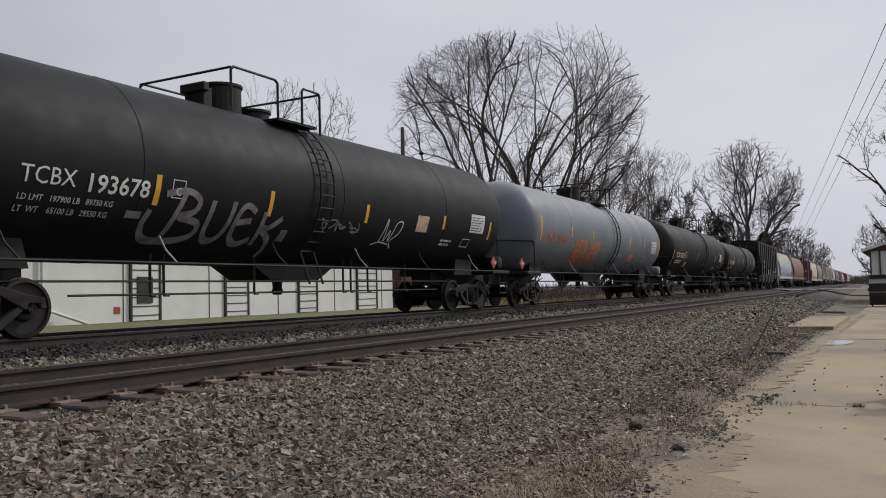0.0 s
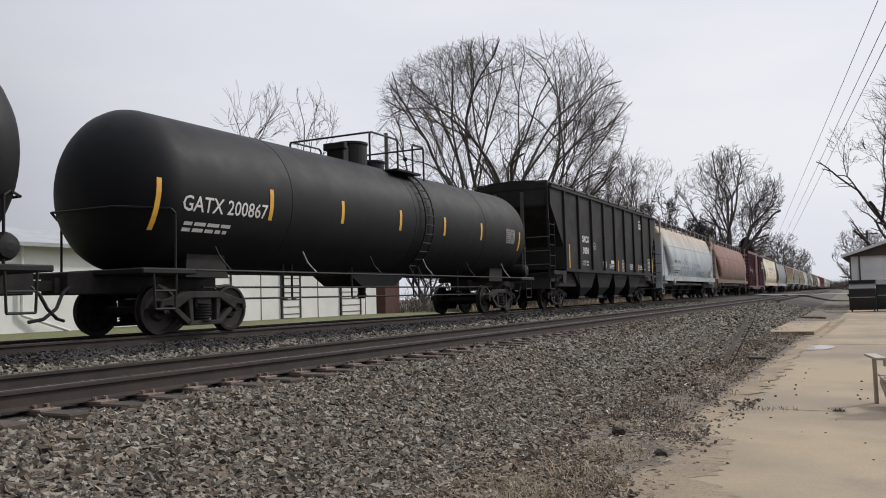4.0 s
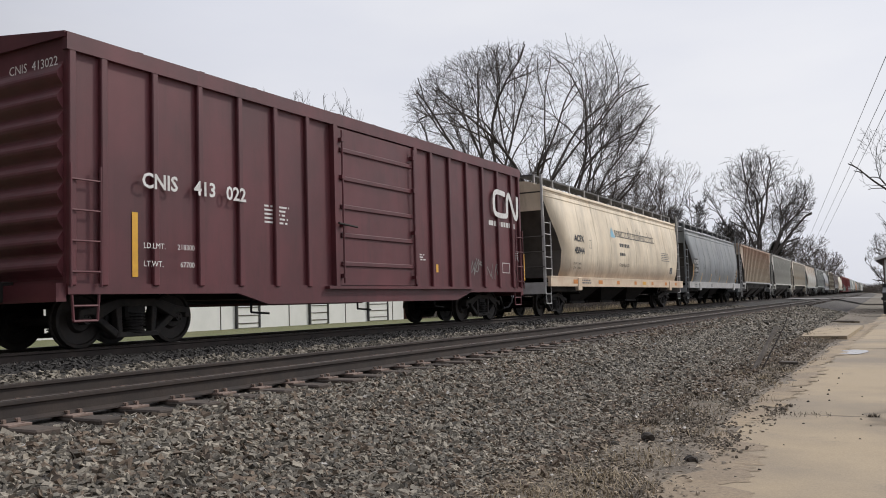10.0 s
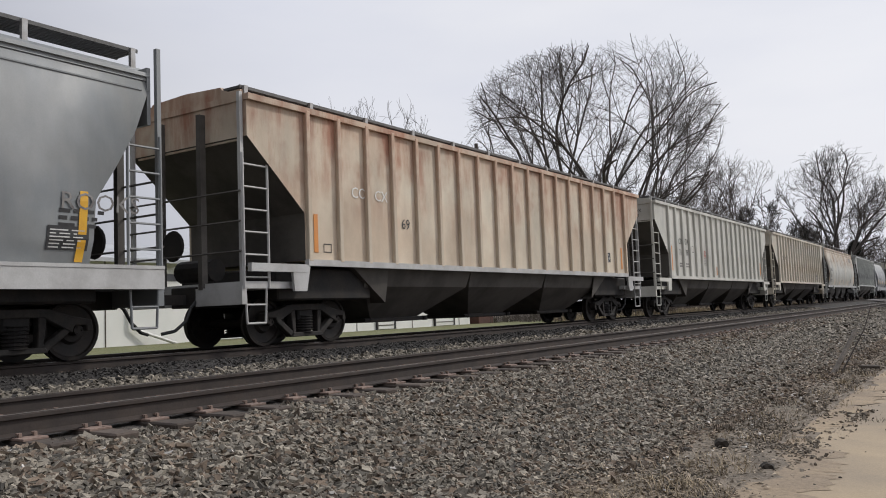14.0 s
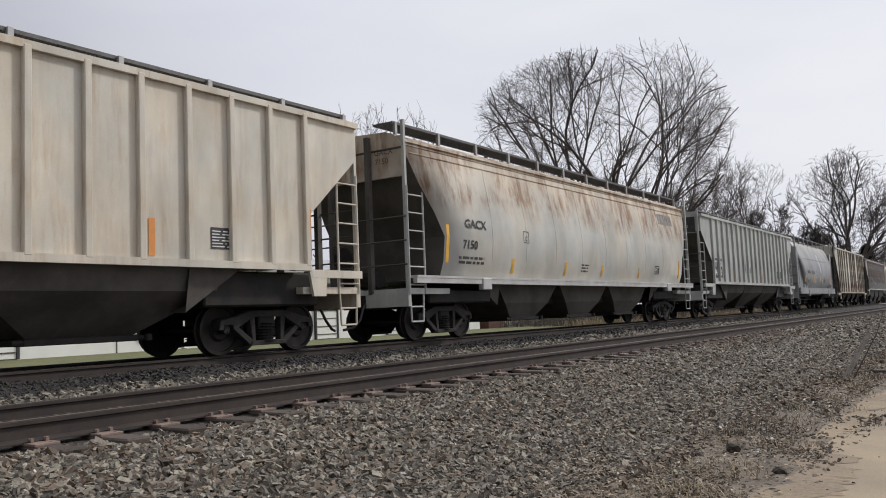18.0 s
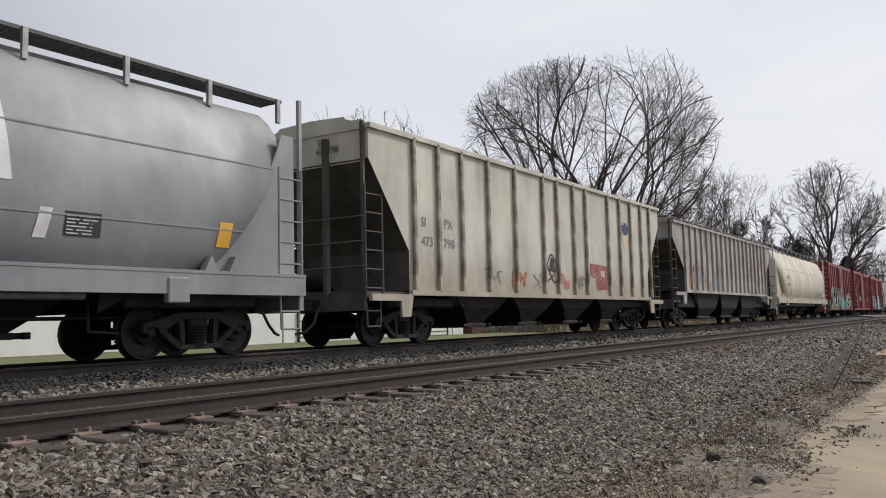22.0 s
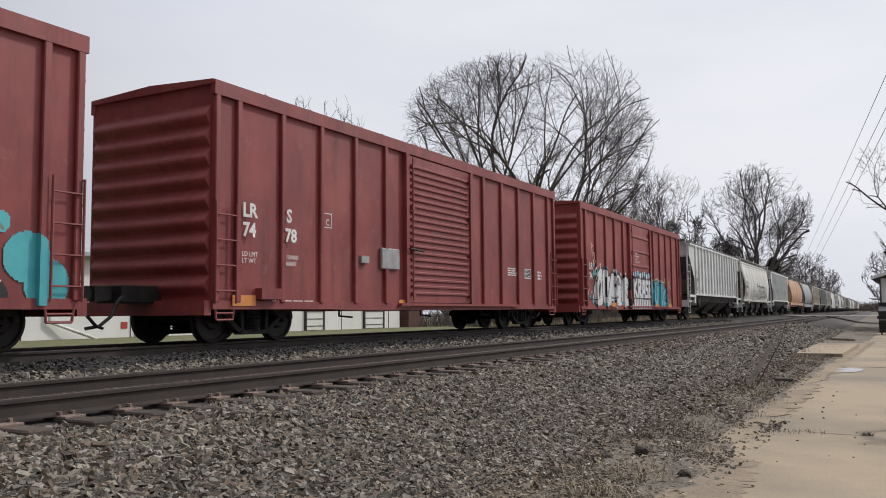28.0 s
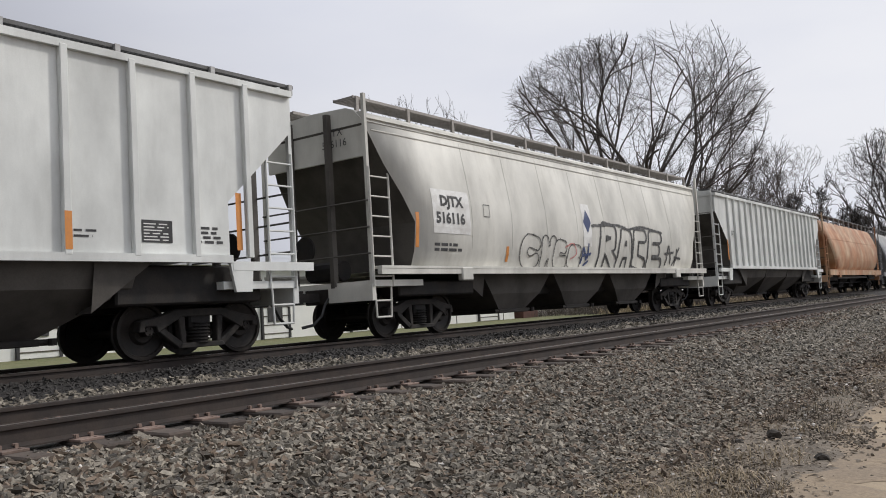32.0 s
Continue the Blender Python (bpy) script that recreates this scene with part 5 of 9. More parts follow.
def build_track(nm, nc, ztop, ties, s0, s1):
    tr = thing(nm, "weathered railway track with rusty rails on timber ties", "railway track", "tracks", "structure")
    for sgn in (-1, 1):
        off = nc + sgn * 0.7525
        r = strip("rail", [(off + a, ztop - 0.171 + b) for a, b in RAIL], s0, s1, 2.5, RAIL_MAT, tr)
        h = strip("rail_head", [(off - 0.031, ztop + 0.002), (off + 0.031, ztop + 0.002)], s0, s1, 2.5, RAIL_TOP, r)
    bm = B()
    box(bm, -1.3, 1.3, -0.11, 0.11, ztop - 0.36, ztop - 0.185)
    bevel(bm, 0.015)
    tie = part("tie", bm, TIE_MAT, tr)
    plates = []
    for sgn in (-1, 1):
        bm = B()
        x = sgn * 0.7525
        box(bm, x - 0.2, x + 0.2, -0.1, 0.1, ztop - 0.187, ztop - 0.165)
        for hole in (-0.16, 0.16):
            rod(bm, (x + hole, 0.05, ztop - 0.166), (x + hole, 0.05, ztop - 0.158), 0.016, seg=6)
        bevel(bm, 0.006)
        plates.append(part("tie_plate", bm, PLATE_MAT, tie))
    bm = B()
    for sgn in (-1, 1):
        for q in (-1, 1):
            for yy in (-0.06, 0.06):
                x = sgn * 0.7525 + q * 0.085
                box(bm, x - 0.012, x + 0.012, yy - 0.012, yy + 0.012, ztop - 0.17, ztop - 0.135)
                box(bm, x - 0.012 - q * 0.015, x + 0.012 - q * 0.015, yy - 0.018, yy + 0.018, ztop - 0.148, ztop - 0.133)
    spike = part("rail_spike", bm, PLATE_MAT, tie)
    rng = random.Random(4)
    made = False
    rest = []
    for i in range(ties):
        s = -1.0 + i * 0.56
        m = pose(*on_line(s, nc + rng.uniform(-0.03, 0.03)), 0, 0, heading(s) + rng.uniform(-1.2, 1.2))
        if not made:
            tie.matrix_basis = m
            made = True
        else:
            t2 = again(tie, m)
            for plate in plates:
                again(plate, Matrix(), t2)
            again(spike, Matrix(), t2)
    # the ties farther off
    V, F = [], []
    s = -1.0 + ties * 0.56
    while s < 230:
        a = math.radians(heading(s))
        for n2 in (nc - 1.3, nc + 1.3):
            for ds in (-0.11, 0.11):
                for z in (ztop - 0.36, ztop - 0.185):
                    V.append(on_line(s + ds, n2, z))
        o = len(V) - 8
        F += [(o, o + 2, o + 3, o + 1), (o + 4, o + 5, o + 7, o + 6), (o, o + 1, o + 5, o + 4), (o + 2, o + 6, o + 7, o + 3), (o + 1, o + 3, o + 7, o + 5)]
        s += 0.56
    far = mesh_part("far_ties", V, F, TIE_MAT, tr)
    tagged(far, "timber ties along the distant track", kind="stuff")


build_ground()
build_track("track_far", 0.0, 0.0, 90, -30, 900)
build_track("track_near", NEAR_C, NEAR_Z, 110, -30, 420)

# ---------- lettering, reflectors and graffiti ----------
RED_PATCH = material("worn_dark_red_patch", (0.26, 0.06, 0.06), 0.7, 0, (0.34, 0.16, 0.14), 3, 0.7, 0.1, spots=(0.45, 0.42, 0.34), spot_amount=0.7, spot_scale=7)
def reflectors(i, items, mat=None, w=0.11, out=0.01):
    car, prof = CARS[i][0], CARS[i][1]
    for y, z0, z1 in items:
        patches(car, [(y - w / 2, y + w / 2, z0, z1)], mat or YELLOW_TAPE, prof, "reflector", out)


def frame_mark(i, y, z, w, h, mat, t=0.02, inner=""):
    car, prof = CARS[i][0], CARS[i][1]
    patches(car, [(y, y + w, z, z + t), (y, y + w, z + h - t, z + h), (y, y + t, z + t, z + h - t), (y + w - t, y + w, z + t, z + h - t)], mat, prof, "stencil_frame", 0.009)
    if inner:
        letters(car, inner, y + w * 0.28, z + h * 0.16, h * 0.45, mat, prof)


def table_mark(i, y, z, w, h, mat, back=None, rows=6, seed=1):
    """A stencilled data panel: bars on a panel."""
    car, prof = CARS[i][0], CARS[i][1]
    rows = max(rows, 6)
    if back:
        patches(car, [(y, y + w, z, z + h)], back, prof, "data_panel", 0.008)
    text_bars(car, y + w * 0.06, z + h * 0.8, w * 0.86, rows, mat, [(a + 0.004, b) for a, b in prof], h / rows * 0.3, h / rows * 0.55, seed)


def say(i, text, y, z, size, mat, wide=1.0, bold=0.0, name="lettering"):
    return letters(CARS[i][0], text, y, z, size, mat, CARS[i][1], name, wide, bold=bold, eps=0.1 if i in (7, 19, 20, 21) else 0.013)


def bars(i, y, z, w, lines, mat, h=0.05, gap=0.045):
    return text_bars(CARS[i][0], y, z, w, lines, mat, CARS[i][1], h, gap, i)


def end_letters(i, text, x, z, size, mat, yy):
    ob = letters(CARS[i][0], text, 0, 0, size, mat, [(0, 0)], "lettering", eps=0)
    ob.matrix_basis = pose(x, yy, z, 0, 0, -90)
    return ob


def end_panel(i, x0, x1, z0, z1, mat, yy, name="end_panel"):
    return mesh_part(name, [(x0, yy, z0), (x1, yy, z0), (x1, yy, z1), (x0, yy, z1)], [(0, 1, 2, 3)], mat, CARS[i][0])


def scribble(i, y, z, w, h, mat, seed, width=0.03, name="graffiti_tag"):
    rng = random.Random(seed)
    lines = []
    x = y
    while x < y + w:
        k = rng.randint(3, 6)
        lines.append([(x + rng.uniform(-0.12, 0.22), z + h * rng.random()) for _ in range(k)])
        x += rng.uniform(0.14, 0.3)
    return strokes(CARS[i][0], lines, width, mat, CARS[i][1], name, 0.012)


def piece(i, y, z, w, h, n, fill, edge, seed, light=None, round_=False, push=0.0, sharp=0.25):
    """Big sprayed letter shapes side by side, each a dark-edged filled part."""
    rng = random.Random(seed)
    car, prof = CARS[i][0], [(a + push, b) for a, b in CARS[i][1]]
    lev = CARS[i][2] if len(CARS[i]) > 2 and isinstance(CARS[i][2], list) else None
    lw = w / n
    for k in range(n):
        a = y + k * lw
        lean = rng.uniform(-0.12, 0.16)
        if round_:
            out = []
            for j in range(22):
                t = 6.2832 * j / 22
                r = 1 + 0.22 * math.sin(3 * t + rng.random()) + 0.1 * rng.uniform(-1, 1)
                u, v = math.cos(t), math.sin(t)
                out.append((a + lw * 0.5 + u * lw * 0.56 * r, z + h * 0.5 + math.copysign(abs(v) ** 0.7, v) * h * 0.5 * min(r, 1.0)))
        else:
            j = lambda m: rng.uniform(-m, m)
            out = [(a + j(sharp) * 0.4, z + j(0.05)), (a + lw * 0.38, z + j(0.05)), (a + lw * 0.42, z + h * 0.3 + j(0.1)), (a + lw * 0.58, z + h * 0.3 + j(0.1)), (a + lw * 0.66, z + j(0.05)), (a + lw * 1.05, z + j(0.08)),
                   (a + lw * (0.85 + lean), z + h * 0.45 + j(0.12)), (a + lw * (1.06 + lean), z + h * 0.72), (a + lw * (0.9 + lean), z + h + j(0.1)), (a + lw * (0.5 + lean), z + h * 0.93 + j(0.08)), (a + lw * (0.1 + lean), z + h + j(0.1)), (a + lw * (0.16 + lean), z + h * 0.6 + j(0.1)), (a - lw * 0.05, z + h * 0.45 + j(0.1))]
        cx, cz = sum(p[0] for p in out) / len(out), sum(p[1] for p in out) / len(out)
        big = [(cx + (u - cx) * 1.0 + (0.07 if u > cx else -0.07), cz + (v - cz) * 1.0 + (0.06 if v > cz else -0.06)) for u, v in out]
        blob(car, big, edge, CARS[i][1], "graffiti_outline", 0.010 + 0.0012 * k, levels=lev)
        blob(car, out, fill, CARS[i][1], "graffiti_letter", 0.0155 + 0.0012 * k, levels=lev)
        cut = [[(a + lw * rng.uniform(0.2, 0.5), z + h * rng.uniform(0.15, 0.4)), (a + lw * rng.uniform(0.35, 0.65), z + h * rng.uniform(0.35, 0.7)), (a + lw * rng.uniform(0.3, 0.85), z + h * rng.uniform(0.5, 0.85))] for _ in range(2)]
        strokes(car, cut, 0.07, edge, prof, "graffiti_line", 0.022 + 0.0012 * k)
        if light:
            strokes(car, [[(a + lw * (0.15 + lean), z + h * 0.9), (a + lw * (0.5 + lean), z + h * 0.86), (a + lw * (0.85 + lean), z + h * 0.9)]], 0.05, light, prof, "graffiti_highlight", 0.025 + 0.0012 * k)


def smooth_line(pts, k=6):
    P = [Vector(p) for p in pts]
    fine = []
    for i in range(len(P) - 1):
        p0, p1, p2, p3 = P[max(i - 1, 0)], P[i], P[i + 1], P[min(i + 2, len(P) - 1)]
        for q in range(k):
            t = q / k
            fine.append(0.5 * ((2 * p1) + (p2 - p0) * t + (2 * p0 - 5 * p1 + 4 * p2 - p3) * t * t + (3 * p1 - p0 - 3 * p2 + p3) * t ** 3))
    return fine + [P[-1]]


class Spray:
    """Layers of sprayed paint on a car's side: each spot shows the last colour laid on it, and the paint follows ribs and doors."""

    def __init__(self, i, y0, y1, z0, z1, cell=0.02):
        self.i, self.y, self.z = i, np.arange(y0, y1, cell) + cell / 2, np.arange(z0, z1, cell * 1.2) + cell * 0.6
        self.cell = cell
        self.Y, self.Z = np.meshgrid(self.y, self.z)
        self.lay = np.full(self.Y.shape, -1)
        self.mats = []

    def tone(self, mat):
        if mat is None:
            return -1
        if mat not in self.mats:
            self.mats.append(mat)
        return self.mats.index(mat)

    def near(self, pts, smooth=True):
        best = np.full(self.Y.shape, 9.0)
        line = smooth_line(pts) if smooth else [Vector(p) for p in pts]
        for a, b in zip(line[:-1], line[1:]):
            d = b - a
            ll = max(d.length_squared, 1e-9)
            t = np.clip(((self.Y - a.x) * d.x + (self.Z - a.y) * d.y) / ll, 0, 1)
            best = np.minimum(best, np.hypot(self.Y - a.x - t * d.x, self.Z - a.y - t * d.y))
        return best

    def line(self, pts, width, mat, smooth=True, rough=0.0):
        d = self.near(pts, smooth)
        if rough:
            d = d + rough * np.sin(self.Y * 41) * np.sin(self.Z * 37)
        self.lay[d < width / 2] = self.tone(mat)

    def shape(self, pts, mat):
        inside = np.zeros(self.Y.shape, bool)
        for (a, b), (c, d) in zip(pts, pts[1:] + pts[:1]):
            if b != d:
                inside ^= ((b <= self.Z) != (d <= self.Z)) & (self.Y < a + (c - a) * (self.Z - b) / (d - b))
        self.lay[inside] = self.tone(mat)

    def spot(self, y, z, r, mat):
        self.lay[np.hypot(self.Y - y, self.Z - z) < r] = self.tone(mat)

    def fat(self, lines, width, fill, edge, rim=None, e=0.1, shade=None, shift=(0.07, -0.07), smooth=True):
        """Fat letters: rim, dark edge and shade behind, fill on top."""
        if rim:
            for ln in lines:
                self.line(ln, width + 2 * e + 0.08, rim, smooth)
        if shade:
            for ln in lines:
                self.line([(a + shift[0], b + shift[1]) for a, b in ln], width + e, shade, smooth)
        for ln in lines:
            self.line(ln, width + e, edge, smooth)
        for ln in lines:
            self.line(ln, width, fill, smooth)

    def finish(self):
        car, prof = CARS[self.i][0], CARS[self.i][1]
        lev = CARS[self.i][2] if len(CARS[self.i]) > 2 and isinstance(CARS[self.i][2], list) else [(-99, 99, 0.0)]
        h = self.cell * 0.6
        data = {k: ([], []) for k in range(len(self.mats))}
        for r, z in enumerate(self.z):
            row = self.lay[r]
            edges = np.nonzero(np.diff(row))[0] + 1
            for a, b in zip(np.concatenate([[0], edges]), np.concatenate([edges, [len(row)]])):
                k = row[a]
                if k < 0:
                    continue
                V, F = data[k]
                ya, yb = self.y[a] - self.cell / 2, self.y[b - 1] + self.cell / 2
                xl, xh = side_x(prof, z - h) + 0.014, side_x(prof, z + h) + 0.014
                for y0, y1, out in lev:
                    p, q = max(ya, y0), min(yb, y1)
                    if q - p < 1e-4:
                        continue
                    o = len(V)
                    V += [(xl + out, p, z - h), (xl + out, q, z - h), (xh + out, q, z + h), (xh + out, p, z + h)]
                    F.append((o, o + 1, o + 2, o + 3))
                    if out and ya < y0:
                        V += [(xl, y0 - 0.006, z - h), (xl + out, y0 - 0.006, z - h), (xh + out, y0 - 0.006, z + h), (xh, y0 - 0.006, z + h)]
                        F.append((o + 4, o + 5, o + 6, o + 7))
        for k, mat in enumerate(self.mats):
            tagged(mesh_part("graffiti_paint", *data[k], mat, car), mat.name.replace("_", " "), kind="stuff")


def big_piece(i):
    """Sprayed pale green letters with black edges over teal clouds along the whole car."""
    g = Spray(i, -8.12, 8.1, 0.6, 2.75)
    rng = random.Random(12)
    for y, z, r in ((-7.9, 1.0, 0.42), (-7.3, 1.25, 0.4), (-7.0, 0.95, 0.5), (-6.75, 1.95, 0.36), (-6.45, 2.05, 0.34), (-6.1, 2.1, 0.26), (-7.15, 1.75, 0.17), (-7.2, 2.2, 0.1), (-7.95, 1.75, 0.08), (-7.0, 1.55, 0.22),
                    (-0.9, 1.75, 0.35), (-0.5, 1.2, 0.5), (-0.1, 0.95, 0.5), (0.4, 0.95, 0.45), (0.9, 0.9, 0.45), (1.4, 1.0, 0.42), (1.5, 1.5, 0.22), (0.1, 1.55, 0.26), (0.75, 1.72, 0.16), (1.9, 1.9, 0.12), (2.0, 1.5, 0.28),
                    (7.3, 1.3, 0.35), (7.6, 0.95, 0.35), (6.9, 1.75, 0.15)):
        g.spot(y, z, r, TEAL_SPRAY)
    for ys in (-0.6, 0.3, 1.1):
        for k in range(4):
            g.line([(ys - 0.3, 0.85 + 0.22 * k), (ys + 0.45, 0.84 + 0.22 * k)], 0.03, TEAL_DARK)
    # a spiked first stroke, then four tall letters
    first = [[(-7.85, 1.3), (-7.2, 1.35), (-6.7, 1.0), (-6.3, 0.8)], [(-7.75, 0.95), (-7.4, 0.72)]]
    tall = [[[(-5.3, 2.22), (-5.95, 2.2), (-6.2, 1.8), (-5.7, 1.5), (-5.35, 1.2), (-5.6, 0.85), (-6.25, 0.85)]],
            [[(-4.1, 2.15), (-4.7, 2.1), (-4.95, 1.6), (-4.85, 1.0), (-4.15, 0.85)], [(-4.8, 1.5), (-4.2, 1.45)]],
            [[(-3.65, 0.8), (-3.5, 1.5), (-3.2, 2.15), (-2.75, 2.1), (-2.6, 1.4), (-2.45, 0.8)], [(-3.4, 1.3), (-2.7, 1.25)]],
            [[(-2.35, 2.12), (-1.6, 2.1), (-1.0, 2.12)], [(-1.65, 2.0), (-1.7, 1.4), (-1.5, 0.85), (-1.0, 0.8)]]]
    for ln in first:
        g.line(ln, 0.56, WHITE_SPRAY)
    for ls in tall:
        for ln in ls:
            g.line(ln, 0.72, WHITE_SPRAY, False)
    g.fat(first, 0.36, LIME_SPRAY, BLACK_SPRAY, None, 0.13)
    for ls in tall:
        g.fat(ls, 0.46, LIME_SPRAY, BLACK_SPRAY, None, 0.17, BLACK_SPRAY, (0.14, -0.09), False)
    for ls in tall:
        for ln in ls:
            g.line([(a + 0.05, b - 0.14) for a, b in ln], 0.07, OLIVE_SPRAY, False)
            g.line([(a - 0.06, b + 0.14) for a, b in ln[:3]], 0.06, WHITE_SPRAY, False)
    for y, z in ((-6.55, 1.7), (-5.15, 1.75), (-4.0, 1.2), (-3.05, 1.75), (-2.1, 1.5), (-2.0, 1.0), (-6.6, 1.25), (-4.5, 1.75)):
        g.shape([(y - 0.22, z - 0.16), (y + 0.05, z - 0.05), (y + 0.24, z + 0.2), (y - 0.02, z + 0.1)], BLACK_SPRAY)
        g.shape([(y + 0.0, z - 0.28), (y + 0.26, z - 0.2), (y + 0.1, z - 0.02)], WHITE_SPRAY)
    small = [[[(2.3, 0.8), (2.25, 1.85)], [(3.05, 0.8), (3.0, 1.9)], [(2.3, 1.3), (3.0, 1.35)]], [[(3.5, 1.3), (3.75, 1.8), (4.1, 1.7), (4.2, 1.1), (3.8, 0.8), (3.5, 1.2)]],
             [[(5.3, 1.75), (4.75, 1.75), (4.65, 1.2), (4.8, 0.85), (5.4, 0.85)], [(4.7, 1.3), (5.15, 1.3)]], [[(5.85, 0.8), (5.85, 1.75), (6.4, 1.75), (6.5, 1.4), (6.0, 1.25), (6.7, 0.8)]]]
    for ls in small:
        for ln in ls:
            g.line(ln, 0.6, WHITE_SPRAY)
    for ls in small:
        g.fat(ls, 0.36, LIME_SPRAY, BLACK_SPRAY, None, 0.14, BLACK_SPRAY, (0.1, -0.05))
        for ln in ls:
            g.line([(a - 0.05, b + 0.1) for a, b in ln[:3]], 0.05, WHITE_SPRAY)
    for _ in range(14):
        y, z = rng.uniform(2, 7), rng.uniform(0.8, 1.7)
        g.line([(y, z), (y + rng.uniform(-0.2, 0.2), z + rng.uniform(0.1, 0.35))], 0.05, OLIVE_SPRAY)
    g.shape([(-8.12, 0.6), (8.1, 0.6), (8.1, 0.64), (-8.12, 0.64)], None)
    g.finish()
    d = [(a + 0.118, b) for a, b in CARS[i][1]]
    letters(CARS[i][0], "HOODS", -0.25, 0.78, 0.2, BLACK_SPRAY, d, "graffiti_tag", 1.05, 0.012)
    scribble(i, 0.1, 1.0, 0.5, 0.22, BLACK_SPRAY, 71, 0.02)


def white_piece(i):
    """Five fat white letters, a block word on the door and a teal piece beside it."""
    g = Spray(i, -7.9, 7.2, 0.62, 2.6)
    rng = random.Random(5)
    for y, z, n in ((-6.3, 1.95, 14), (-6.6, 1.0, 16), (-4.95, 2.02, 14), (-3.6, 1.92, 14), (-2.35, 1.9, 14), (-7.0, 1.25, 6)):
        for _ in range(n):
            g.spot(y + rng.gauss(0, 0.2), z + rng.gauss(0, 0.13), rng.uniform(0.04, 0.11), rng.choice((TEAL_SPRAY, TEAL_SPRAY, PINK_SPRAY, WHITE_SPRAY, BLACK_SPRAY)))
    ab = [[[(-6.2, 1.35), (-5.85, 1.75), (-5.5, 1.95), (-5.35, 1.5), (-5.6, 0.95), (-6.0, 0.85), (-6.2, 1.3)]], [[(-5.1, 1.95), (-5.1, 1.2), (-4.85, 0.9), (-4.6, 1.2), (-4.5, 1.7)]],
          [[(-4.45, 0.85), (-4.25, 1.4), (-4.0, 1.85), (-3.85, 1.4), (-3.75, 0.85)], [(-4.3, 1.15), (-3.8, 1.15)]], [[(-2.95, 1.65), (-3.25, 1.8), (-3.5, 1.55), (-3.2, 1.3), (-2.9, 1.1), (-3.1, 0.85), (-3.5, 0.9)]],
          [[(-1.95, 1.7), (-2.4, 1.75), (-2.6, 1.35), (-2.5, 0.9), (-1.95, 0.85)], [(-2.55, 1.3), (-2.1, 1.3)]]]
    for ls in ab:
        g.fat(ls, 0.43, WHITE_SPRAY, BLACK_SPRAY, None, 0.17, BLACK_SPRAY, (0.07, -0.04))
    for ls in ab:
        for ln in ls:
            g.line([(a + 0.1, b - 0.1) for a, b in ln[:3]], 0.035, BLACK_SPRAY)
            g.line([(a - 0.14, b - 0.02) for a, b in ln[-2:]], 0.04, GREY_TINT)
    g.shape([(-3.55, 1.55), (-3.05, 1.58), (-3.1, 1.9), (-3.5, 1.88)], GREY_SPRAY)
    for y, z in ((-5.6, 1.2), (-3.4, 0.8), (-5.0, 0.8), (-2.2, 1.1), (-2.75, 0.78)):
        for _ in range(6):
            g.spot(y + rng.gauss(0, 0.1), z + rng.gauss(0, 0.06), rng.uniform(0.03, 0.07), rng.choice((TEAL_SPRAY, TEAL_SPRAY, PINK_SPRAY)))
    # block word on the door
    g.shape([(-1.55, 0.64), (1.72, 0.64), (1.72, 2.15), (1.2, 2.25), (0.3, 2.2), (-0.6, 2.26), (-1.55, 2.12)], BLACK_SPRAY)
    for k in range(9):
        g.spot(-1.35 + 0.37 * k, 2.08 + 0.05 * (k % 3), 0.13, SKY_PAINT if k % 3 else WHITE_SPRAY)
    kr = [[[(-1.3, 1.15), (-1.3, 1.85)], [(-0.85, 1.85), (-1.2, 1.5), (-0.8, 1.15)]], [[(-0.55, 1.15), (-0.55, 1.85), (-0.15, 1.82), (-0.2, 1.55), (-0.5, 1.5), (-0.12, 1.15)]],
          [[(0.08, 1.15), (0.2, 1.82), (0.42, 1.82), (0.52, 1.15)], [(0.15, 1.4), (0.48, 1.4)]], [[(1.02, 1.8), (0.72, 1.82), (0.72, 1.52), (1.0, 1.46), (1.0, 1.15), (0.7, 1.15)]], [[(1.58, 1.82), (1.26, 1.82), (1.26, 1.15), (1.58, 1.15)], [(1.28, 1.5), (1.54, 1.5)]]]
    for ls in kr:
        for ln in ls:
            g.line(ln, 0.2, WHITE_SPRAY, False)
    for k in range(11):
        g.line([(-1.45 + 0.29 * k, 1.05), (-1.43 + 0.29 * k, 0.68)], 0.19, WHITE_SPRAY, False)
    g.line([(-1.5, 1.08), (1.7, 1.06)], 0.06, BLACK_SPRAY, False)
    # teal piece
    g.shape([(1.75, 0.7), (1.8, 1.75), (2.1, 1.95), (2.9, 1.85), (3.4, 2.0), (4.2, 1.85), (4.9, 1.6), (5.0, 0.85), (4.2, 0.66)], TEAL_DARK)
    tl = [[[(2.0, 0.85), (2.2, 1.7), (2.55, 1.0)]], [[(2.9, 1.75), (2.85, 1.0), (3.2, 0.9), (3.35, 1.6)]], [[(3.7, 0.85), (3.75, 1.7), (4.1, 1.5), (3.8, 1.25), (4.15, 0.85)]], [[(4.75, 1.5), (4.45, 1.3), (4.5, 0.9), (4.85, 0.85)]]]
    for ls in tl:
        g.fat(ls, 0.26, TEAL_SPRAY, NAVY_PAINT, None, 0.13)
        for ln in ls:
            g.line([(a + 0.04, b + 0.04) for a, b in ln], 0.04, SKY_PAINT)
    g.line([(1.9, 1.98), (2.1, 2.08), (2.3, 1.95), (3.3, 2.05), (3.5, 1.98), (4.6, 1.92), (4.7, 2.1), (4.85, 1.85)], 0.05, LIME_SPRAY)
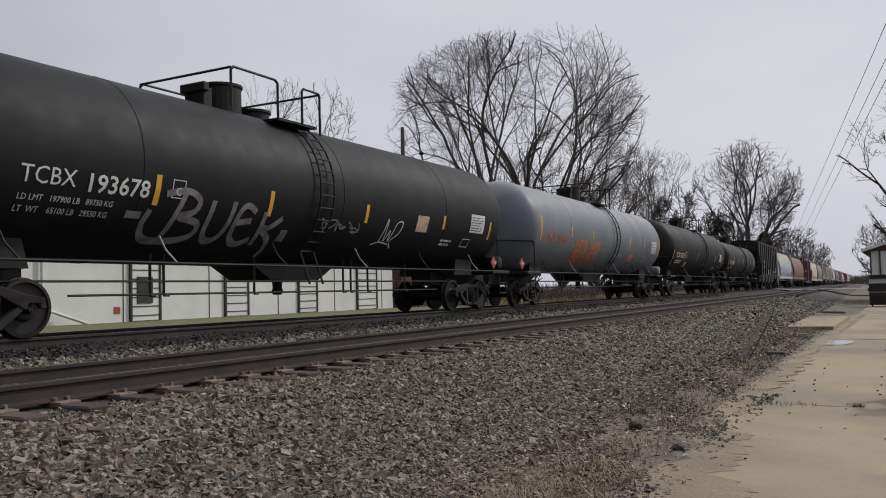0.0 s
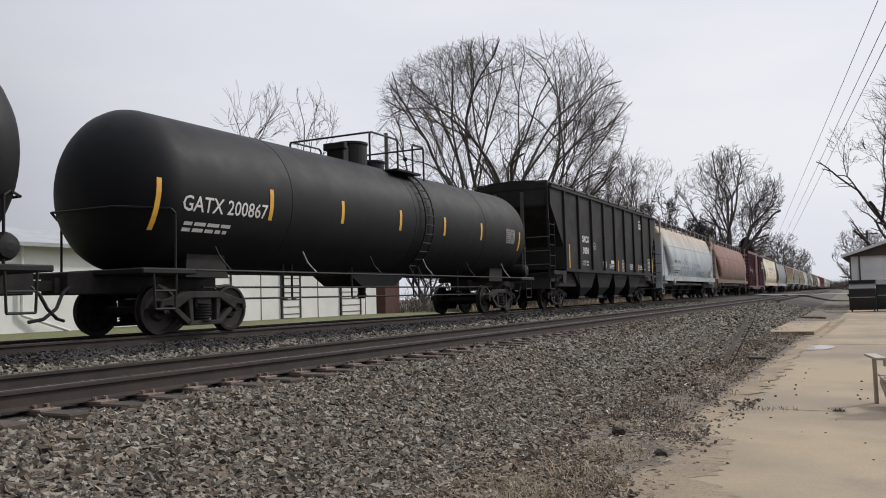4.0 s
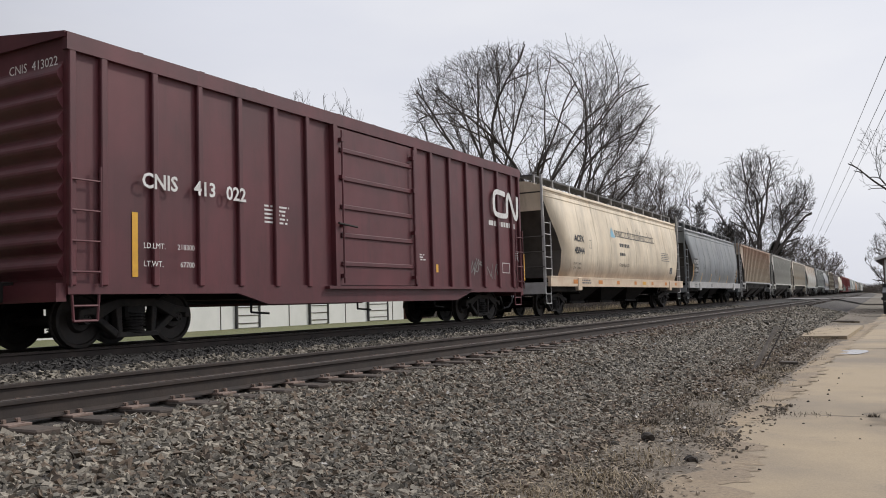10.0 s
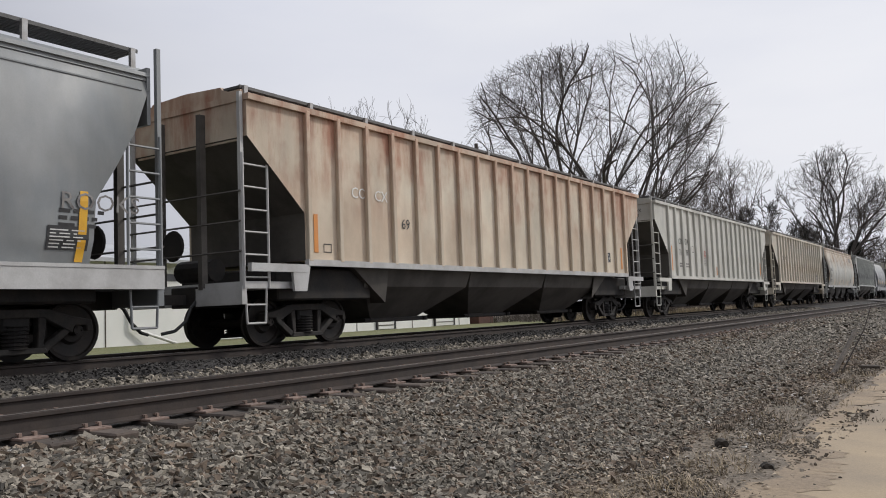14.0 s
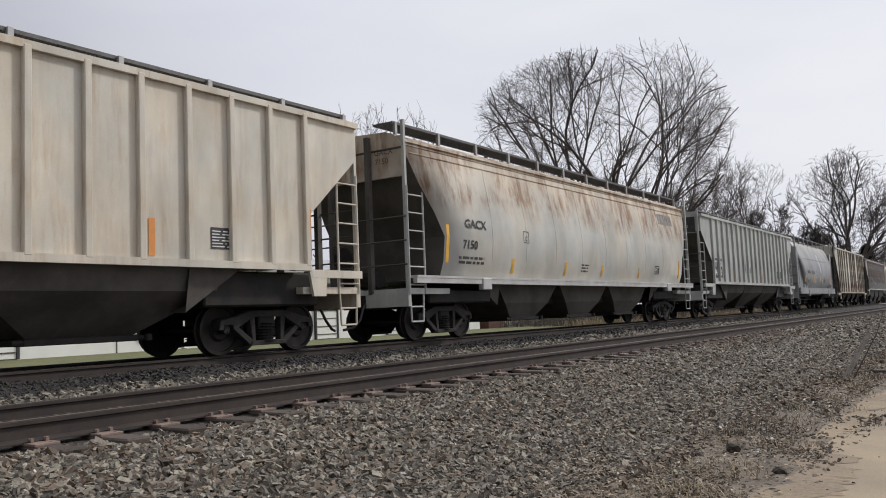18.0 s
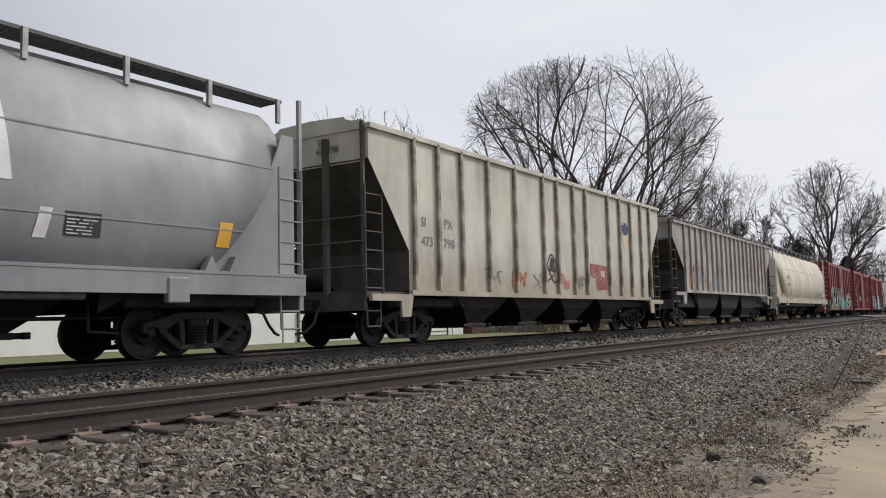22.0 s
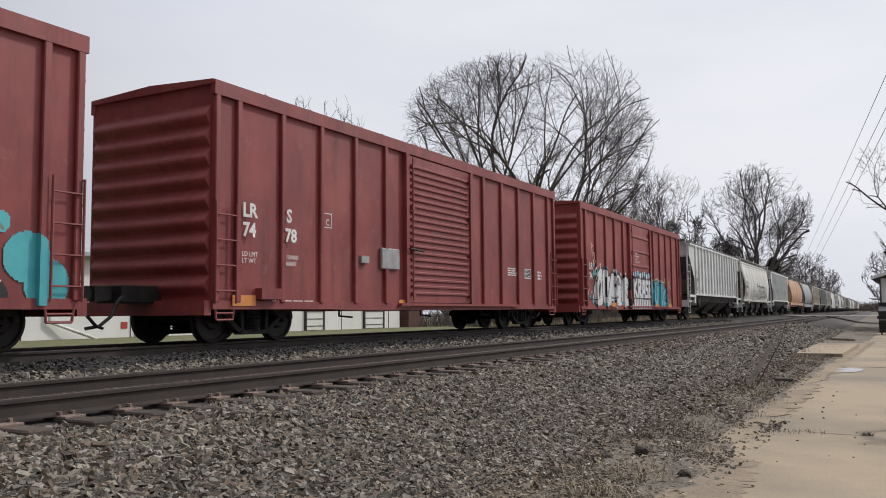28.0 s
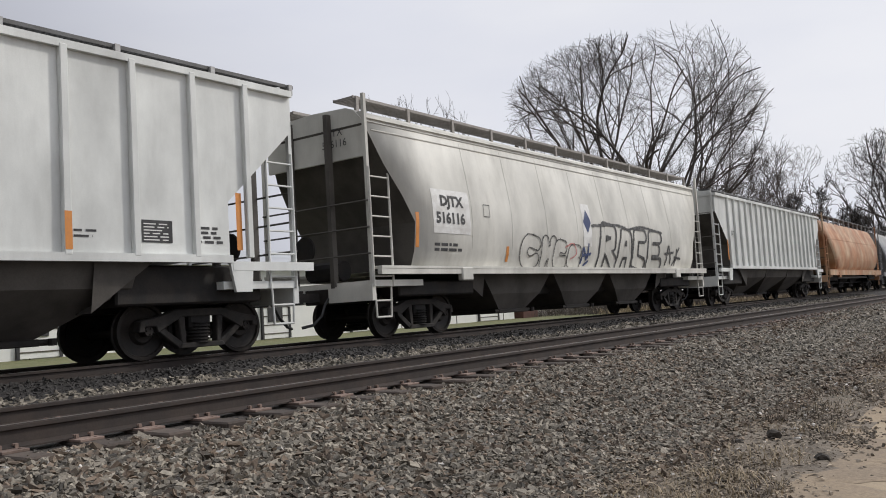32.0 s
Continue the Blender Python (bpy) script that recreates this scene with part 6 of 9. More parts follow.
    for pts in ([(5.2, 0.75), (5.35, 1.1), (5.5, 0.8)], [(5.6, 1.1), (5.75, 0.8), (5.9, 1.1), (5.85, 0.75)], [(6.0, 0.8), (6.3, 0.75)], [(5.3, 1.6), (5.6, 1.75), (5.9, 1.6)], [(5.4, 1.75), (5.45, 2.0), (5.7, 1.7)]):
        g.line(pts, 0.045, CREAM)
    g.line([(-6.35, 0.95), (-5.6, 1.05)], 0.03, BLACK_SPRAY)
    g.finish()
    scribble(i, -6.0, 0.8, 0.6, 0.32, BLACK_SPRAY, 33, 0.035)


def hollow_piece(i):
    """Two outlined throw-ups in black on the smooth side."""
    g = Spray(i, -4.0, 6.8, 1.36, 2.75, 0.018)
    bub = [[[(-2.95, 1.95), (-3.4, 2.0), (-3.6, 1.7), (-3.35, 1.48), (-3.0, 1.55)]], [[(-2.6, 1.5), (-2.55, 2.0)], [(-2.2, 1.5), (-2.15, 2.0)], [(-2.55, 1.75), (-2.2, 1.75)]], [[(-1.6, 1.9), (-1.9, 1.9), (-1.95, 1.55), (-1.55, 1.52)]], [[(-0.8, 1.8), (-1.15, 1.8), (-1.2, 1.55), (-0.8, 1.5)]]]
    for ls in bub:
        for ln in ls:
            g.line(ln, 0.36, K_SPRAY)
        for ln in ls:
            g.line(ln, 0.3, None)
    g.line([(-1.5, 1.9), (-1.1, 2.0), (-0.9, 1.75), (-1.2, 1.6)], 0.03, PINK_SPRAY)
    for k, ln in enumerate(([(-0.6, 1.5), (-0.5, 1.9), (-0.3, 1.6), (-0.2, 2.0)], [(-0.55, 1.7), (-0.1, 1.75)], [(-0.4, 1.45), (-0.2, 1.55)])):
        g.line(ln, 0.07, NAVY_PAINT)
    tall = [[[(0.55, 1.45), (0.75, 2.45), (1.35, 2.4), (1.3, 2.05), (0.85, 1.95), (1.5, 1.45)]], [[(1.75, 1.45), (2.05, 2.35), (2.4, 2.3), (2.45, 1.45)], [(1.9, 1.85), (2.4, 1.85)]], [[(3.5, 2.35), (2.95, 2.35), (2.85, 1.6), (3.45, 1.5)]], [[(4.7, 2.35), (4.05, 2.35), (3.95, 1.5), (4.75, 1.5)], [(4.0, 1.95), (4.55, 1.95)]]]
    for ls in tall:
        for ln in ls:
            g.line(ln, 0.46, K_SPRAY, False)
        for ln in ls:
            g.line(ln, 0.3, None, False)
    g.line([(0.0, 2.52), (1.5, 2.6), (2.2, 2.55)], 0.07, K_SPRAY)
    g.line([(2.4, 2.5), (3.4, 2.62), (4.95, 2.5)], 0.07, K_SPRAY)
    for ln in ([(5.3, 1.5), (5.5, 2.1), (5.7, 1.55)], [(5.2, 1.85), (5.9, 1.9)], [(6.1, 1.5), (6.2, 2.0)], [(6.0, 1.75), (6.5, 1.7)], [(5.9, 1.5), (6.4, 2.05)]):
        g.line(ln, 0.07, K_SPRAY)
    g.finish()


def paint_cars():
    W, K = WHITE_PAINT, BLACK_PAINT
    # first tank
    i = 0
    say(i, "TCBX", -5.8, 2.16, 0.25, W)
    say(i, "193678", -4.76, 2.12, 0.27, W, 1.08, 0.006)
    say(i, "LD LMT   197900 LB   89750 KG", -5.77, 1.93, 0.085, W)
    say(i, "LT  WT    65100 LB   29550 KG", -5.77, 1.77, 0.085, W)
    reflectors(i, [(-3.4, 2.02, 2.5), (-0.63, 2.03, 2.5), (2.62, 2.1, 2.5), (6.22, 2.15, 2.5), (9.0, 2.0, 2.5)])
    frame_mark(i, -3.1, 2.16, 0.28, 0.3, W, 0.016, "C")
    buek = [[(-3.0, 1.45), (-2.9, 1.85), (-2.78, 2.28)], [(-3.2, 2.22), (-2.75, 2.3), (-2.45, 2.18), (-2.5, 1.98), (-2.8, 1.88), (-2.35, 1.8), (-2.35, 1.6), (-2.7, 1.5), (-3.3, 1.5), (-3.5, 1.7), (-3.45, 1.95)],
            [(-2.1, 2.2), (-2.12, 1.75), (-2.0, 1.55), (-1.75, 1.56), (-1.62, 1.8), (-1.58, 2.22)], [(-0.98, 2.08), (-1.25, 2.18), (-1.42, 2.0), (-1.42, 1.65), (-1.15, 1.5), (-0.85, 1.6)], [(-1.42, 1.86), (-1.05, 1.92)],
            [(-0.72, 2.1), (-0.72, 1.5)], [(-0.2, 2.02), (-0.5, 1.82), (-0.7, 1.8), (-0.35, 1.6), (-0.25, 1.3)], [(-0.1, 1.75), (0.1, 1.75)], [(-0.12, 1.65), (0.1, 1.65)], [(-3.9, 1.85), (-3.6, 1.85)]]
    strokes(CARS[i][0], buek, 0.11, GREY_SPRAY, CARS[i][1], "graffiti_tag", 0.012, "grey sprayed four-letter tag")
    strokes(CARS[i][0], [[(3.2, 1.65), (3.5, 1.72), (3.9, 1.68)], [(3.45, 1.72), (3.55, 2.25), (3.62, 1.75), (3.75, 2.0), (3.82, 1.75), (3.95, 2.15), (4.2, 2.2), (4.15, 1.95), (3.9, 1.75), (4.1, 1.6)]], 0.03, W, CARS[i][1], "graffiti_tag", 0.012, "thin white sprayed tag")
    scribble(i, 1.0, 1.85, 1.3, 0.25, GREY_SPRAY, 5, 0.03)
    patches(CARS[i][0], [(4.85, 5.4, 2.03, 2.42)], material("faded_warning_sign", (0.5, 0.3, 0.16), 0.6, 0, (0.6, 0.55, 0.45), 6, 0.8), CARS[i][1], "warning_sign", 0.012)
    table_mark(i, 7.75, 2.15, 0.85, 0.5, K, W, 6)
    frame_mark(i, 7.5, 1.75, 0.45, 0.22, W, 0.02)
    bars(i, 6.3, 1.85, 0.7, 2, W)
    # grey tank
    i = 1
    say(i, "UTLX 202140", -7.2, 2.18, 0.26, ORANGE_SPRAY, 1.0, 0.006)
    piece(i, -4.2, 1.5, 3.0, 0.85, 4, ORANGE_SPRAY, GREY_SPRAY, 8)
    reflectors(i, [(-7.78, 2.16, 3.0), (-4.75, 2.4, 2.78), (-2.2, 2.45, 2.8), (0.7, 2.45, 2.8), (3.08, 2.3, 2.78), (5.6, 2.35, 2.78), (8.48, 2.06, 2.95)])
    table_mark(i, 6.95, 2.16, 0.9, 0.55, K, W, 6)
    patches(CARS[i][0], [(3.4, 4.1, 1.72, 2.02)], material("warning_sign_orange", (0.55, 0.28, 0.12), 0.6, 0, (0.5, 0.1, 0.08), 7, 0.8), CARS[i][1], "warning_sign", 0.012)
    table_mark(i, 3.45, 1.48, 0.6, 0.2, K, None, 3)
    frame_mark(i, 5.85, 1.72, 0.4, 0.26, W, 0.025)
    scribble(i, 1.0, 1.75, 1.2, 0.25, W, 3, 0.018)
    for ci in (0, 1):
        y = (JOINTS[ci + 1] - JOINTS[ci]) / 2 - 0.72 if ci == 0 else -9.4
        bm = B()
        prism(bm, [(-0.19, 0), (0, -0.19), (0.19, 0), (0, 0.19)], -0.01, 0.01)
        o = part("hazard_placard", bm, RED_PAINT, CARS[ci][0], "red diamond hazard placard")
        o.matrix_basis = pose(1.46, y - 0.3 * (1 - ci * 1.0), 1.35)
        l = letters(CARS[ci][0], "1987", -0.13, -0.05, 0.1, W, [(0, 0)])
        l.matrix_basis = pose(1.475, y - 0.3 * (1 - ci * 1.0), 1.35)
    # second black tank
    i = 2
    say(i, "TCBX 192512", -7.75, 2.14, 0.26, W, 1.0, 0.004)
    bars(i, -7.6, 1.93, 1.5, 2, W, 0.06)
    reflectors(i, [(-8.5, 1.7, 2.5), (-5.35, 2.05, 2.5), (-1.65, 2.03, 2.5), (1.74, 2.05, 2.5), (4.54, 2.08, 2.5), (7.3, 2.0, 2.5)])
    frame_mark(i, -5.1, 2.16, 0.27, 0.3, W, 0.016, "C")
    patches(CARS[i][0], [(-5.05, -4.5, 1.66, 1.92)], PINK_SPRAY, CARS[i][1], "warning_sign", 0.012)
    bars(i, -5.0, 1.84, 0.45, 2, W, 0.04)
    table_mark(i, 6.2, 2.16, 0.8, 0.48, K, W, 6)
    scribble(i, 0.6, 1.6, 0.5, 0.55, GREY_SPRAY, 9, 0.04)
    bars(i, 4.6, 1.75, 0.8, 2, W)
    frame_mark(i, 5.9, 1.62, 0.4, 0.24, W, 0.02)
    # third black tank
    i = 3
    say(i, "GATX 200867", -7.75, 2.12, 0.27, W, 1.0, 0.004)
    bars(i, -7.6, 1.88, 1.3, 2, W, 0.06)
    reflectors(i, [(-8.3, 1.75, 2.6), (-5.4, 2.1, 2.7), (-2.94, 2.2, 2.7), (-0.4, 2.2, 2.7), (2.0, 2.2, 2.7), (4.4, 2.2, 2.7), (7.4, 2.0, 2.6)])
    table_mark(i, 6.3, 2.2, 0.7, 0.45, K, GREY_SPRAY, 6)
    # carbon hopper
    i = 4
    say(i, "SRCX", -4.78, 2.6, 0.26, W, 1.0, 0.01)
    say(i, "3050", -4.75, 2.14, 0.26, W, 1.12, 0.01)
    say(i, "LD   LMT   163600", -4.84, 1.78, 0.075, W, 1.0, 0.003)
    say(i, "LT   WT      56400", -4.84, 1.66, 0.075, W, 1.0, 0.003)
    frame_mark(i, -3.22, 2.36, 0.26, 0.26, W, 0.014, "C")
    reflectors(i, [(-6.45, 1.52, 2.42), (-3.35, 1.7, 1.95), (0.63, 1.5, 2.0), (4.38, 1.6, 1.9), (7.48, 1.55, 2.25)])
    for y in (-1.95, 2.65):
        for k, s in enumerate(("DO NOT USE", "HAMMER ON", "CAR BODY")):
            say(i, s, y + 0.04 * k, 1.82 - 0.1 * k, 0.07, W, 1.0, 0.003)
    patches(CARS[i][0], [(-0.62, -0.1, 1.83, 1.97)], W, CARS[i][1], "painted_patch", 0.008)
    bars(i, -0.85, 1.75, 0.95, 3, W, 0.035, 0.03)
    bars(i, 1.3, 2.0, 0.45, 9, W, 0.028, 0.035)
    bars(i, 4.78, 4.02, 0.35, 1, W, 0.1)
    bars(i, 4.72, 3.84, 1.05, 2, W, 0.11, 0.05)
    bars(i, 4.6, 1.82, 0.9, 3, W, 0.04, 0.04)
    bars(i, 6.45, 2.2, 0.6, 9, W, 0.03, 0.04)
    frame_mark(i, 5.5, 1.68, 0.5, 0.25, W, 0.015)
    # pale round hopper
    i = 5
    say(i, "NAHX", -6.36, 2.22, 0.2, K, 1.0, 0.006)
    say(i, "550116", -5.3, 2.22, 0.2, K, 1.12, 0.006)
    frame_mark(i, -3.6, 2.24, 0.24, 0.24, K, 0.014)
    bars(i, -6.25, 1.74, 1.7, 2, K, 0.06, 0.05)
    bub = [[(-3.95, 1.6), (-4.1, 1.9), (-3.7, 2.0), (-3.3, 1.98)], [(-3.3, 1.95), (-3.2, 2.2), (-2.9, 2.55), (-2.6, 2.5), (-2.45, 2.2)], [(-3.4, 1.9), (-3.75, 1.6), (-3.6, 1.4), (-2.9, 1.38), (-2.2, 1.4)], [(-2.5, 2.1), (-2.25, 2.42), (-1.95, 2.35), (-1.9, 2.1), (-1.95, 1.9)],
           [(-2.3, 1.95), (-2.0, 2.05), (-1.75, 1.9), (-1.8, 1.75), (-2.05, 1.7), (-2.2, 1.5), (-2.0, 1.36), (-1.5, 1.38)], [(-1.6, 1.45), (-1.45, 1.9), (-1.15, 2.36), (-1.0, 2.3), (-0.75, 1.7), (-0.55, 1.4), (-0.85, 1.33), (-1.1, 1.4), (-1.6, 1.38)], [(-1.3, 1.8), (-0.95, 1.82)], [(-1.15, 1.95), (-1.1, 1.6)],
           [(-0.45, 1.4), (-0.35, 1.9), (-0.1, 2.34), (0.25, 2.3), (0.4, 2.1), (0.35, 1.6), (0.2, 1.36), (-0.1, 1.34), (-0.45, 1.38)], [(0.4, 2.2), (0.7, 2.28), (0.85, 2.0), (0.75, 1.5), (0.5, 1.34)], [(-0.05, 2.0), (0.35, 2.02)], [(-2.7, 2.45), (-2.6, 2.2)], [(-3.0, 2.48), (-2.85, 2.25)]]
    strokes(CARS[i][0], bub, 0.045, BLUE_PAINT, CARS[i][1], "graffiti_tag", 0.012, "blue outlined bubble graffiti")
    scribble(i, 1.1, 1.95, 1.5, 0.4, BLUE_PAINT, 2, 0.035)
    scribble(i, 1.4, 1.55, 2.8, 0.35, BLUE_PAINT, 12, 0.03)
    scribble(i, 2.6, 1.35, 1.6, 0.25, BLUE_PAINT, 13, 0.025)
    reflectors(i, [(-4.5, 1.55, 1.85), (1.95, 1.6, 1.9), (5.8, 1.5, 1.9)], ORANGE_TAPE, 0.16)
    table_mark(i, 6.2, 1.6, 0.55, 0.32, W, K, 3)
    bars(i, 7.0, 1.85, 0.5, 3, K, 0.04)
    bars(i, 5.9, 1.34, 0.9, 3, K, 0.03, 0.03)
    # red-brown round hopper
    i = 6
    patches(CARS[i][0], [(0.1, 0.28, 1.16, 1.5)], W, CARS[i][1], "paper_tag", 0.06)
    table_mark(i, 6.5, 1.66, 0.6, 0.3, W, K, 3)
    e = -((JOINTS[7] - JOINTS[6]) / 2 - 0.75)
    end_letters(i, "UNLOAD", -0.75, 3.05, 0.26, RED_PAINT, e + 0.15)
    bars(i, -7.4, 2.1, 0.8, 1, K)
    end_letters(i, "ACSX   4370", -0.75, 2.55, 0.1, K, e + 0.15)
    o = scribble(i, -10.2, 2.0, 0.8, 0.35, K, 4, 0.02)
    # maroon boxcar
    i = 7
    say(i, "CNIS", -6.6, 2.44, 0.24, W, 1.0, 0.008)
    say(i, "413", -5.52, 2.43, 0.24, W, 1.0, 0.008)
    say(i, "022", -4.78, 2.42, 0.24, W, 1.0, 0.008)
    say(i, "LD.LMT.       218300", -6.58, 1.5, 0.09, W)
    say(i, "LT.WT.          67700", -6.58, 1.22, 0.09, W)
    reflectors(i, [(-6.66, 1.06, 2.05), (-1.06, 1.09, 1.58), (0.53, 1.3, 1.75), (2.7, 1.3, 1.5), (5.4, 1.1, 1.5), (8.1, 1.15, 1.95)])
    logo = [[(6.75, 3.65), (6.2, 3.68), (6.0, 3.55), (6.0, 3.15), (6.2, 3.02), (6.75, 3.02), (6.85, 3.1), (6.88, 3.5), (7.0, 3.66), (7.12, 3.5), (7.35, 3.1), (7.5, 3.0), (7.58, 3.2), (7.6, 3.66)]]
    strokes(CARS[i][0], logo, 0.15, W, [(a + 0.07, b) for a, b in CARS[i][1]], "painted_emblem", 0.008, "white looping painted emblem")
    bars(i, 5.75, 2.7, 2.1, 1, W, 0.14)
    bars(i, -3.7, 2.4, 0.8, 5, W, 0.035, 0.04)
    bars(i, -2.8, 0.9, 0.9, 2, W, 0.05, 0.04)
    frame_mark(i, 6.55, 1.35, 0.5, 0.3, W, 0.02)
    scribble(i, 4.6, 1.25, 0.5, 0.5, GREY_SPRAY, 1, 0.035)
    scribble(i, 5.6, 1.1, 0.5, 0.5, GREY_SPRAY, 2, 0.035)
    scribble(i, 7.4, 1.1, 0.4, 0.6, GREY_SPRAY, 3, 0.035)
    bars(i, 7.5, 2.0, 0.45, 6, W, 0.025, 0.03)
    bars(i, 1.6, 1.7, 0.6, 3, W, 0.03, 0.03)
    e = -((JOINTS[8] - JOINTS[7]) / 2 - 1.3)
    end_letters(i, "CNIS  413022", 0.35, 4.05, 0.14, W, e - 0.1)
    # cream hopper: brand lettering as plain bars and shapes
    i = 8
    say(i, "ACFX", -6.95, 2.6, 0.23, K, 1.25, 0.012)
    say(i, "45944", -7.0, 2.16, 0.23, K, 1.3, 0.012)
    frame_mark(i, -5.4, 2.4, 0.28, 0.3, K, 0.014)
    say(i, "LD LMT  174300", -7.1, 1.76, 0.085, K)
    say(i, "LT WT    88200", -7.1, 1.6, 0.085, K)
    blob(CARS[i][0], [(-2.54, 2.97), (-1.92, 2.97), (-2.0, 3.15), (-2.06, 3.1), (-2.18, 3.38), (-2.28, 3.22), (-2.34, 3.36)], SKY_PAINT, CARS[i][1], "painted_emblem", 0.01, "pale blue mountain shape")
    rng = random.Random(3)
    x, rects = -1.88, []
    while x < 4.0:
        w = rng.uniform(0.1, 0.3)
        tall = rng.random() < 0.35
        rects += [(x, x + 0.045, 3.02, 3.5 if tall else 3.3), (x + 0.045, x + w, 3.02, 3.06), (x + 0.045, x + w, 3.25, 3.29)]
        if rng.random() < 0.6:
            rects.append((x + w - 0.04, x + w, 3.06, 3.25))
        x += w + 0.09
    patches(CARS[i][0], rects, BLACK_PAINT, CARS[i][1], "brand_lettering", 0.009, "dark owner lettering")
    bars(i, -1.5, 2.62, 1.75, 1, BLACK_PAINT, 0.15)
    bars(i, -1.55, 2.26, 0.95, 1, BLACK_PAINT, 0.12)
    say(i, "Cedar Rapids, IA", -1.62, 1.82, 0.15, BLACK_PAINT)
    bars(i, 5.2, 2.6, 1.6, 5, GREY_SPRAY, 0.04, 0.05)
    table_mark(i, 6.9, 1.65, 0.5, 0.3, W, K, 3)
    flat = [(1.615, 0), (1.615, 5)]
    for y, w, m in ((-7.3, 0.6, ORANGE_TAPE), (-4.55, 0.5, ORANGE_TAPE), (-2.2, 0.35, ORANGE_TAPE), (0.3, 0.35, ORANGE_TAPE), (1.6, 0.6, YELLOW_TAPE), (3.1, 0.35, ORANGE_TAPE), (5.6, 0.4, ORANGE_TAPE), (7.6, 0.4, ORANGE_TAPE)):
        patches(CARS[i][0], [(y, y + w, 1.08, 1.22)], m, flat, "reflector", 0.005)
    text_bars(CARS[i][0], -6.4, 1.18, 1.2, 2, GREY_SPRAY, flat, 0.05, 0.04, 2)
    # slate hopper
    i = 9
    patches(CARS[i][0], [(-7.12, -6.06, 2.27, 2.64), (-7.12, -5.95, 1.82, 2.16)], K, CARS[i][1], "number_panel", 0.008)
    say(i, "N A H X", -7.04, 2.36, 0.19, W, 1.05, 0.01)
    say(i, "6 1 0 6 1", -7.04, 1.9, 0.18, W, 1.1, 0.01)
    say(i, "LD LMT  199900", -7.12, 1.62, 0.085, K)
    say(i, "LT WT     63100", -7.12, 1.47, 0.085, K)
    reflectors(i, [(-7.28, 1.34, 2.3), (-4.86, 1.34, 1.84), (-2.03, 1.34, 1.82), (0.92, 1.36, 1.8), (3.86, 1.36, 1.82), (7.3, 1.35, 2.3)], None, 0.12)
    frame_mark(i, -4.5, 2.12, 0.27, 0.27, K, 0.014, "C")
    rook = letters(CARS[i][0], "ROOKS", 6.95, 2.05, 0.24, GREY_SPRAY, CARS[i][1], "graffiti_tag", 1.1)
    bars(i, 6.95, 2.0, 0.7, 3, K, 0.05)
    table_mark(i, 6.8, 1.5, 0.6, 0.32, W, K, 3)
    scribble(i, -0.8, 1.75, 0.9, 0.4, GREY_SPRAY, 41, 0.035)
    scribble(i, -7.9, 2.95, 0.3, 0.35, K, 43, 0.02)
    flat = [(1.615, 0), (1.615, 5)]
    text_bars(CARS[i][0], -7.3, 1.15, 0.7, 2, K, flat, 0.04, 0.05, 1)
    text_bars(CARS[i][0], -6.2, 1.15, 0.4, 2, K, flat, 0.04, 0.05, 2)
    text_bars(CARS[i][0], -2.6, 1.18, 0.6, 3, K, flat, 0.03, 0.03, 3)
    scribble(i, -5.8, 1.08, 1.4, 0.14, W, 44, 0.018)
    # rusty ribbed
    i = 10
    say(i, "CO", -6.42, 2.75, 0.22, W)
    say(i, "CX", -5.7, 2.75, 0.22, W)
    say(i, "69", -4.82, 2.24, 0.22, K)
    frame_mark(i, -7.25, 1.66, 0.22, 0.16, K, 0.014)
    reflectors(i, [(-7.45, 1.65, 2.35), (7.35, 1.65, 2.35)], ORANGE_TAPE)
    table_mark(i, 6.0, 1.85, 0.4, 0.3, W, K, 3)
    # grey-white ribbed
    i = 11
    for s, y, z in (("CR", -6.44, 2.77), ("DX", -5.62, 2.79), ("71", -6.4, 2.34), ("78", -5.58, 2.35)):
        say(i, s, y, z, 0.23, K, 1.0)
    bars(i, -6.4, 1.98, 0.5, 2, GREY_SPRAY, 0.06)
    bars(i, -5.6, 1.98, 0.5, 2, GREY_SPRAY, 0.06)
    reflectors(i, [(-7.33, 1.72, 2.66), (-4.08, 1.6, 2.05), (-1.1, 1.62, 2.0), (7.4, 1.7, 2.4)], ORANGE_TAPE)
    frame_mark(i, -4.7, 2.5, 0.24, 0.26, K, 0.014)
    for y in (-2.86, 2.79):
        ring = [[(y + 0.13 * math.cos(a), 2.5 + 0.13 * math.sin(a)) for a in [0.5 * k for k in range(14)]], [(y - 0.07, 2.42), (y + 0.07, 2.58)], [(y - 0.07, 2.58), (y + 0.07, 2.42)]]
        strokes(CARS[i][0], ring, 0.03, RED_PAINT, CARS[i][1], "painted_circle", 0.01)
    bars(i, -3.0, 2.3, 0.35, 5, GREY_SPRAY, 0.03, 0.04)
    table_mark(i, 5.2, 1.85, 0.35, 0.28, W, K, 3)
    e = -((JOINTS[12] - JOINTS[11]) / 2 - 0.75)
    end_letters(i, "CRDX", 0.55, 3.86, 0.13, K, e + 0.1)
    end_letters(i, "7178", 0.58, 3.68, 0.13, K, e + 0.1)
    # tan ribbed
    i = 12
    reflectors(i, [(-7.3, 1.7, 2.4), (-4.0, 1.6, 2.05), (4.42, 1.55, 2.1), (7.7, 1.6, 2.5)], ORANGE_TAPE)
    table_mark(i, 5.5, 1.7, 0.42, 0.34, W, K, 3)
    say(i, "CR", -6.44, 2.77, 0.22, K)
    say(i, "DX", -5.62, 2.79, 0.22, K)
    # rust-patched smooth hopper
    i = 13
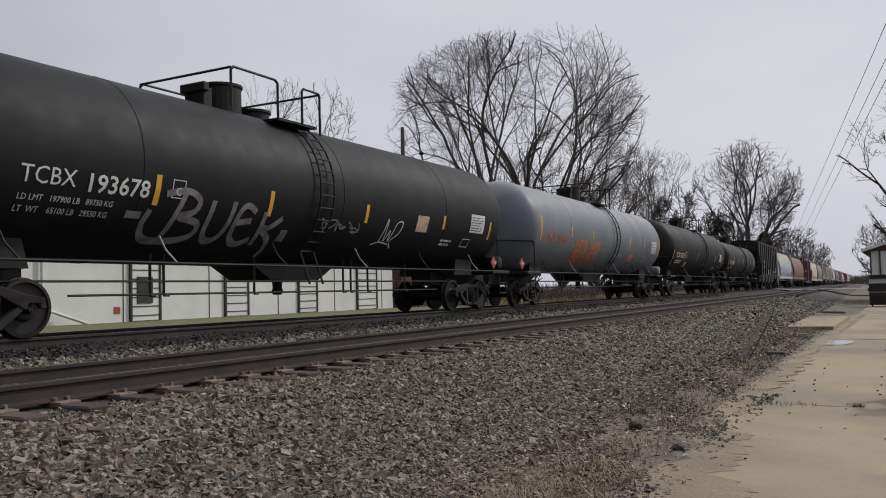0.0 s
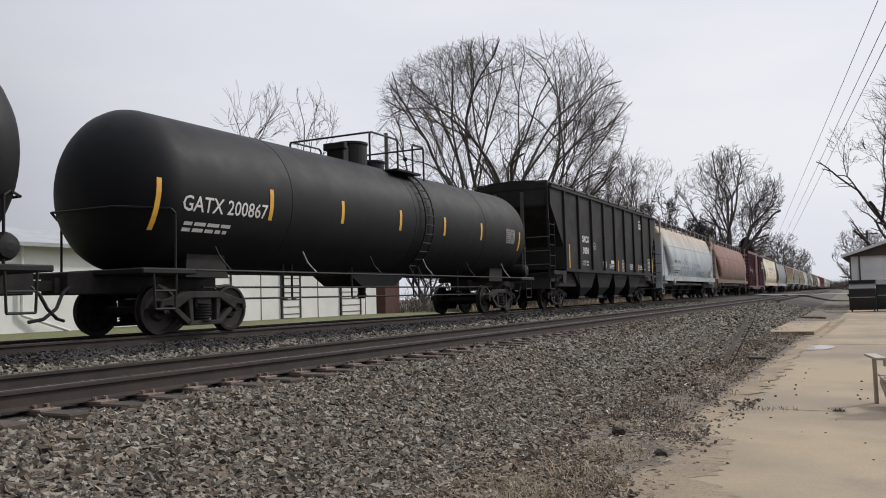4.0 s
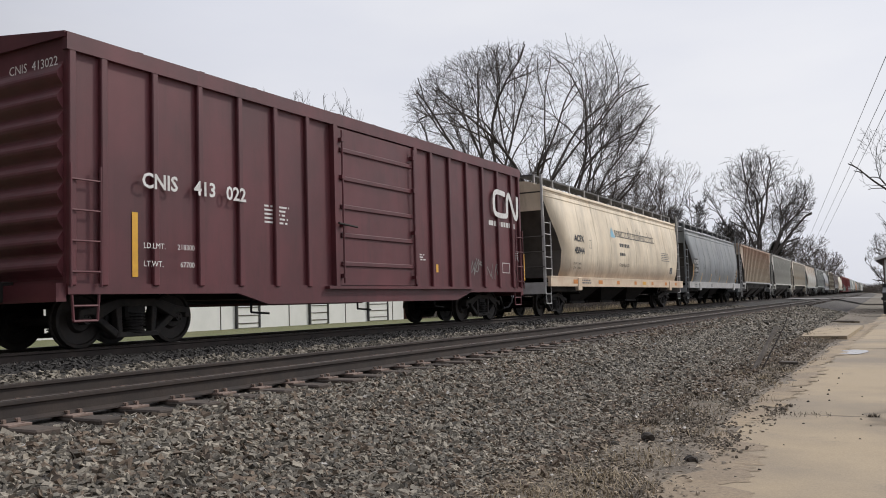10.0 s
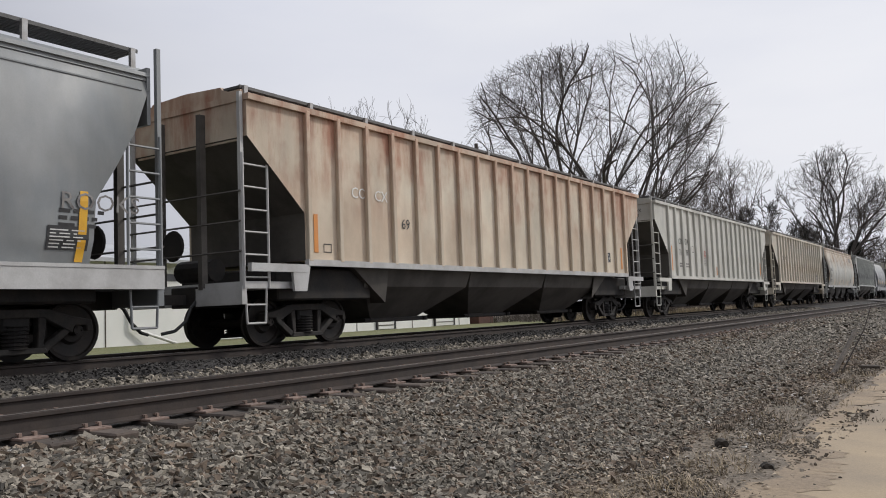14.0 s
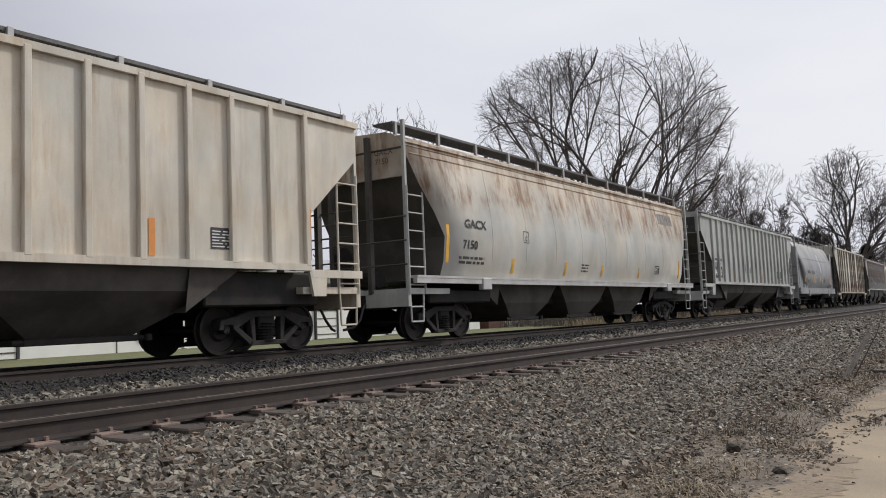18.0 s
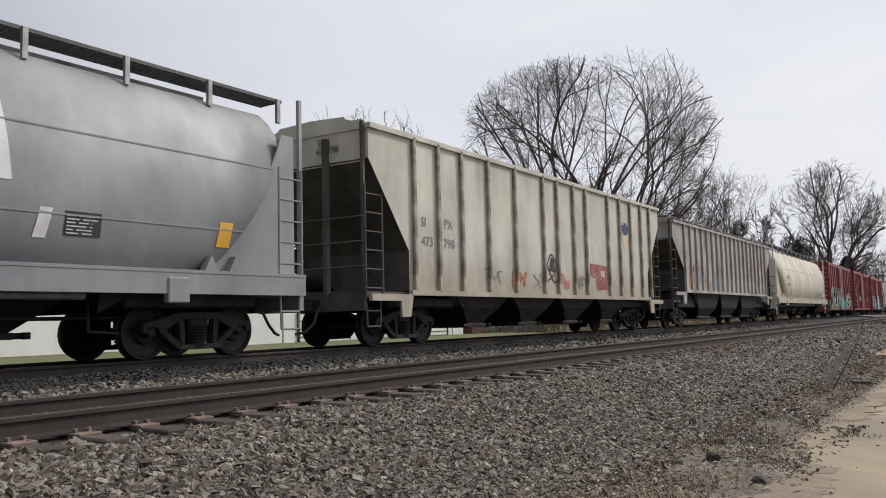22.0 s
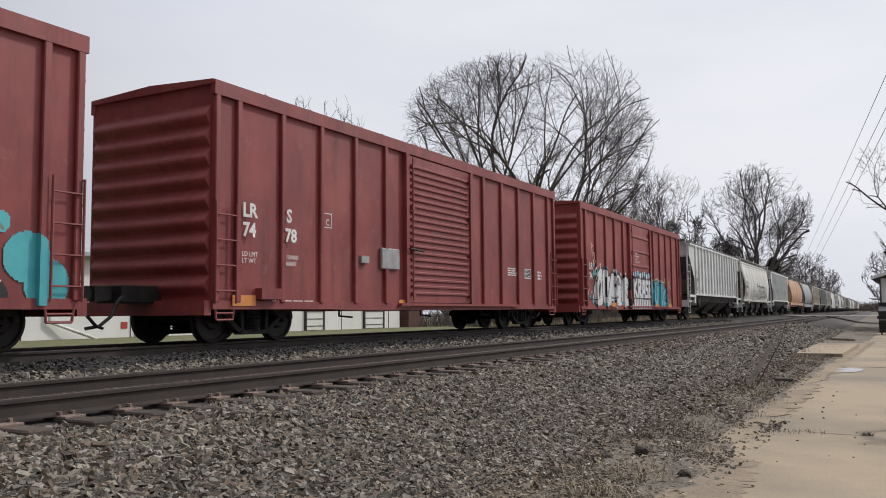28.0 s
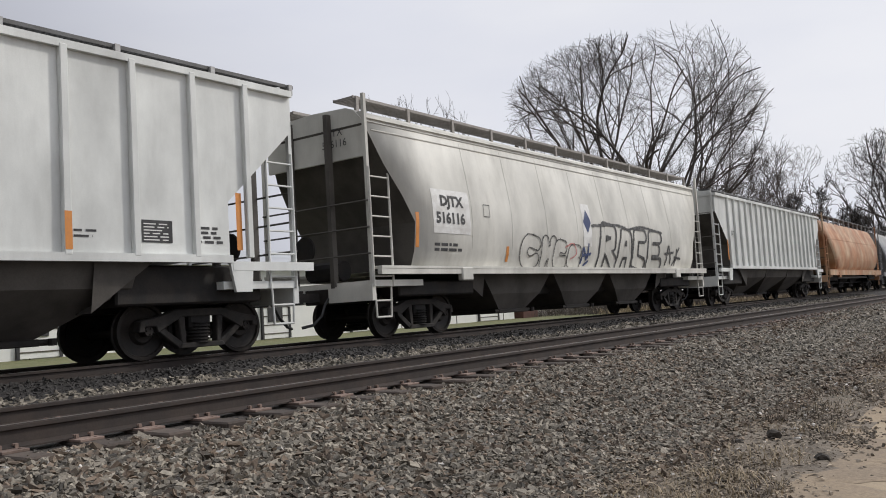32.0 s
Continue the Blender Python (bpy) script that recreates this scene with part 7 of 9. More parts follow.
    say(i, "GACX", -7.16, 2.5, 0.2, K, 1.2, 0.008)
    say(i, "7150", -7.26, 2.02, 0.2, K, 1.15, 0.008)
    bars(i, -7.4, 1.78, 1.2, 2, K, 0.06)
    reflectors(i, [(-7.88, 1.68, 2.52), (-4.91, 1.5, 1.86), (-1.92, 1.5, 1.86), (0.59, 1.5, 1.84), (3.65, 1.5, 1.84), (7.64, 1.55, 2.2)], None, 0.12)
    frame_mark(i, -4.4, 2.28, 0.28, 0.3, K, 0.016, "C")
    bars(i, 6.05, 3.5, 1.7, 1, GREY_SPRAY, 0.38)
    bars(i, -0.9, 1.8, 0.55, 3, K, 0.04)
    table_mark(i, 5.1, 1.68, 0.45, 0.28, W, K, 3)
    e = -((JOINTS[14] - JOINTS[13]) / 2 - 0.75)
    end_letters(i, "GACX", 0.6, 4.0, 0.13, K, e + 0.1)
    end_letters(i, "7150", 0.62, 3.8, 0.13, K, e + 0.1)
    # streaked ribbed hopper with black panels
    i = 14
    patches(CARS[i][0], [(-7.28, -6.74, 1.66, 2.5), (-6.6, -6.04, 1.68, 2.5), (-5.86, -5.5, 1.66, 2.06)], K, CARS[i][1], "number_panel", 0.008)
    for s, y, z in (("IT", -7.18, 2.16), ("LX", -6.5, 2.16), ("44", -7.22, 1.8), ("00", -6.52, 1.8), ("0", -5.78, 1.76)):
        say(i, s, y, z, 0.24, W, 1.05, 0.012)
    reflectors(i, [(-7.42, 1.63, 2.65), (-4.18, 1.6, 2.1), (-1.6, 1.6, 2.0), (1.33, 1.6, 1.98), (4.2, 1.6, 2.1), (7.5, 1.65, 2.4)], ORANGE_TAPE)
    scribble(i, -2.5, 1.95, 0.7, 0.45, K, 31, 0.03)
    scribble(i, -1.4, 2.0, 0.4, 0.3, K, 32, 0.03)
    table_mark(i, 4.45, 1.82, 0.55, 0.36, STREAK_GREY, K, 3)
    table_mark(i, 5.3, 1.82, 0.5, 0.36, STREAK_GREY, K, 3)
    bars(i, 5.2, 1.68, 0.75, 2, K, 0.05, 0.03)
    e = -((JOINTS[15] - JOINTS[14]) / 2 - 0.75)
    end_panel(i, 0.35, 1.3, 3.55, 4.15, K, e + 0.11, "number_panel")
    end_letters(i, "ITLX", 0.6, 3.92, 0.13, W, e + 0.1)
    end_letters(i, "44000", 0.56, 3.72, 0.13, W, e + 0.1)
    # short grey round hopper
    i = 15
    say(i, "NAHX", -3.38, 2.28, 0.2, K, 1.2, 0.008)
    say(i, "320283", -1.95, 2.28, 0.2, K, 1.2, 0.008)
    scribble(i, -3.4, 1.6, 0.9, 0.32, K, 51, 0.03)
    for y in (-4.1, -1.2, 1.34, 5.2):
        patches(CARS[i][0], [(y - 0.15, y + 0.12, 1.75, 2.15)], YELLOW_TAPE, CARS[i][1], "reflector", 0.01, lean=0.15)
    for y in (-0.6, 1.0, 2.1):
        patches(CARS[i][0], [(y - 0.08, y + 0.1, 1.7, 2.1)], W, CARS[i][1], "reflector", 0.01, lean=0.2)
    patches(CARS[i][0], [(1.5, 1.72, 2.4, 3.6)], WHITE_SPRAY, CARS[i][1], "paint_run", 0.008, lean=-0.05)
    table_mark(i, 2.45, 1.75, 0.55, 0.33, W, K, 3)
    frame_mark(i, -0.2, 2.2, 0.25, 0.28, K, 0.014)
    # bone-white ribbed
    i = 16
    for s, y, z in (("SI", -6.32, 2.56), ("PX", -5.4, 2.58), ("473", -6.3, 2.14), ("798", -5.42, 2.14)):
        say(i, s, y, z, 0.22, GREY_SPRAY)
    strokes(CARS[i][0], [[(-0.15, 1.98), (0.12, 2.28), (0.45, 1.98), (0.15, 1.66), (-0.15, 1.98)], [(-0.2, 1.5), (0.1, 1.62), (0.3, 1.5), (0.6, 1.6)]], 0.05, K, CARS[i][1], "graffiti_tag", 0.012, "black diamond drawing")
    blob(CARS[i][0], [(0.0, 1.8), (0.35, 1.78), (0.3, 2.15), (0.1, 2.2), (0.02, 2.0)], K, CARS[i][1], "graffiti_fill", 0.011)
    blob(CARS[i][0], [(2.85, 2.15), (4.28, 2.12), (4.25, 1.36), (3.35, 1.34), (3.3, 1.72), (2.88, 1.75)], RED_PATCH, CARS[i][1], "painted_patch", 0.009, "faded red painted patch")
    patches(CARS[i][0], [(3.7, 4.0, 1.75, 1.95)], BONE, CARS[i][1], "painted_patch", 0.012)
    blob(CARS[i][0], [(5.66, 3.62), (5.8, 3.6), (5.98, 3.66), (6.14, 3.6), (6.28, 3.62), (6.26, 3.36), (6.12, 3.26), (5.98, 3.2), (5.84, 3.26), (5.7, 3.36)], NAVY_PAINT, CARS[i][1], "painted_shield", 0.01, "dark blue shield emblem")
    bars(i, 5.76, 3.46, 0.45, 2, W, 0.05, 0.03)
    ring = [(5.97 + 0.24 * math.cos(0.449 * k), 3.03 + 0.24 * math.sin(0.449 * k)) for k in range(14)]
    blob(CARS[i][0], ring, CREAM, CARS[i][1], "painted_patch", 0.01)
    strokes(CARS[i][0], [[(2.1 + r * math.cos(0.6 * k), 1.55 + r * math.sin(0.6 * k)) for k in range(12)] for r in (0.18, 0.1)], 0.03, GREY_SPRAY, CARS[i][1], "painted_circle", 0.01)
    for k in range(5):
        scribble(i, -3.5 + k * 1.3, 1.35, 0.7, 0.4, (GREY_SPRAY, ORANGE_SPRAY, GREY_SPRAY, PINK_SPRAY, GREY_SPRAY)[k], 60 + k, 0.035)
    e = -((JOINTS[17] - JOINTS[16]) / 2 - 2.05)
    end_letters(i, "SIBX", 0.2, 4.2, 0.13, K, e + 0.1)
    end_letters(i, "475798", 0.15, 4.0, 0.15, K, e + 0.1)
    # mottled ribbed
    i = 17
    for s, y, z in (("CR", -6.72, 2.28), ("DX", -5.95, 2.32), ("84", -6.72, 1.86), ("13", -5.88, 1.88)):
        say(i, s, y, z, 0.24, K, 1.0, 0.008)
    reflectors(i, [(-6.92, 1.6, 2.62), (-4.56, 1.6, 2.05), (-1.9, 1.6, 1.9), (1.2, 1.6, 1.75)], ORANGE_TAPE)
    patches(CARS[i][0], [(-5.86, -5.68, 1.64, 1.76)], RED_PAINT, CARS[i][1], "paper_tag", 0.012)
    for y in (-1.43, 3.9):
        strokes(CARS[i][0], [[(y + 0.14 * math.cos(0.5 * k), 2.15 + 0.14 * math.sin(0.5 * k)) for k in range(14)]], 0.03, W, CARS[i][1], "painted_circle", 0.01)
        strokes(CARS[i][0], [[(y - 0.07, 2.08), (y + 0.07, 2.22)], [(y - 0.07, 2.22), (y + 0.07, 2.08)]], 0.03, RED_PAINT, CARS[i][1], "painted_circle", 0.012)
    bars(i, -3.5, 2.2, 0.5, 1, K, 0.05)
    bars(i, -2.6, 2.1, 0.6, 2, GREY_SPRAY, 0.05)
    table_mark(i, 5.6, 1.9, 0.35, 0.28, W, K, 3)
    bars(i, -4.3, 1.8, 0.6, 3, GREY_SPRAY, 0.07)
    # sand round hopper
    i = 18
    bars(i, -6.9, 2.62, 1.0, 1, GREY_SPRAY, 0.16)
    bars(i, -7.0, 2.16, 1.2, 1, GREY_SPRAY, 0.16)
    for y in (-8.4, -5.6, 5.2):
        patches(CARS[i][0], [(y, y + 0.14, 1.55, 1.95)], RED_PAINT, CARS[i][1], "reflector", 0.01, lean=-0.4)
    table_mark(i, 6.2, 1.6, 0.5, 0.3, W, K, 3)
    # graffiti boxcar
    i = 19
    big_piece(i)
    for s, y, z in (("LR", -6.9, 2.34), ("S", -6.22, 2.4), ("74", -6.93, 1.95), ("59", -6.05, 2.0)):
        say(i, s, y, z, 0.24, W, 1.0, 0.01)
    patches(CARS[i][0], [(-7.7, -7.1, 0.7, 0.9)], GALV, CARS[i][1], "placard_holder", 0.1)
    # lettered boxcar
    i = 20
    for s, y, z in (("LR", -7.3, 2.25), ("S", -6.1, 2.25), ("74", -7.3, 1.9), ("78", -6.14, 1.88)):
        say(i, s, y, z, 0.25, W, 1.0, 0.012)
    say(i, "LD LMT", -7.32, 1.54, 0.09, W)
    say(i, "LT WT", -7.32, 1.42, 0.09, W)
    say(i, "159400", -6.12, 1.54, 0.09, W)
    say(i, "60600", -6.12, 1.42, 0.09, W)
    frame_mark(i, -4.85, 2.26, 0.3, 0.3, W, 0.016, "C")
    bm = B()
    box(bm, 1.5, 1.58, -2.75, -2.0, 1.5, 1.98)
    bevel(bm, 0.02)
    part("lock_box", bm, GALV, CARS[i][0])
    patches(CARS[i][0], [(-7.5, -6.9, 0.66, 0.85), (-2.0, -1.5, 0.66, 0.82)], ORANGE_TAPE, CARS[i][1], "reflector", 0.055)
    bars(i, 4.2, 1.8, 0.7, 4, W, 0.035, 0.03)
    table_mark(i, 5.45, 1.55, 0.5, 0.3, W, K, 4)
    frame_mark(i, 5.45, 1.55, 0.5, 0.3, W, 0.02)
    bars(i, 6.5, 1.75, 0.35, 3, W, 0.06, 0.04)
    bars(i, -6.4, 0.72, 1.4, 1, W, 0.05)
    bm = B()
    box(bm, 1.5, 1.66, -6.85, -6.3, 0.78, 0.98)
    part("placard_holder", bm, BOX_RED, CARS[i][0])
    bm = B()
    box(bm, 1.5, 1.6, -3.6, -3.3, 1.6, 1.75)
    part("placard_holder", bm, GALV, CARS[i][0])
    # white graffiti boxcar
    i = 21
    white_piece(i)
    car = CARS[i][0]
    strokes(car, [[(-7.05, 3.1), (-6.75, 2.95)], [(-6.95, 3.0), (-6.85, 2.7)], [(-6.8, 2.6), (-6.65, 2.75), (-6.6, 2.5), (-6.75, 2.4), (-6.6, 2.3), (-6.5, 2.45)], [(-6.55, 2.1), (-6.3, 2.2), (-6.6, 1.95), (-6.3, 1.9), (-6.55, 1.65)]], 0.035, CREAM, [(q + 0.1, z) for q, z in CARS[i][1]], "graffiti_tag", 0.01)
    for s, y, z in (("LR", -7.2, 2.1), ("S", -5.95, 2.12), ("74", -7.2, 1.72), ("52", -5.95, 1.72)):
        say(i, s, y, z, 0.25, W, 1.0, 0.01)
    say(i, "SECURE\nBOTH HASPS\nBEFORE\nMOVING CAR", -0.95, 3.0, 0.09, W, 1.0)
    bars(i, -1.0, 3.3, 0.7, 2, W, 0.04)
    bars(i, 6.2, 1.7, 0.4, 5, W, 0.03, 0.04)
    for y in (-4.5, 0.3, 2.4, 5.0):
        patches(car, [(y, y + 0.6, 0.7, 0.86)], ORANGE_TAPE, CARS[i][1], "reflector", 0.125 if y == 0.3 else 0.11)
    # clean grey ribbed
    i = 22
    say(i, "AEX", -7.02, 2.69, 0.21, K, 0.85, 0.012)
    say(i, "14918", -7.04, 2.21, 0.21, K, 0.85, 0.012)
    frame_mark(i, -3.97, 2.24, 0.27, 0.29, K, 0.014, "E")
    bars(i, -7.0, 1.8, 0.6, 2, K, 0.06)
    bars(i, -5.8, 1.65, 0.45, 1, K, 0.05)
    reflectors(i, [(-7.21, 1.5, 2.33), (-4.21, 1.5, 1.84), (-1.21, 1.5, 1.85), (4.79, 1.55, 2.05)], ORANGE_TAPE, 0.1, 0.089)
    reflectors(i, [(7.62, 1.6, 2.5)], ORANGE_TAPE)
    table_mark(i, 5.9, 1.68, 0.5, 0.32, W, K, 2)
    bars(i, 6.8, 1.9, 0.5, 4, K, 0.04, 0.03)
    bars(i, 4.9, 1.8, 0.35, 2, K, 0.03)
    # smooth grey with black graffiti
    i = 23
    patches(CARS[i][0], [(-7.15, -5.82, 2.06, 2.98)], W, CARS[i][1], "number_panel", 0.008)
    say(i, "DJTX", -6.88, 2.64, 0.22, K, 1.15, 0.014)
    say(i, "516116", -7.05, 2.28, 0.22, K, 1.12, 0.014)
    frame_mark(i, -5.28, 2.48, 0.25, 0.28, K, 0.014)
    bars(i, -7.1, 1.8, 1.0, 2, K, 0.06)
    patches(CARS[i][0], [(-0.5, 0.0, 1.95, 3.1)], W, CARS[i][1], "painted_patch", 0.008)
    blob(CARS[i][0], [(-0.48, 2.6), (-0.25, 2.3), (-0.02, 2.6), (-0.25, 2.95)], NAVY_PAINT, CARS[i][1], "painted_emblem", 0.011)
    hollow_piece(i)
    reflectors(i, [(-7.68, 1.75, 2.45), (-4.3, 1.5, 1.85)], ORANGE_TAPE)
    e = -((JOINTS[24] - JOINTS[23]) / 2 - 0.75)
    end_letters(i, "DJTX", 0.3, 3.98, 0.16, K, e + 0.1)
    end_letters(i, "516116", 0.25, 3.76, 0.16, K, e + 0.1)
    i = 24
    say(i, "DJTX", -6.9, 2.7, 0.2, K)
    reflectors(i, [(-7.4, 1.75, 2.5), (7.5, 1.7, 2.4)], ORANGE_TAPE)


paint_cars()
set_letters()

# ---------- loose stone on the slopes ----------
STONE_MAT = material("crushed_stone", (0.185, 0.163, 0.13), 0.78, 0, (0.085, 0.074, 0.058), 14, 0.5, 0.25, 90, 0.3, random_tone=0.75, island=True)
STONE_RUST = material("rust_stained_stone", (0.14, 0.106, 0.076), 0.85, 0, (0.065, 0.046, 0.035), 14, 0.5, 0.25, 90, 0.3, random_tone=0.6, island=True)
STONE_PALE = material("pale_limestone_chip", (0.42, 0.4, 0.37), 0.8, 0, (0.3, 0.28, 0.26), 14, 0.5, 0.2, 90, 0.3, random_tone=0.4, island=True)
BALLAST_Z = [(-2.3, -0.4), (-1.5, -0.155), (1.5, -0.155), (2.15, -0.27), (2.7, -0.36), (3.3, -0.325), (NEAR_C - 1.4, -0.335), (NEAR_C + 0.6, -0.36), (NEAR_C + 0.95, -0.385), (NEAR_C + 1.45, -0.405), (NEAR_C + 1.85, -0.46), (NEAR_C + 3.2, -0.785), (NEAR_C + 3.7, -0.9), (NEAR_C + 4.4, -0.97), (NEAR_C + 5.2, -0.995)]


def slope_z(n):
    return np.interp(n, [a for a, _ in BALLAST_Z], [b for _, b in BALLAST_Z])


def scatter(name, zones, mat, label, category, seed, flat=0.62):
    """Angular stones: zones of (s0, s1, n0, n1, how many, size)."""
    rng = np.random.default_rng(seed)
    cube = np.array([(-1, -1, -1), (1, -1, -1), (1, 1, -1), (-1, 1, -1), (-1, -1, 1), (1, -1, 1), (1, 1, 1), (-1, 1, 1)], float)
    quads = np.array([(0, 3, 2, 1), (4, 5, 6, 7), (0, 1, 5, 4), (1, 2, 6, 5), (2, 3, 7, 6), (3, 0, 4, 7)])
    allv, allf, base = [], [], 0
    for s0, s1, n0, n1, count, size in zones:
        s, n = rng.uniform(s0, s1, count), rng.uniform(n0, n1, count)
        a = s / RADIUS
        x = TRACK_X - RADIUS * (1 - np.cos(a)) + n * np.cos(a)
        y = RADIUS * np.sin(a) + n * np.sin(a)
        z = slope_z(n) + rng.uniform(-0.25, 0.45, count) * size + 0.012 * np.sin(s * 2.1 + n * 3.3)
        v = cube[None] + rng.uniform(-0.45, 0.45, (count, 8, 3))
        top = v[:, 4:, :2]
        top *= rng.uniform(0.35, 0.95, (count, 1, 1))
        sz = size * 0.5 * rng.uniform(0.55, 1.25, (count, 1, 1)) * np.stack([rng.uniform(0.75, 1.5, count), rng.uniform(0.55, 1.1, count), rng.uniform(0.28, flat + 0.08, count)], 1)[:, None]
        v = v * sz
        q = rng.normal(size=(count, 4))
        q[:, 1:3] *= 0.26
        q /= np.linalg.norm(q, axis=1, keepdims=True)
        w, i, j, k = q.T
        R = np.stack([np.stack([1 - 2 * (j * j + k * k), 2 * (i * j - k * w), 2 * (i * k + j * w)], 1), np.stack([2 * (i * j + k * w), 1 - 2 * (i * i + k * k), 2 * (j * k - i * w)], 1),
                      np.stack([2 * (i * k - j * w), 2 * (j * k + i * w), 1 - 2 * (i * i + j * j)], 1)], 1)
        v = np.einsum("nij,nkj->nki", R, v) + np.stack([x, y, z], 1)[:, None]
        allv.append(v.reshape(-1, 3))
        allf.append((quads[None] + 8 * np.arange(count)[:, None, None] + base).reshape(-1, 4))
        base += 8 * count
    V, F = np.concatenate(allv), np.concatenate(allf)
    ob = quad_mesh(name, V, F, mat)
    return tagged(ob, label, category, kind="stuff")


N1 = NEAR_C
scatter("crushed_stone", [(1.5, 13, N1 + 1.02, N1 + 4.0, 46000, 0.053), (13, 26, N1 + 1.0, N1 + 3.9, 26000, 0.064), (26, 60, N1 + 1.0, N1 + 3.8, 15000, 0.11),
                          (1.0, 20, 1.95, N1 - 1.0, 14000, 0.058), (20, 60, 1.9, N1 - 1.0, 11000, 0.09), (2, 15, N1 + 3.8, N1 + 4.5, 1500, 0.045)], STONE_MAT, "grey-brown crushed stone beside the rails", "stone", 3, 0.42)
scatter("rust_stained_stone", [(1.5, 18, N1 + 1.0, N1 + 2.4, 8000, 0.06), (1.0, 40, N1 - 0.68, N1 + 0.62, 9000, 0.07), (18, 50, N1 + 1.0, N1 + 2.0, 3500, 0.09), (1.5, 12, N1 + 2.3, N1 + 4.3, 9000, 0.055), (12, 30, N1 + 3.0, N1 + 4.4, 4000, 0.07)], STONE_RUST, "rust-stained crushed stone close to the rails", "stone", 5, 0.42)
# darker stones from the far rails out to the grey ballast
STONE_DARK = material("oil_darkened_stone", (0.03, 0.028, 0.026), 0.8, 0, (0.045, 0.038, 0.033), 14, 0.5, 0.25, 90, 0.3, random_tone=0.3, island=True)
scatter("oily_stone", [(0, 22, 0.85, 2.05, 9000, 0.05), (22, 60, 0.85, 2.0, 7000, 0.08)], STONE_DARK, "darker crushed stone beside the far rails", "stone", 6, 0.42)
scatter("pale_stone_chips", [(1.5, 15, N1 + 1.1, N1 + 4.7, 1500, 0.045), (15, 40, N1 + 1.1, N1 + 4.4, 900, 0.06), (1, 40, 2.4, N1 - 1.0, 900, 0.055)], STONE_PALE, "scattered pale stone chips on the ballast", "stone", 7, 0.4)
CRUMB = material("grey_brown_soil_crumb", (0.19, 0.158, 0.122), 0.9, 0, (0.1, 0.082, 0.064), 14, 0.5, 0.25, 90, 0.3, random_tone=0.7, island=True)
scatter("dirt_crumbs", [(2.5, 12, N1 + 3.5, N1 + 4.9, 9000, 0.028), (12, 30, N1 + 3.5, N1 + 4.9, 6000, 0.045), (3, 14, N1 + 4.4, N1 + 4.9, 1200, 0.022), (3, 14, N1 + 4.8, N1 + 5.6, 150, 0.016), (14, 30, N1 + 4.4, N1 + 4.9, 700, 0.03), (4, 9, N1 + 4.8, N1 + 5.35, 2600, 0.022), (4, 12, N1 + 3.4, N1 + 5.5, 2500, 0.035)], CRUMB, "brown dirt crumbs and gravel on the verge", "gravel", 8, 0.6)

# ---------- dirt verge with dead grass and litter ----------
DIRT = material("dark_verge_dirt", (0.165, 0.135, 0.102), 0.95, 0, (0.085, 0.069, 0.053), 2.2, 0.7, 0.35, 30, 0.6, bump_dist=0.03, spots=(0.24, 0.21, 0.17), spot_amount=0.6, spot_scale=14)
verge = strip("verge", [(N1 + 3.45, -0.86), (N1 + 4.0, -0.925), (N1 + 4.6, -0.97), (N1 + 5.2, -0.992)], -6, 75, 0.8, DIRT)
tagged(verge, "dark dirt verge with dead grass beside the lot", "ground", kind="structure")
DEAD_GRASS = material("dead_straw_grass", (0.34, 0.275, 0.18), 0.9, 0, (0.17, 0.13, 0.09), 5, 0.6, 0.1, random_tone=0.4, island=True)
WEED = material("dry_dark_weed", (0.08, 0.066, 0.048), 0.9, 0, (0.1, 0.08, 0.055), 5, 0.6, 0.1, random_tone=0.4, island=True)


def blades(name, spots, mat, label, category, seed, h=(0.05, 0.16), lean=0.9, w=0.006):
    """Thin dry blades: spots of (x, y, z, radius, how many)."""
    rng = random.Random(seed)
    V, F = [], []
    for x, y, z, r, count in spots:
        for _ in range(count):
            a, d = rng.uniform(0, 6.283), r * math.sqrt(rng.random())
            px, py = x + d * math.cos(a), y + d * math.sin(a)
            hh = rng.uniform(*h)
            b = rng.uniform(0, 6.283)
            l = rng.uniform(0.1, lean) * hh
            ux, uy = math.cos(b), math.sin(b)
            o = len(V)
            V += [(px - uy * w, py + ux * w, z - 0.01), (px + uy * w, py - ux * w, z - 0.01), (px + ux * l * 0.5 + uy * w * 0.6, py + uy * l * 0.5 - ux * w * 0.6, z + hh * 0.7), (px + ux * l * 0.5 - uy * w * 0.6, py + uy * l * 0.5 + ux * w * 0.6, z + hh * 0.7), (px + ux * l * 1.3, py + uy * l * 1.3, z + hh)]
            F += [(o, o + 1, o + 2, o + 3), (o + 3, o + 2, o + 4)]
    return tagged(mesh_part(name, V, F, mat), label, category, kind="stuff")


_r = random.Random(21)
spots = [(-2.5, 5.2, -0.96, 0.85, 1500), (-2.4, 6.3, -0.97, 0.6, 600), (-2.4, 7.6, -0.97, 0.5, 260)]
for k in range(60):
    yy = _r.uniform(4, 45)
    spots.append((on_line(yy, N1 + _r.uniform(3.6, 5.0))[0], yy, -0.94, _r.uniform(0.15, 0.5), 50))
blades("dead_grass", spots, DEAD_GRASS, "flattened straw-coloured dead grass on the verge", "grass", 1, (0.02, 0.09), 2.2, 0.004)
spots = []
for k in range(46):
    yy = _r.uniform(9, 40)
    spots.append((on_line(yy, N1 + _r.uniform(3.4, 4.9))[0], yy, -0.93, _r.uniform(0.1, 0.45), 60))
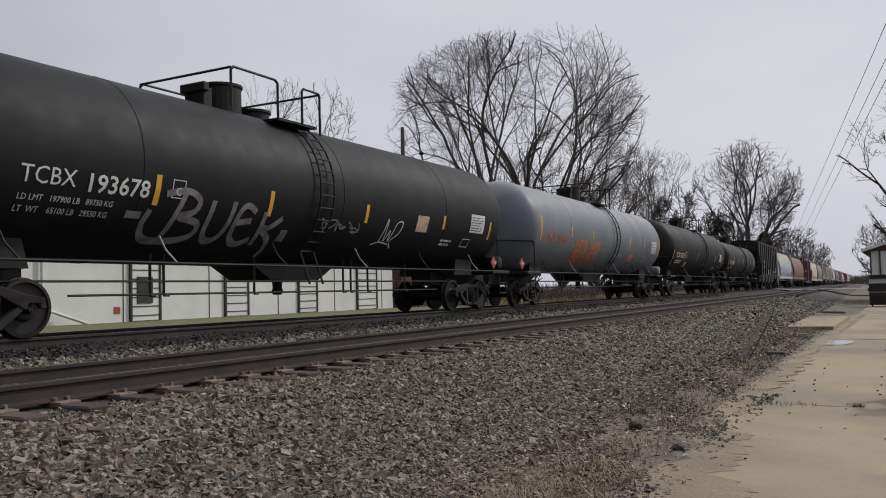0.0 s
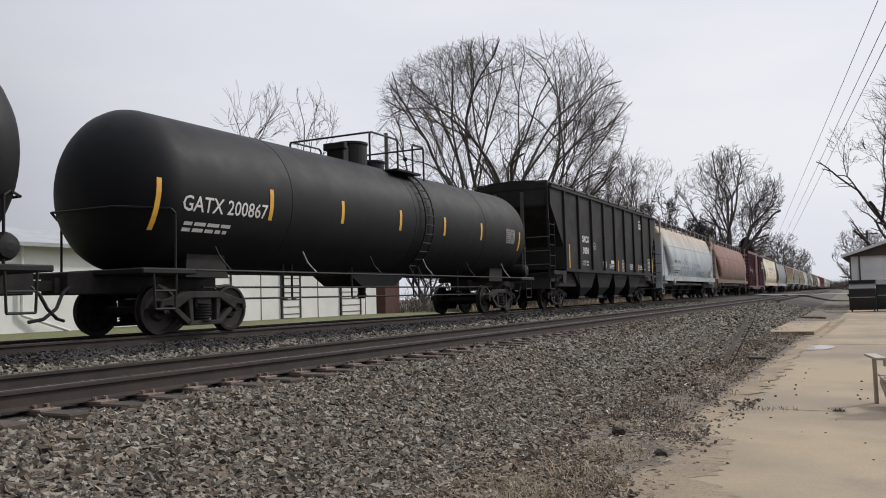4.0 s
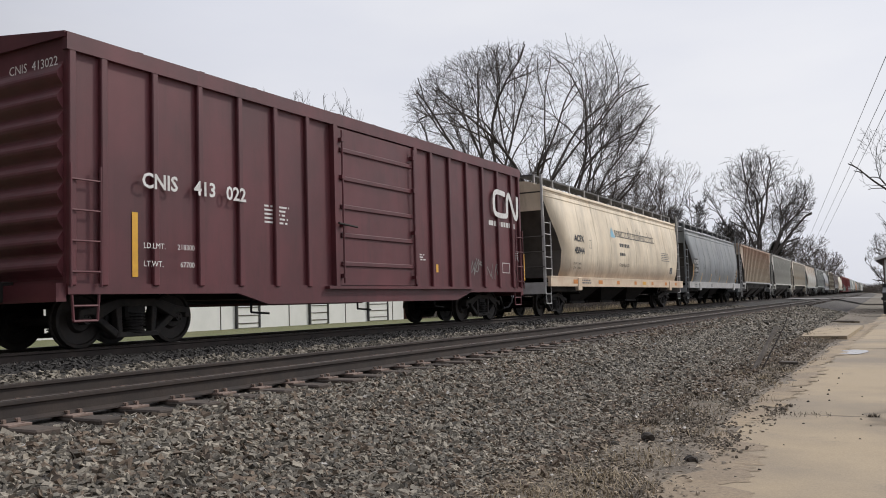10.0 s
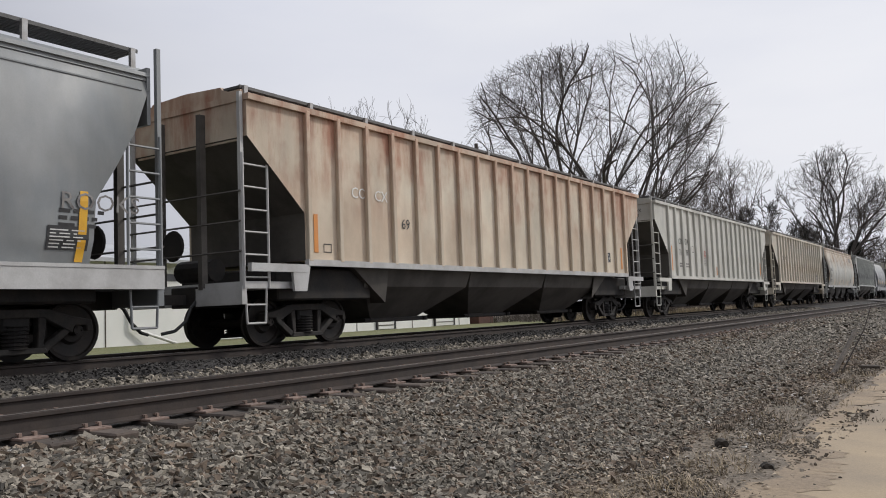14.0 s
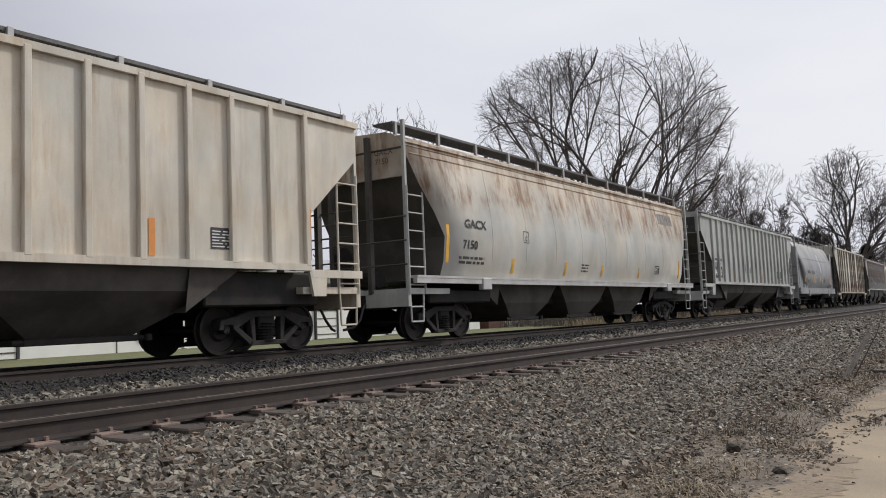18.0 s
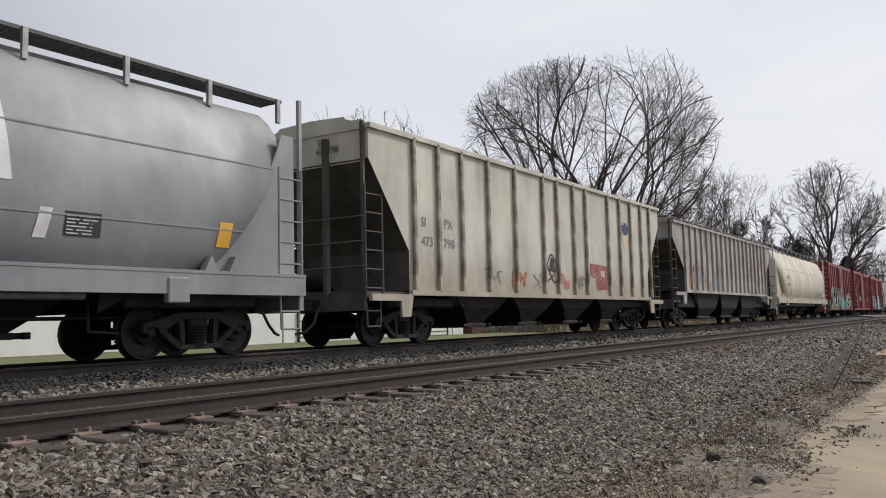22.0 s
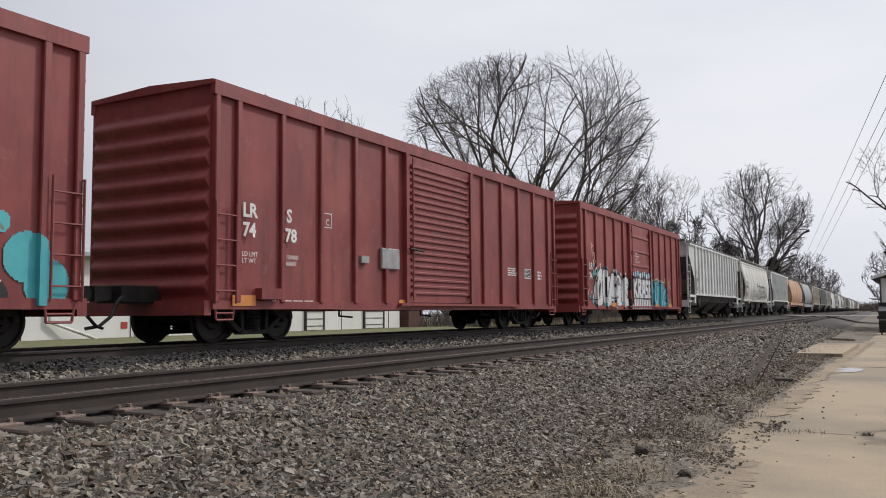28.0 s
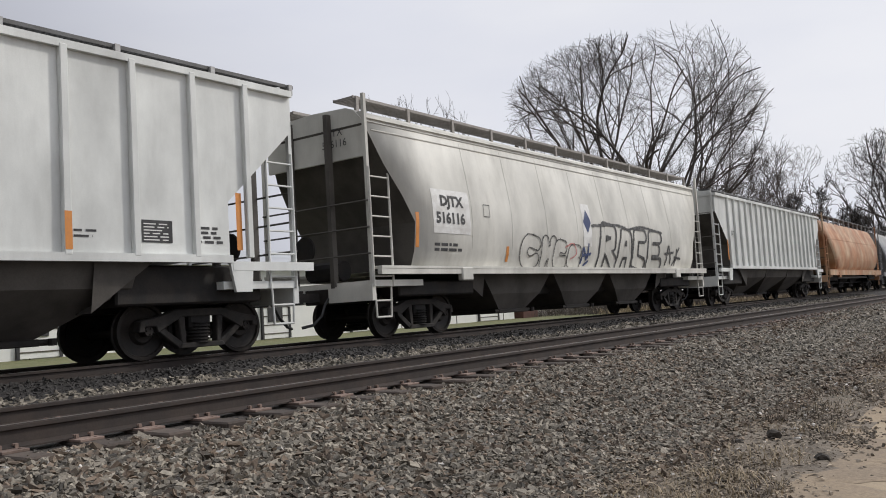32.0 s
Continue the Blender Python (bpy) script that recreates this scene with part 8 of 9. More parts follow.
spots += [(-2.55, 8.75, -0.96, 0.09, 40), (-3.0, 17.5, -0.9, 0.7, 240), (-3.9, 22, -0.85, 0.6, 200), (-4.0, 30, -0.85, 1.0, 200)]
for k in range(40):
    yy = _r.uniform(30, 75)
    spots.append((_r.uniform(-5.2, -2.6), yy, -0.95, 0.7, 60))
blades("dry_weeds", spots, WEED, "dark dry weeds along the verge", "weeds", 2, (0.02, 0.1), 2.2, 0.004)


def litter():
    rng = random.Random(9)
    V, F = [], []
    for _ in range(11000):
        yy = 3 + 30 * rng.random() ** 1.6
        n = N1 + min(rng.uniform(3.2, 5.1), rng.uniform(3.4, 5.9)) + (0.45 * max(0.0, 1 - abs(yy - 5.4) / 3.6))
        x, y, _z = on_line(yy, n)
        z = float(slope_z(n)) + rng.uniform(0.004, 0.03)
        a, l, w = rng.uniform(0, 6.28), rng.uniform(0.02, 0.09), rng.uniform(0.006, 0.02)
        dx, dy = math.cos(a) * l / 2, math.sin(a) * l / 2
        ex, ey = -math.sin(a) * w, math.cos(a) * w
        o = len(V)
        V += [(x - dx, y - dy, z), (x + ex, y + ey, z + 0.012), (x + dx, y + dy, z + 0.004), (x - ex, y - ey, z + 0.008)]
        F.append((o, o + 1, o + 2, o + 3))
    m = material("dry_leaf_litter", (0.28, 0.23, 0.17), 0.9, 0, (0.1, 0.075, 0.055), 8, 0.6, 0.1, random_tone=0.8, island=True)
    tagged(mesh_part("leaf_litter", V, F, m), "brown leaf and twig litter on the dirt", "litter", kind="stuff")


litter()

# ---------- the concrete lot ----------
def slab(x0, x1, y0, y1, seed, parent, jag=0.02, left=0.0, z=LOT_Z):
    rng = random.Random(seed)

    def jitter(t, k):
        return jag * noise.noise((t * 1.7, k * 9.1, seed)) + jag * 0.5 * noise.noise((t * 6, k * 3.3, seed))

    pts = []
    for i in range(30):
        t = x0 + (x1 - x0) * i / 29
        pts.append((t, y0 + jitter(t, 1) + 0.02))
    for i in range(1, 8):
        t = y0 + (y1 - y0) * i / 8
        pts.append((x1, t))
    for i in range(30):
        t = x1 + (x0 - x1) * i / 29
        pts.append((t, y1 + jitter(t, 2) - 0.02))
    for i in range(1, 40):
        t = y1 + (y0 - y1) * i / 40
        pts.append((x0 + left * noise.noise((t * 0.9, 4, seed)) + left * 0.5 * noise.noise((t * 4, 7, seed)), t))
    bm = B()
    lo = [bm.verts.new((a, b, z - 0.12)) for a, b in pts]
    hi = [bm.verts.new((a, b, z)) for a, b in pts]
    k = len(pts)
    for i in range(k):
        bm.faces.new((lo[i], lo[(i + 1) % k], hi[(i + 1) % k], hi[i]))
    bm.faces.new(hi)
    return part("slab", bm, CONCRETE, parent)


CONCRETE = material("sunlit_worn_concrete", (0.335, 0.262, 0.172), 0.85, 0, (0.2, 0.165, 0.125), 0.33, 0.9, 0.16, 70, 0.2, spots=(0.21, 0.175, 0.13), spot_amount=0.4, spot_scale=2.6)
lot = thing("concrete_lot", "tan worn concrete lot with cracked joints", "pavement", kind="structure")
for i, (a, b) in enumerate(((-8, 4.55), (4.55, 11.25), (11.25, 24.5), (24.5, 30.2), (30.2, 44), (44, 70))):
    slab(-1.95, 14, a, b, i + 3, lot, 0.12 if i in (1, 2) else 0.03, 0.35, LOT_Z + 0.006 * (i % 2))
ramp = slab(-3.7, -2.0, 29, 38, 12, lot, 0.1, 0.2, LOT_Z + 0.13)
SOIL_EDGE = material("sandy_soil", (0.285, 0.22, 0.145), 0.95, 0, (0.2, 0.155, 0.11), 0.9, 0.8, 0.25, 40, 0.4, spots=(0.14, 0.105, 0.075), spot_amount=0.5, spot_scale=14)


def ragged_soil(name, lo, hi, mat, z, seed, label, near=0.0):
    """Soil washed over the slabs with a ragged outer edge."""
    V, F = [], []
    k = 0
    y = -2.0
    while y < 44:
        w = 0.5 + 0.4 * noise.noise((y * 0.55, seed, 0)) + 0.3 * noise.noise((y * 2.1, seed, 5)) + 0.16 * noise.noise((y * 6, seed, 9)) + 0.1 * noise.noise((y * 15, seed, 2))
        x = lo + (hi - lo) * max(0.02, w) + near * max(0.0, 1 - abs(y - 5.4) / 3.6) ** 0.7
        V += [(lo - 1.0, y, z - 0.012), (lo - 0.3, y, z + 0.01), (x - 0.12, y, z + 0.006), (x, y, z)]
        if k:
            a = len(V)
            for j in range(3):
                F.append((a - 8 + j, a - 7 + j, a - 3 + j, a - 4 + j))
        k += 1
        y += 0.025 if y < 16 else 0.15
    tagged(mesh_part(name, V, F, mat), label, "soil", kind="structure")


ragged_soil("soil_wash", -2.15, -1.25, SOIL_EDGE, LOT_Z + 0.009, 3, "sandy soil washed over the concrete edge", 0.62)
ragged_soil("dirt_edge", -2.35, -1.75, DIRT, LOT_Z + 0.014, 8, "dark dirt spilling onto the concrete edge", 0.5)
CRACK = material("dirt_filled_crack", (0.07, 0.055, 0.04), 0.95, 0, (0.12, 0.09, 0.06), 6, 0.6, 0.2)
bm = B()
box(bm, -1.8, 13.9, -7.9, 69.9, LOT_Z - 0.1, LOT_Z - 0.025)
part("joint_dirt", bm, CRACK, lot)
blades("crack_grass", [(-0.55, 11.28, LOT_Z, 0.07, 80), (-1.2, 11.2, LOT_Z, 0.25, 60), (-1.6, 11.1, LOT_Z, 0.2, 50)], WEED, "small weeds growing in the concrete crack", "weeds", 6, (0.01, 0.05), 1.5, 0.004)
# pebbles and clods on the lot
CLOD = material("dark_soil_clod", (0.03, 0.025, 0.02), 0.95, 0, (0.06, 0.05, 0.04), 9, 0.6, 0.2)


def clod(x, y, z, r, seed, mat, name, label):
    bm = B()
    bmesh.ops.create_icosphere(bm, subdivisions=2, radius=r)
    for v in bm.verts:
        v.co *= 1 + 0.45 * noise.noise(v.co * (2.2 / r) + Vector((seed, 0, 0)))
        v.co.z *= 0.75
    ob = part(name, bm, mat)
    ob.location = (x, y, z)
    tagged(ob, label, "stone" if name != "soil_clod" else "soil", "clods on the verge" if name == "soil_clod" else "pebbles on the lot")


clod(-2.5, 8.6, -0.93, 0.075, 1, CLOD, "soil_clod", "dark round tuft of soil on the verge")
clod(-1.87, 7.75, -0.975, 0.06, 5, CLOD, "soil_clod", "dark lump of soil on the concrete edge")
clod(-2.72, 8.2, -0.95, 0.05, 7, CLOD, "soil_clod", "dark lump of soil on the verge")
for k in range(46):
    yy = _r.uniform(5, 17)
    clod(_r.uniform(-1.75, 0.6), yy, LOT_Z + 0.006, _r.uniform(0.008, 0.022), k, CLOD, "pebble", "small dark pebble on the concrete")
# puddle
PUDDLE = material("shallow_puddle", (0.16, 0.14, 0.12), 0.12, 0, (0.12, 0.1, 0.08), 3, 0.5, 0.02, 20, 0.0)
bm = B()
vs = []
for k in range(26):
    a = 2 * math.pi * k / 26
    r = 1 + 0.35 * noise.noise((math.cos(a) * 1.5, math.sin(a) * 1.5, 3))
    vs.append(bm.verts.new((-1.55 + 0.42 * r * math.cos(a), 23.2 + 0.8 * r * math.sin(a), LOT_Z + 0.012)))
bm.faces.new(vs)
tagged(part("puddle", bm, PUDDLE), "shallow puddle reflecting the pale sky", "puddle", kind="structure")

# ---------- leaning post and debris by the track ----------
OLD_WOOD = material("grey_weathered_wood", (0.085, 0.07, 0.056), 0.9, 0, (0.055, 0.046, 0.038), 6, 0.7, 0.25, 40, 0.4)


POST_WOOD = material("grey_bleached_wood", (0.17, 0.15, 0.13), 0.9, 0, (0.08, 0.068, 0.056), 6, 0.7, 0.25, 40, 0.4)


def leaning_post():
    p = thing("leaning_post", "weathered leaning timber post with a rusty guy rod", "post")
    bm = B()
    rod(bm, (-2.86, 17.0, -1.02), (-2.5, 17.9, -0.16), 0.05, 0.042, 8)
    part("timber", bm, POST_WOOD, p)
    bm = B()
    rod(bm, (-2.74, 17.15, -1.02), (-2.36, 17.95, -0.15), 0.014)
    rod(bm, (-2.36, 17.95, -0.15), (-2.26, 18.3, 0.28), 0.008)
    part("guy_rod", bm, RAIL_MAT, p)


leaning_post()


def plank(x, y, z, l, w, rz, mat, label, name="timber_offcut"):
    bm = B()
    box(bm, -l / 2, l / 2, -w / 2, w / 2, 0, w * 0.5)
    bevel(bm, w * 0.1)
    ob = part(name, bm, mat)
    ob.matrix_basis = pose(x, y, z, 3, 2, rz)
    tagged(ob, label, "debris", "timber debris by the track")


PALE_WOOD = material("pale_split_wood", (0.4, 0.34, 0.27), 0.85, 0, (0.3, 0.25, 0.2), 5, 0.6, 0.1)
plank(-6.0, 25.4, -0.52, 0.85, 0.1, 32, PALE_WOOD, "pale split piece of timber on the ballast", "timber_offcut")
plank(-2.4, 18.6, -0.97, 0.35, 0.16, 20, OLD_WOOD, "dark wood block on the dirt", "timber_offcut")
plank(-5.0, 42.0, -0.85, 2.6, 0.22, 8, PALE_WOOD, "pale discarded tie lying beside the track", "timber_offcut")
plank(-4.2, 44.0, -0.93, 3.4, 0.22, 3, OLD_WOOD, "dark discarded tie lying beside the track", "timber_offcut")

# ---------- garden armchair ----------
CHAIR_MAT = material("weathered_tan_chair_paint", (0.4, 0.35, 0.28), 0.6, 0, (0.3, 0.26, 0.21), 3, 0.5, 0.1, 50)


def armchair():
    c = thing("garden_armchair", "tan slatted wooden garden armchair on the concrete", "chair", m=pose(0.24, 11.9, LOT_Z, 0, 0, 10))

    def board(name, x0, x1, y0, y1, z0, z1, m=None):
        bm = B()
        box(bm, x0, x1, y0, y1, z0, z1)
        bevel(bm, 0.006)
        ob = part(name, bm, CHAIR_MAT, c)
        if m is not None:
            ob.matrix_basis = m
        return ob

    for sx in (-1, 1):
        board("front_leg", sx * 0.33 - 0.02, sx * 0.33 + 0.02, 0.3, 0.4, 0, 0.6)
        board("armrest", sx * 0.36 - 0.07, sx * 0.36 + 0.07, -0.32, 0.45, 0.6, 0.63)
        board("back_leg", -0.02, 0.02, -0.5, 0.3, -0.05, 0.05, pose(sx * 0.29, -0.1, 0.2, 24))
    tilt = pose(0, -0.22, 0.34, 14)
    for k in range(5):
        board("back_slat", -0.29 + k * 0.117, -0.29 + k * 0.117 + 0.095, -0.012, 0.012, 0, 0.62, tilt)
    board("top_rail", -0.3, 0.3, -0.035, -0.012, 0.57, 0.64, tilt)
    low = board("lower_rail", -0.34, 0.34, -0.045, -0.012, 0.2, 0.29, tilt)
    for k in range(2):
        bm = B()
        rod(bm, (-0.12 + k * 0.14, -0.06, 0.245), (-0.12 + k * 0.14, -0.04, 0.245), 0.012, seg=8)
        b = part("bolt", bm, GALV, low)
    for k in range(5):
        board("seat_slat", -0.3, 0.3, -0.16 + k * 0.105, -0.16 + k * 0.105 + 0.09, 0.3 + k * 0.012, 0.325 + k * 0.012)


armchair()
bm = B()
box(bm, -0.35, 0.35, -0.01, 0.01, 0, 0.012)
ob = part("metal_strip", bm, GALV)
ob.matrix_basis = pose(0.42, 9.9, LOT_Z + 0.012, 0, 0, 3)
tagged(ob, "thin bright metal strip lying on the concrete", "strip")

# ---------- waste containers ----------
BIN_GREEN = material("dark_green_bin_paint", (0.018, 0.035, 0.032), 0.5, 0, (0.03, 0.045, 0.04), 2, 0.6, 0.1)
BIN_BLACK = material("black_bin_plastic", (0.014, 0.015, 0.017), 0.5, 0, (0.025, 0.025, 0.027), 2, 0.5, 0.1)


def dumpster(x, y, w, d, h, mat, label, lid_open=False):
    c = thing("dumpster", label, "dumpster", "dumpsters by the building", m=pose(x, y, LOT_Z + 0.004))
    bm = B()
    prism(bm, [(-d / 2 + 0.15, 0.12), (d / 2, 0.12), (d / 2, h), (-d / 2, h * 0.82), (-d / 2, h * 0.4)], -w / 2, w / 2)
    bevel(bm, 0.02)
    part("bin_body", bm, mat, c)
    bm = B()
    if lid_open:
        box(bm, -w / 2, w / 2, d / 2, d / 2 + 0.05, h * 0.75, h * 1.12)
    else:
        prism(bm, [(-d / 2 - 0.04, h * 0.82), (d / 2 + 0.03, h), (d / 2 + 0.03, h + 0.05), (-d / 2 - 0.04, h * 0.87)], -w / 2 - 0.02, w / 2 + 0.02)
    part("lid", bm, BIN_BLACK, c)
    for sx in (-1, 1):
        bm = B()
        box(bm, sx * (w / 2 + 0.04) - 0.04, sx * (w / 2 + 0.04) + 0.04, -d / 2 + 0.2, d / 2 - 0.1, h * 0.55, h * 0.65)
        part("lift_pocket", bm, mat, c)
        for yy in (-d / 2 + 0.3, d / 2 - 0.2):
            bm = B()
            rod(bm, (sx * (w / 2 - 0.12) - 0.03, yy, 0.08), (sx * (w / 2 - 0.12) + 0.03, yy, 0.08), 0.08, seg=10)
            part("caster", bm, STEEL_BLACK, c)
    bm = B()
    box(bm, -w / 2 + 0.05, w / 2 - 0.05, -d / 2 - 0.03, -d / 2, h * 0.5, h * 0.53)
    part("lifting_bar", bm, GALV, c)
    return c


dumpster(-1.1, 56.3, 1.45, 1.3, 1.7, BIN_BLACK, "dark dumpster with raised lid by the white building", True)
d2 = dumpster(0.2, 57.2, 1.35, 1.4, 1.85, BIN_GREEN, "dark green dumpster with a white notice")
bm = B()
box(bm, 0.0, 0.5, -0.72, -0.71, 0.95, 1.4)
part("notice", bm, WHITE_PAINT, d2, "white paper notice")

# ---------- white building by the lot ----------
SIDING = material("white_metal_siding", (0.84, 0.85, 0.87), 0.5, 0, (0.6, 0.61, 0.64), 0.5, 0.5, 0.03, 40, 0.05)
BROWN_TRIM = material("brown_gable_boards", (0.1, 0.075, 0.065), 0.7, 0, (0.07, 0.055, 0.05), 2, 0.6, 0.1)
ROOF_GREY = material("grey_shingle_roof", (0.13, 0.12, 0.115), 0.9, 0, (0.09, 0.085, 0.08), 2, 0.6, 0.25, 20, 0.4)


def lot_building():
    c = thing("white_building", "low white sided building with a brown gable", "building", m=pose(-2.0, 66, LOT_Z))
    w, d, e, r = 16.0, 14.0, 3.7, 6.2
    bm = B()
    prism2 = [(0, 0), (w, 0), (w, e), (0, e)]
    a = [bm.verts.new((x, 0, z)) for x, z in prism2]
    b = [bm.verts.new((x, d, z)) for x, z in prism2]
    for i in range(4):
        bm.faces.new((a[i], a[(i + 1) % 4], b[(i + 1) % 4], b[i]))
    bm.faces.new(a)
    bm.faces.new(b[::-1])
    bmesh.ops.recalc_face_normals(bm, faces=bm.faces[:])
    part("wall", bm, SIDING, c)
    bm = B()
    g = [(-0.35, e - 0.05), (w + 0.35, e - 0.05), (w / 2, r)]
    a = [bm.verts.new((x, -0.12, z)) for x, z in g]
    b = [bm.verts.new((x, -0.02, z)) for x, z in g]
    for i in range(3):
        bm.faces.new((a[i], a[(i + 1) % 3], b[(i + 1) % 3], b[i]))
    bm.faces.new(a)
    bm.faces.new(b[::-1])
    bmesh.ops.recalc_face_normals(bm, faces=bm.faces[:])
    part("gable", bm, BROWN_TRIM, c)
    for sx in (0, 1):
        bm = B()
        x0 = -0.5 if sx == 0 else w + 0.5
        vs = [(x0, -0.4, e - 0.1), (w / 2, -0.4, r + 0.08), (w / 2, d + 0.3, r + 0.08), (x0, d + 0.3, e - 0.1)]
        lo = [bm.verts.new(p) for p in vs]
        hi = [bm.verts.new((x, y, z + 0.14)) for x, y, z in vs]
        for i in range(4):
            bm.faces.new((lo[i], lo[(i + 1) % 4], hi[(i + 1) % 4], hi[i]))
        bm.faces.new(lo[::-1])
        bm.faces.new(hi)
        bmesh.ops.recalc_face_normals(bm, faces=bm.faces[:])
        part("roof", bm, ROOF_GREY, c)
    for sx in (-1, 1):
        bm = B()
        p, q = (w / 2 + sx * (w / 2 + 0.5), e - 0.12), (w / 2, r + 0.06)
        vs = [(p[0], -0.44, p[1]), (q[0], -0.44, q[1]), (q[0], -0.44, q[1] + 0.2), (p[0], -0.44, p[1] + 0.2)]
        f0 = [bm.verts.new(v) for v in vs]
        f1 = [bm.verts.new((a, b + 0.036, c)) for a, b, c in vs]
        for i in range(4):
            bm.faces.new((f0[i], f0[(i + 1) % 4], f1[(i + 1) % 4], f1[i]))
        bm.faces.new(f0)
        bm.faces.new(f1[::-1])
        bmesh.ops.recalc_face_normals(bm, faces=bm.faces[:])
        part("rake_board", bm, SIDING, c, "white rake board")
    for x in (0.03, 0.62):
        bm = B()
        box(bm, x - 0.05, x + 0.05, -0.08, 0, 0, e - 0.05)
        part("corner_trim", bm, BROWN_TRIM, c)
    bm = B()
    box(bm, 2.4, 15.9, -0.05, 0, 0, 1.25)
    part("lower_panel", bm, BIN_GREEN, c)


lot_building()

# ---------- long white shed behind the line ----------
SHED_WHITE = material("white_painted_block", (0.78, 0.78, 0.75), 0.7, 0, (0.66, 0.67, 0.64), 0.6, 0.6, 0.05, 40, 0.1)


def shed():
    c = thing("white_shed", "long low white shed with panelled doors", "building")
    x, y0, y1, zt = -26.6, 2.0, 42.2, 2.75
    bm = B()
    box(bm, x - 9, x, y0, y1, -0.6, zt)
    part("wall", bm, SHED_WHITE, c)
    bm = B()
    for a, b, za, zb in ((x + 0.5, x - 4.5, zt - 0.05, zt + 0.95), (x - 4.5, x - 9.5, zt + 0.95, zt - 0.05)):
        vs = [(a, y0 - 0.4, za), (b, y0 - 0.4, zb), (b, y1 + 0.4, zb), (a, y1 + 0.4, za)]
        lo = [bm.verts.new(p) for p in vs]
        hi = [bm.verts.new((p[0], p[1], p[2] + 0.14)) for p in vs]
        for i in range(4):
            bm.faces.new((lo[i], lo[(i + 1) % 4], hi[(i + 1) % 4], hi[i]))
        bm.faces.new(lo)
        bm.faces.new(hi[::-1])
    bmesh.ops.recalc_face_normals(bm, faces=bm.faces[:])
    part("roof", bm, material("pale_metal_roof", (0.42, 0.43, 0.44), 0.5, 0.3, (0.3, 0.31, 0.32), 1, 0.6, 0.06), c)
    for k, (a, b, win) in enumerate(((7.9, 9.3, 0), (13.0, 14.4, 1), (22.92, 24.39, 1), (28.15, 29.62, 0), (33.33, 34.8, 0), (38.47, 40.4, 0))):
        bm = B()
        box(bm, x, x + 0.06, a, b, -0.28, 2.1)
        door = part("door", bm, SHED_WHITE, c)
        for yy in (a, b):
            bm = B()
            box(bm, x, x + 0.1, yy - 0.05, yy + 0.05, -0.3, 2.15)
            part("door_jamb", bm, BLACK_PAINT, door)
        for j in range(6):
            bm = B()
            z = -0.1 + j * 0.36
            box(bm, x + 0.06, x + 0.085, a + 0.06, b - 0.06, z, z + 0.035)
            part("door_batten", bm, OLD_WOOD, door)
        if win:
            bm = B()
            box(bm, x + 0.06, x + 0.1, a + 0.3, b - 0.4, 0.4, 1.45)
            part("door_window", bm, BLACK_PAINT, door)
    for k in range(9):
        bm = B()
        yy = 4.2 + k * 4.6
        box(bm, x, x + 0.025, yy - 0.015, yy + 0.015, -0.35, zt)
        part("wall_joint", bm, OLD_WOOD, c)
    bm = B()
    pipe(bm, [(x + 0.12, 19.02, zt), (x + 0.12, 19.02, 0.31), (x + 0.4, 20.75, -0.32)], 0.06, 8)
    part("downpipe", bm, WHITE_PAINT, c)
    bm = B()
    box(bm, x, x + 0.02, 22.15, 22.45, 0.02, 0.28)
    part("red_plate", bm, RED_PAINT, c)


shed()
bm = B()
box(bm, -27.6, -26.4, 42.9, 44.6, -0.5, 2.1)
bevel(bm, 0.03)
tagged(part("brown_hut", bm, material("red_brown_boards", (0.11, 0.05, 0.04), 0.85, 0, (0.07, 0.04, 0.03), 3, 0.7, 0.2)), "small red-brown wooden hut beside the shed", "hut")

# ---------- level crossing ----------
ROAD = material("pale_road_surface", (0.3, 0.29, 0.28), 0.9, 0, (0.24, 0.23, 0.22), 0.8, 0.6, 0.15, 20)
road = strip("road", [(-40, -0.5), (-6, -0.08), (-1.0, -0.02)], 100, 108, 2, ROAD)
tagged(road, "pale road leading to the level crossing", "road", kind="structure")
road = strip("road", [(1.0, -0.02), (2.5, -0.12), (NEAR_C - 0.9, -0.16), (NEAR_C + 2.5, -0.17), (40, -0.4)], 100, 108, 2, ROAD)
tagged(road, "pale road crossing the near track", "road", kind="structure")

# ---------- bare trees ----------
BARK = material("grey_brown_bark", (0.085, 0.073, 0.066), 0.95, 0, (0.12, 0.1, 0.09), 4, 0.6, 0.25, 30, 0.4)
TWIG = material("grey_twigs", (0.12, 0.11, 0.104), 0.95, 0, (0.07, 0.06, 0.055), 2, 0.5, 0.1)
BROWN_TWIG = material("brownish_twigs", (0.14, 0.12, 0.108), 0.95, 0, (0.08, 0.062, 0.05), 2, 0.5, 0.1)
DARK_TWIG = material("dark_twigs", (0.06, 0.055, 0.052), 0.95, 0, (0.04, 0.036, 0.033), 2, 0.5, 0.1)
EVERGREEN = material("dark_evergreen_sprays", (0.036, 0.036, 0.03), 0.9, 0, (0.055, 0.05, 0.042), 1, 0.6, 0.2, random_tone=0.4, island=True)


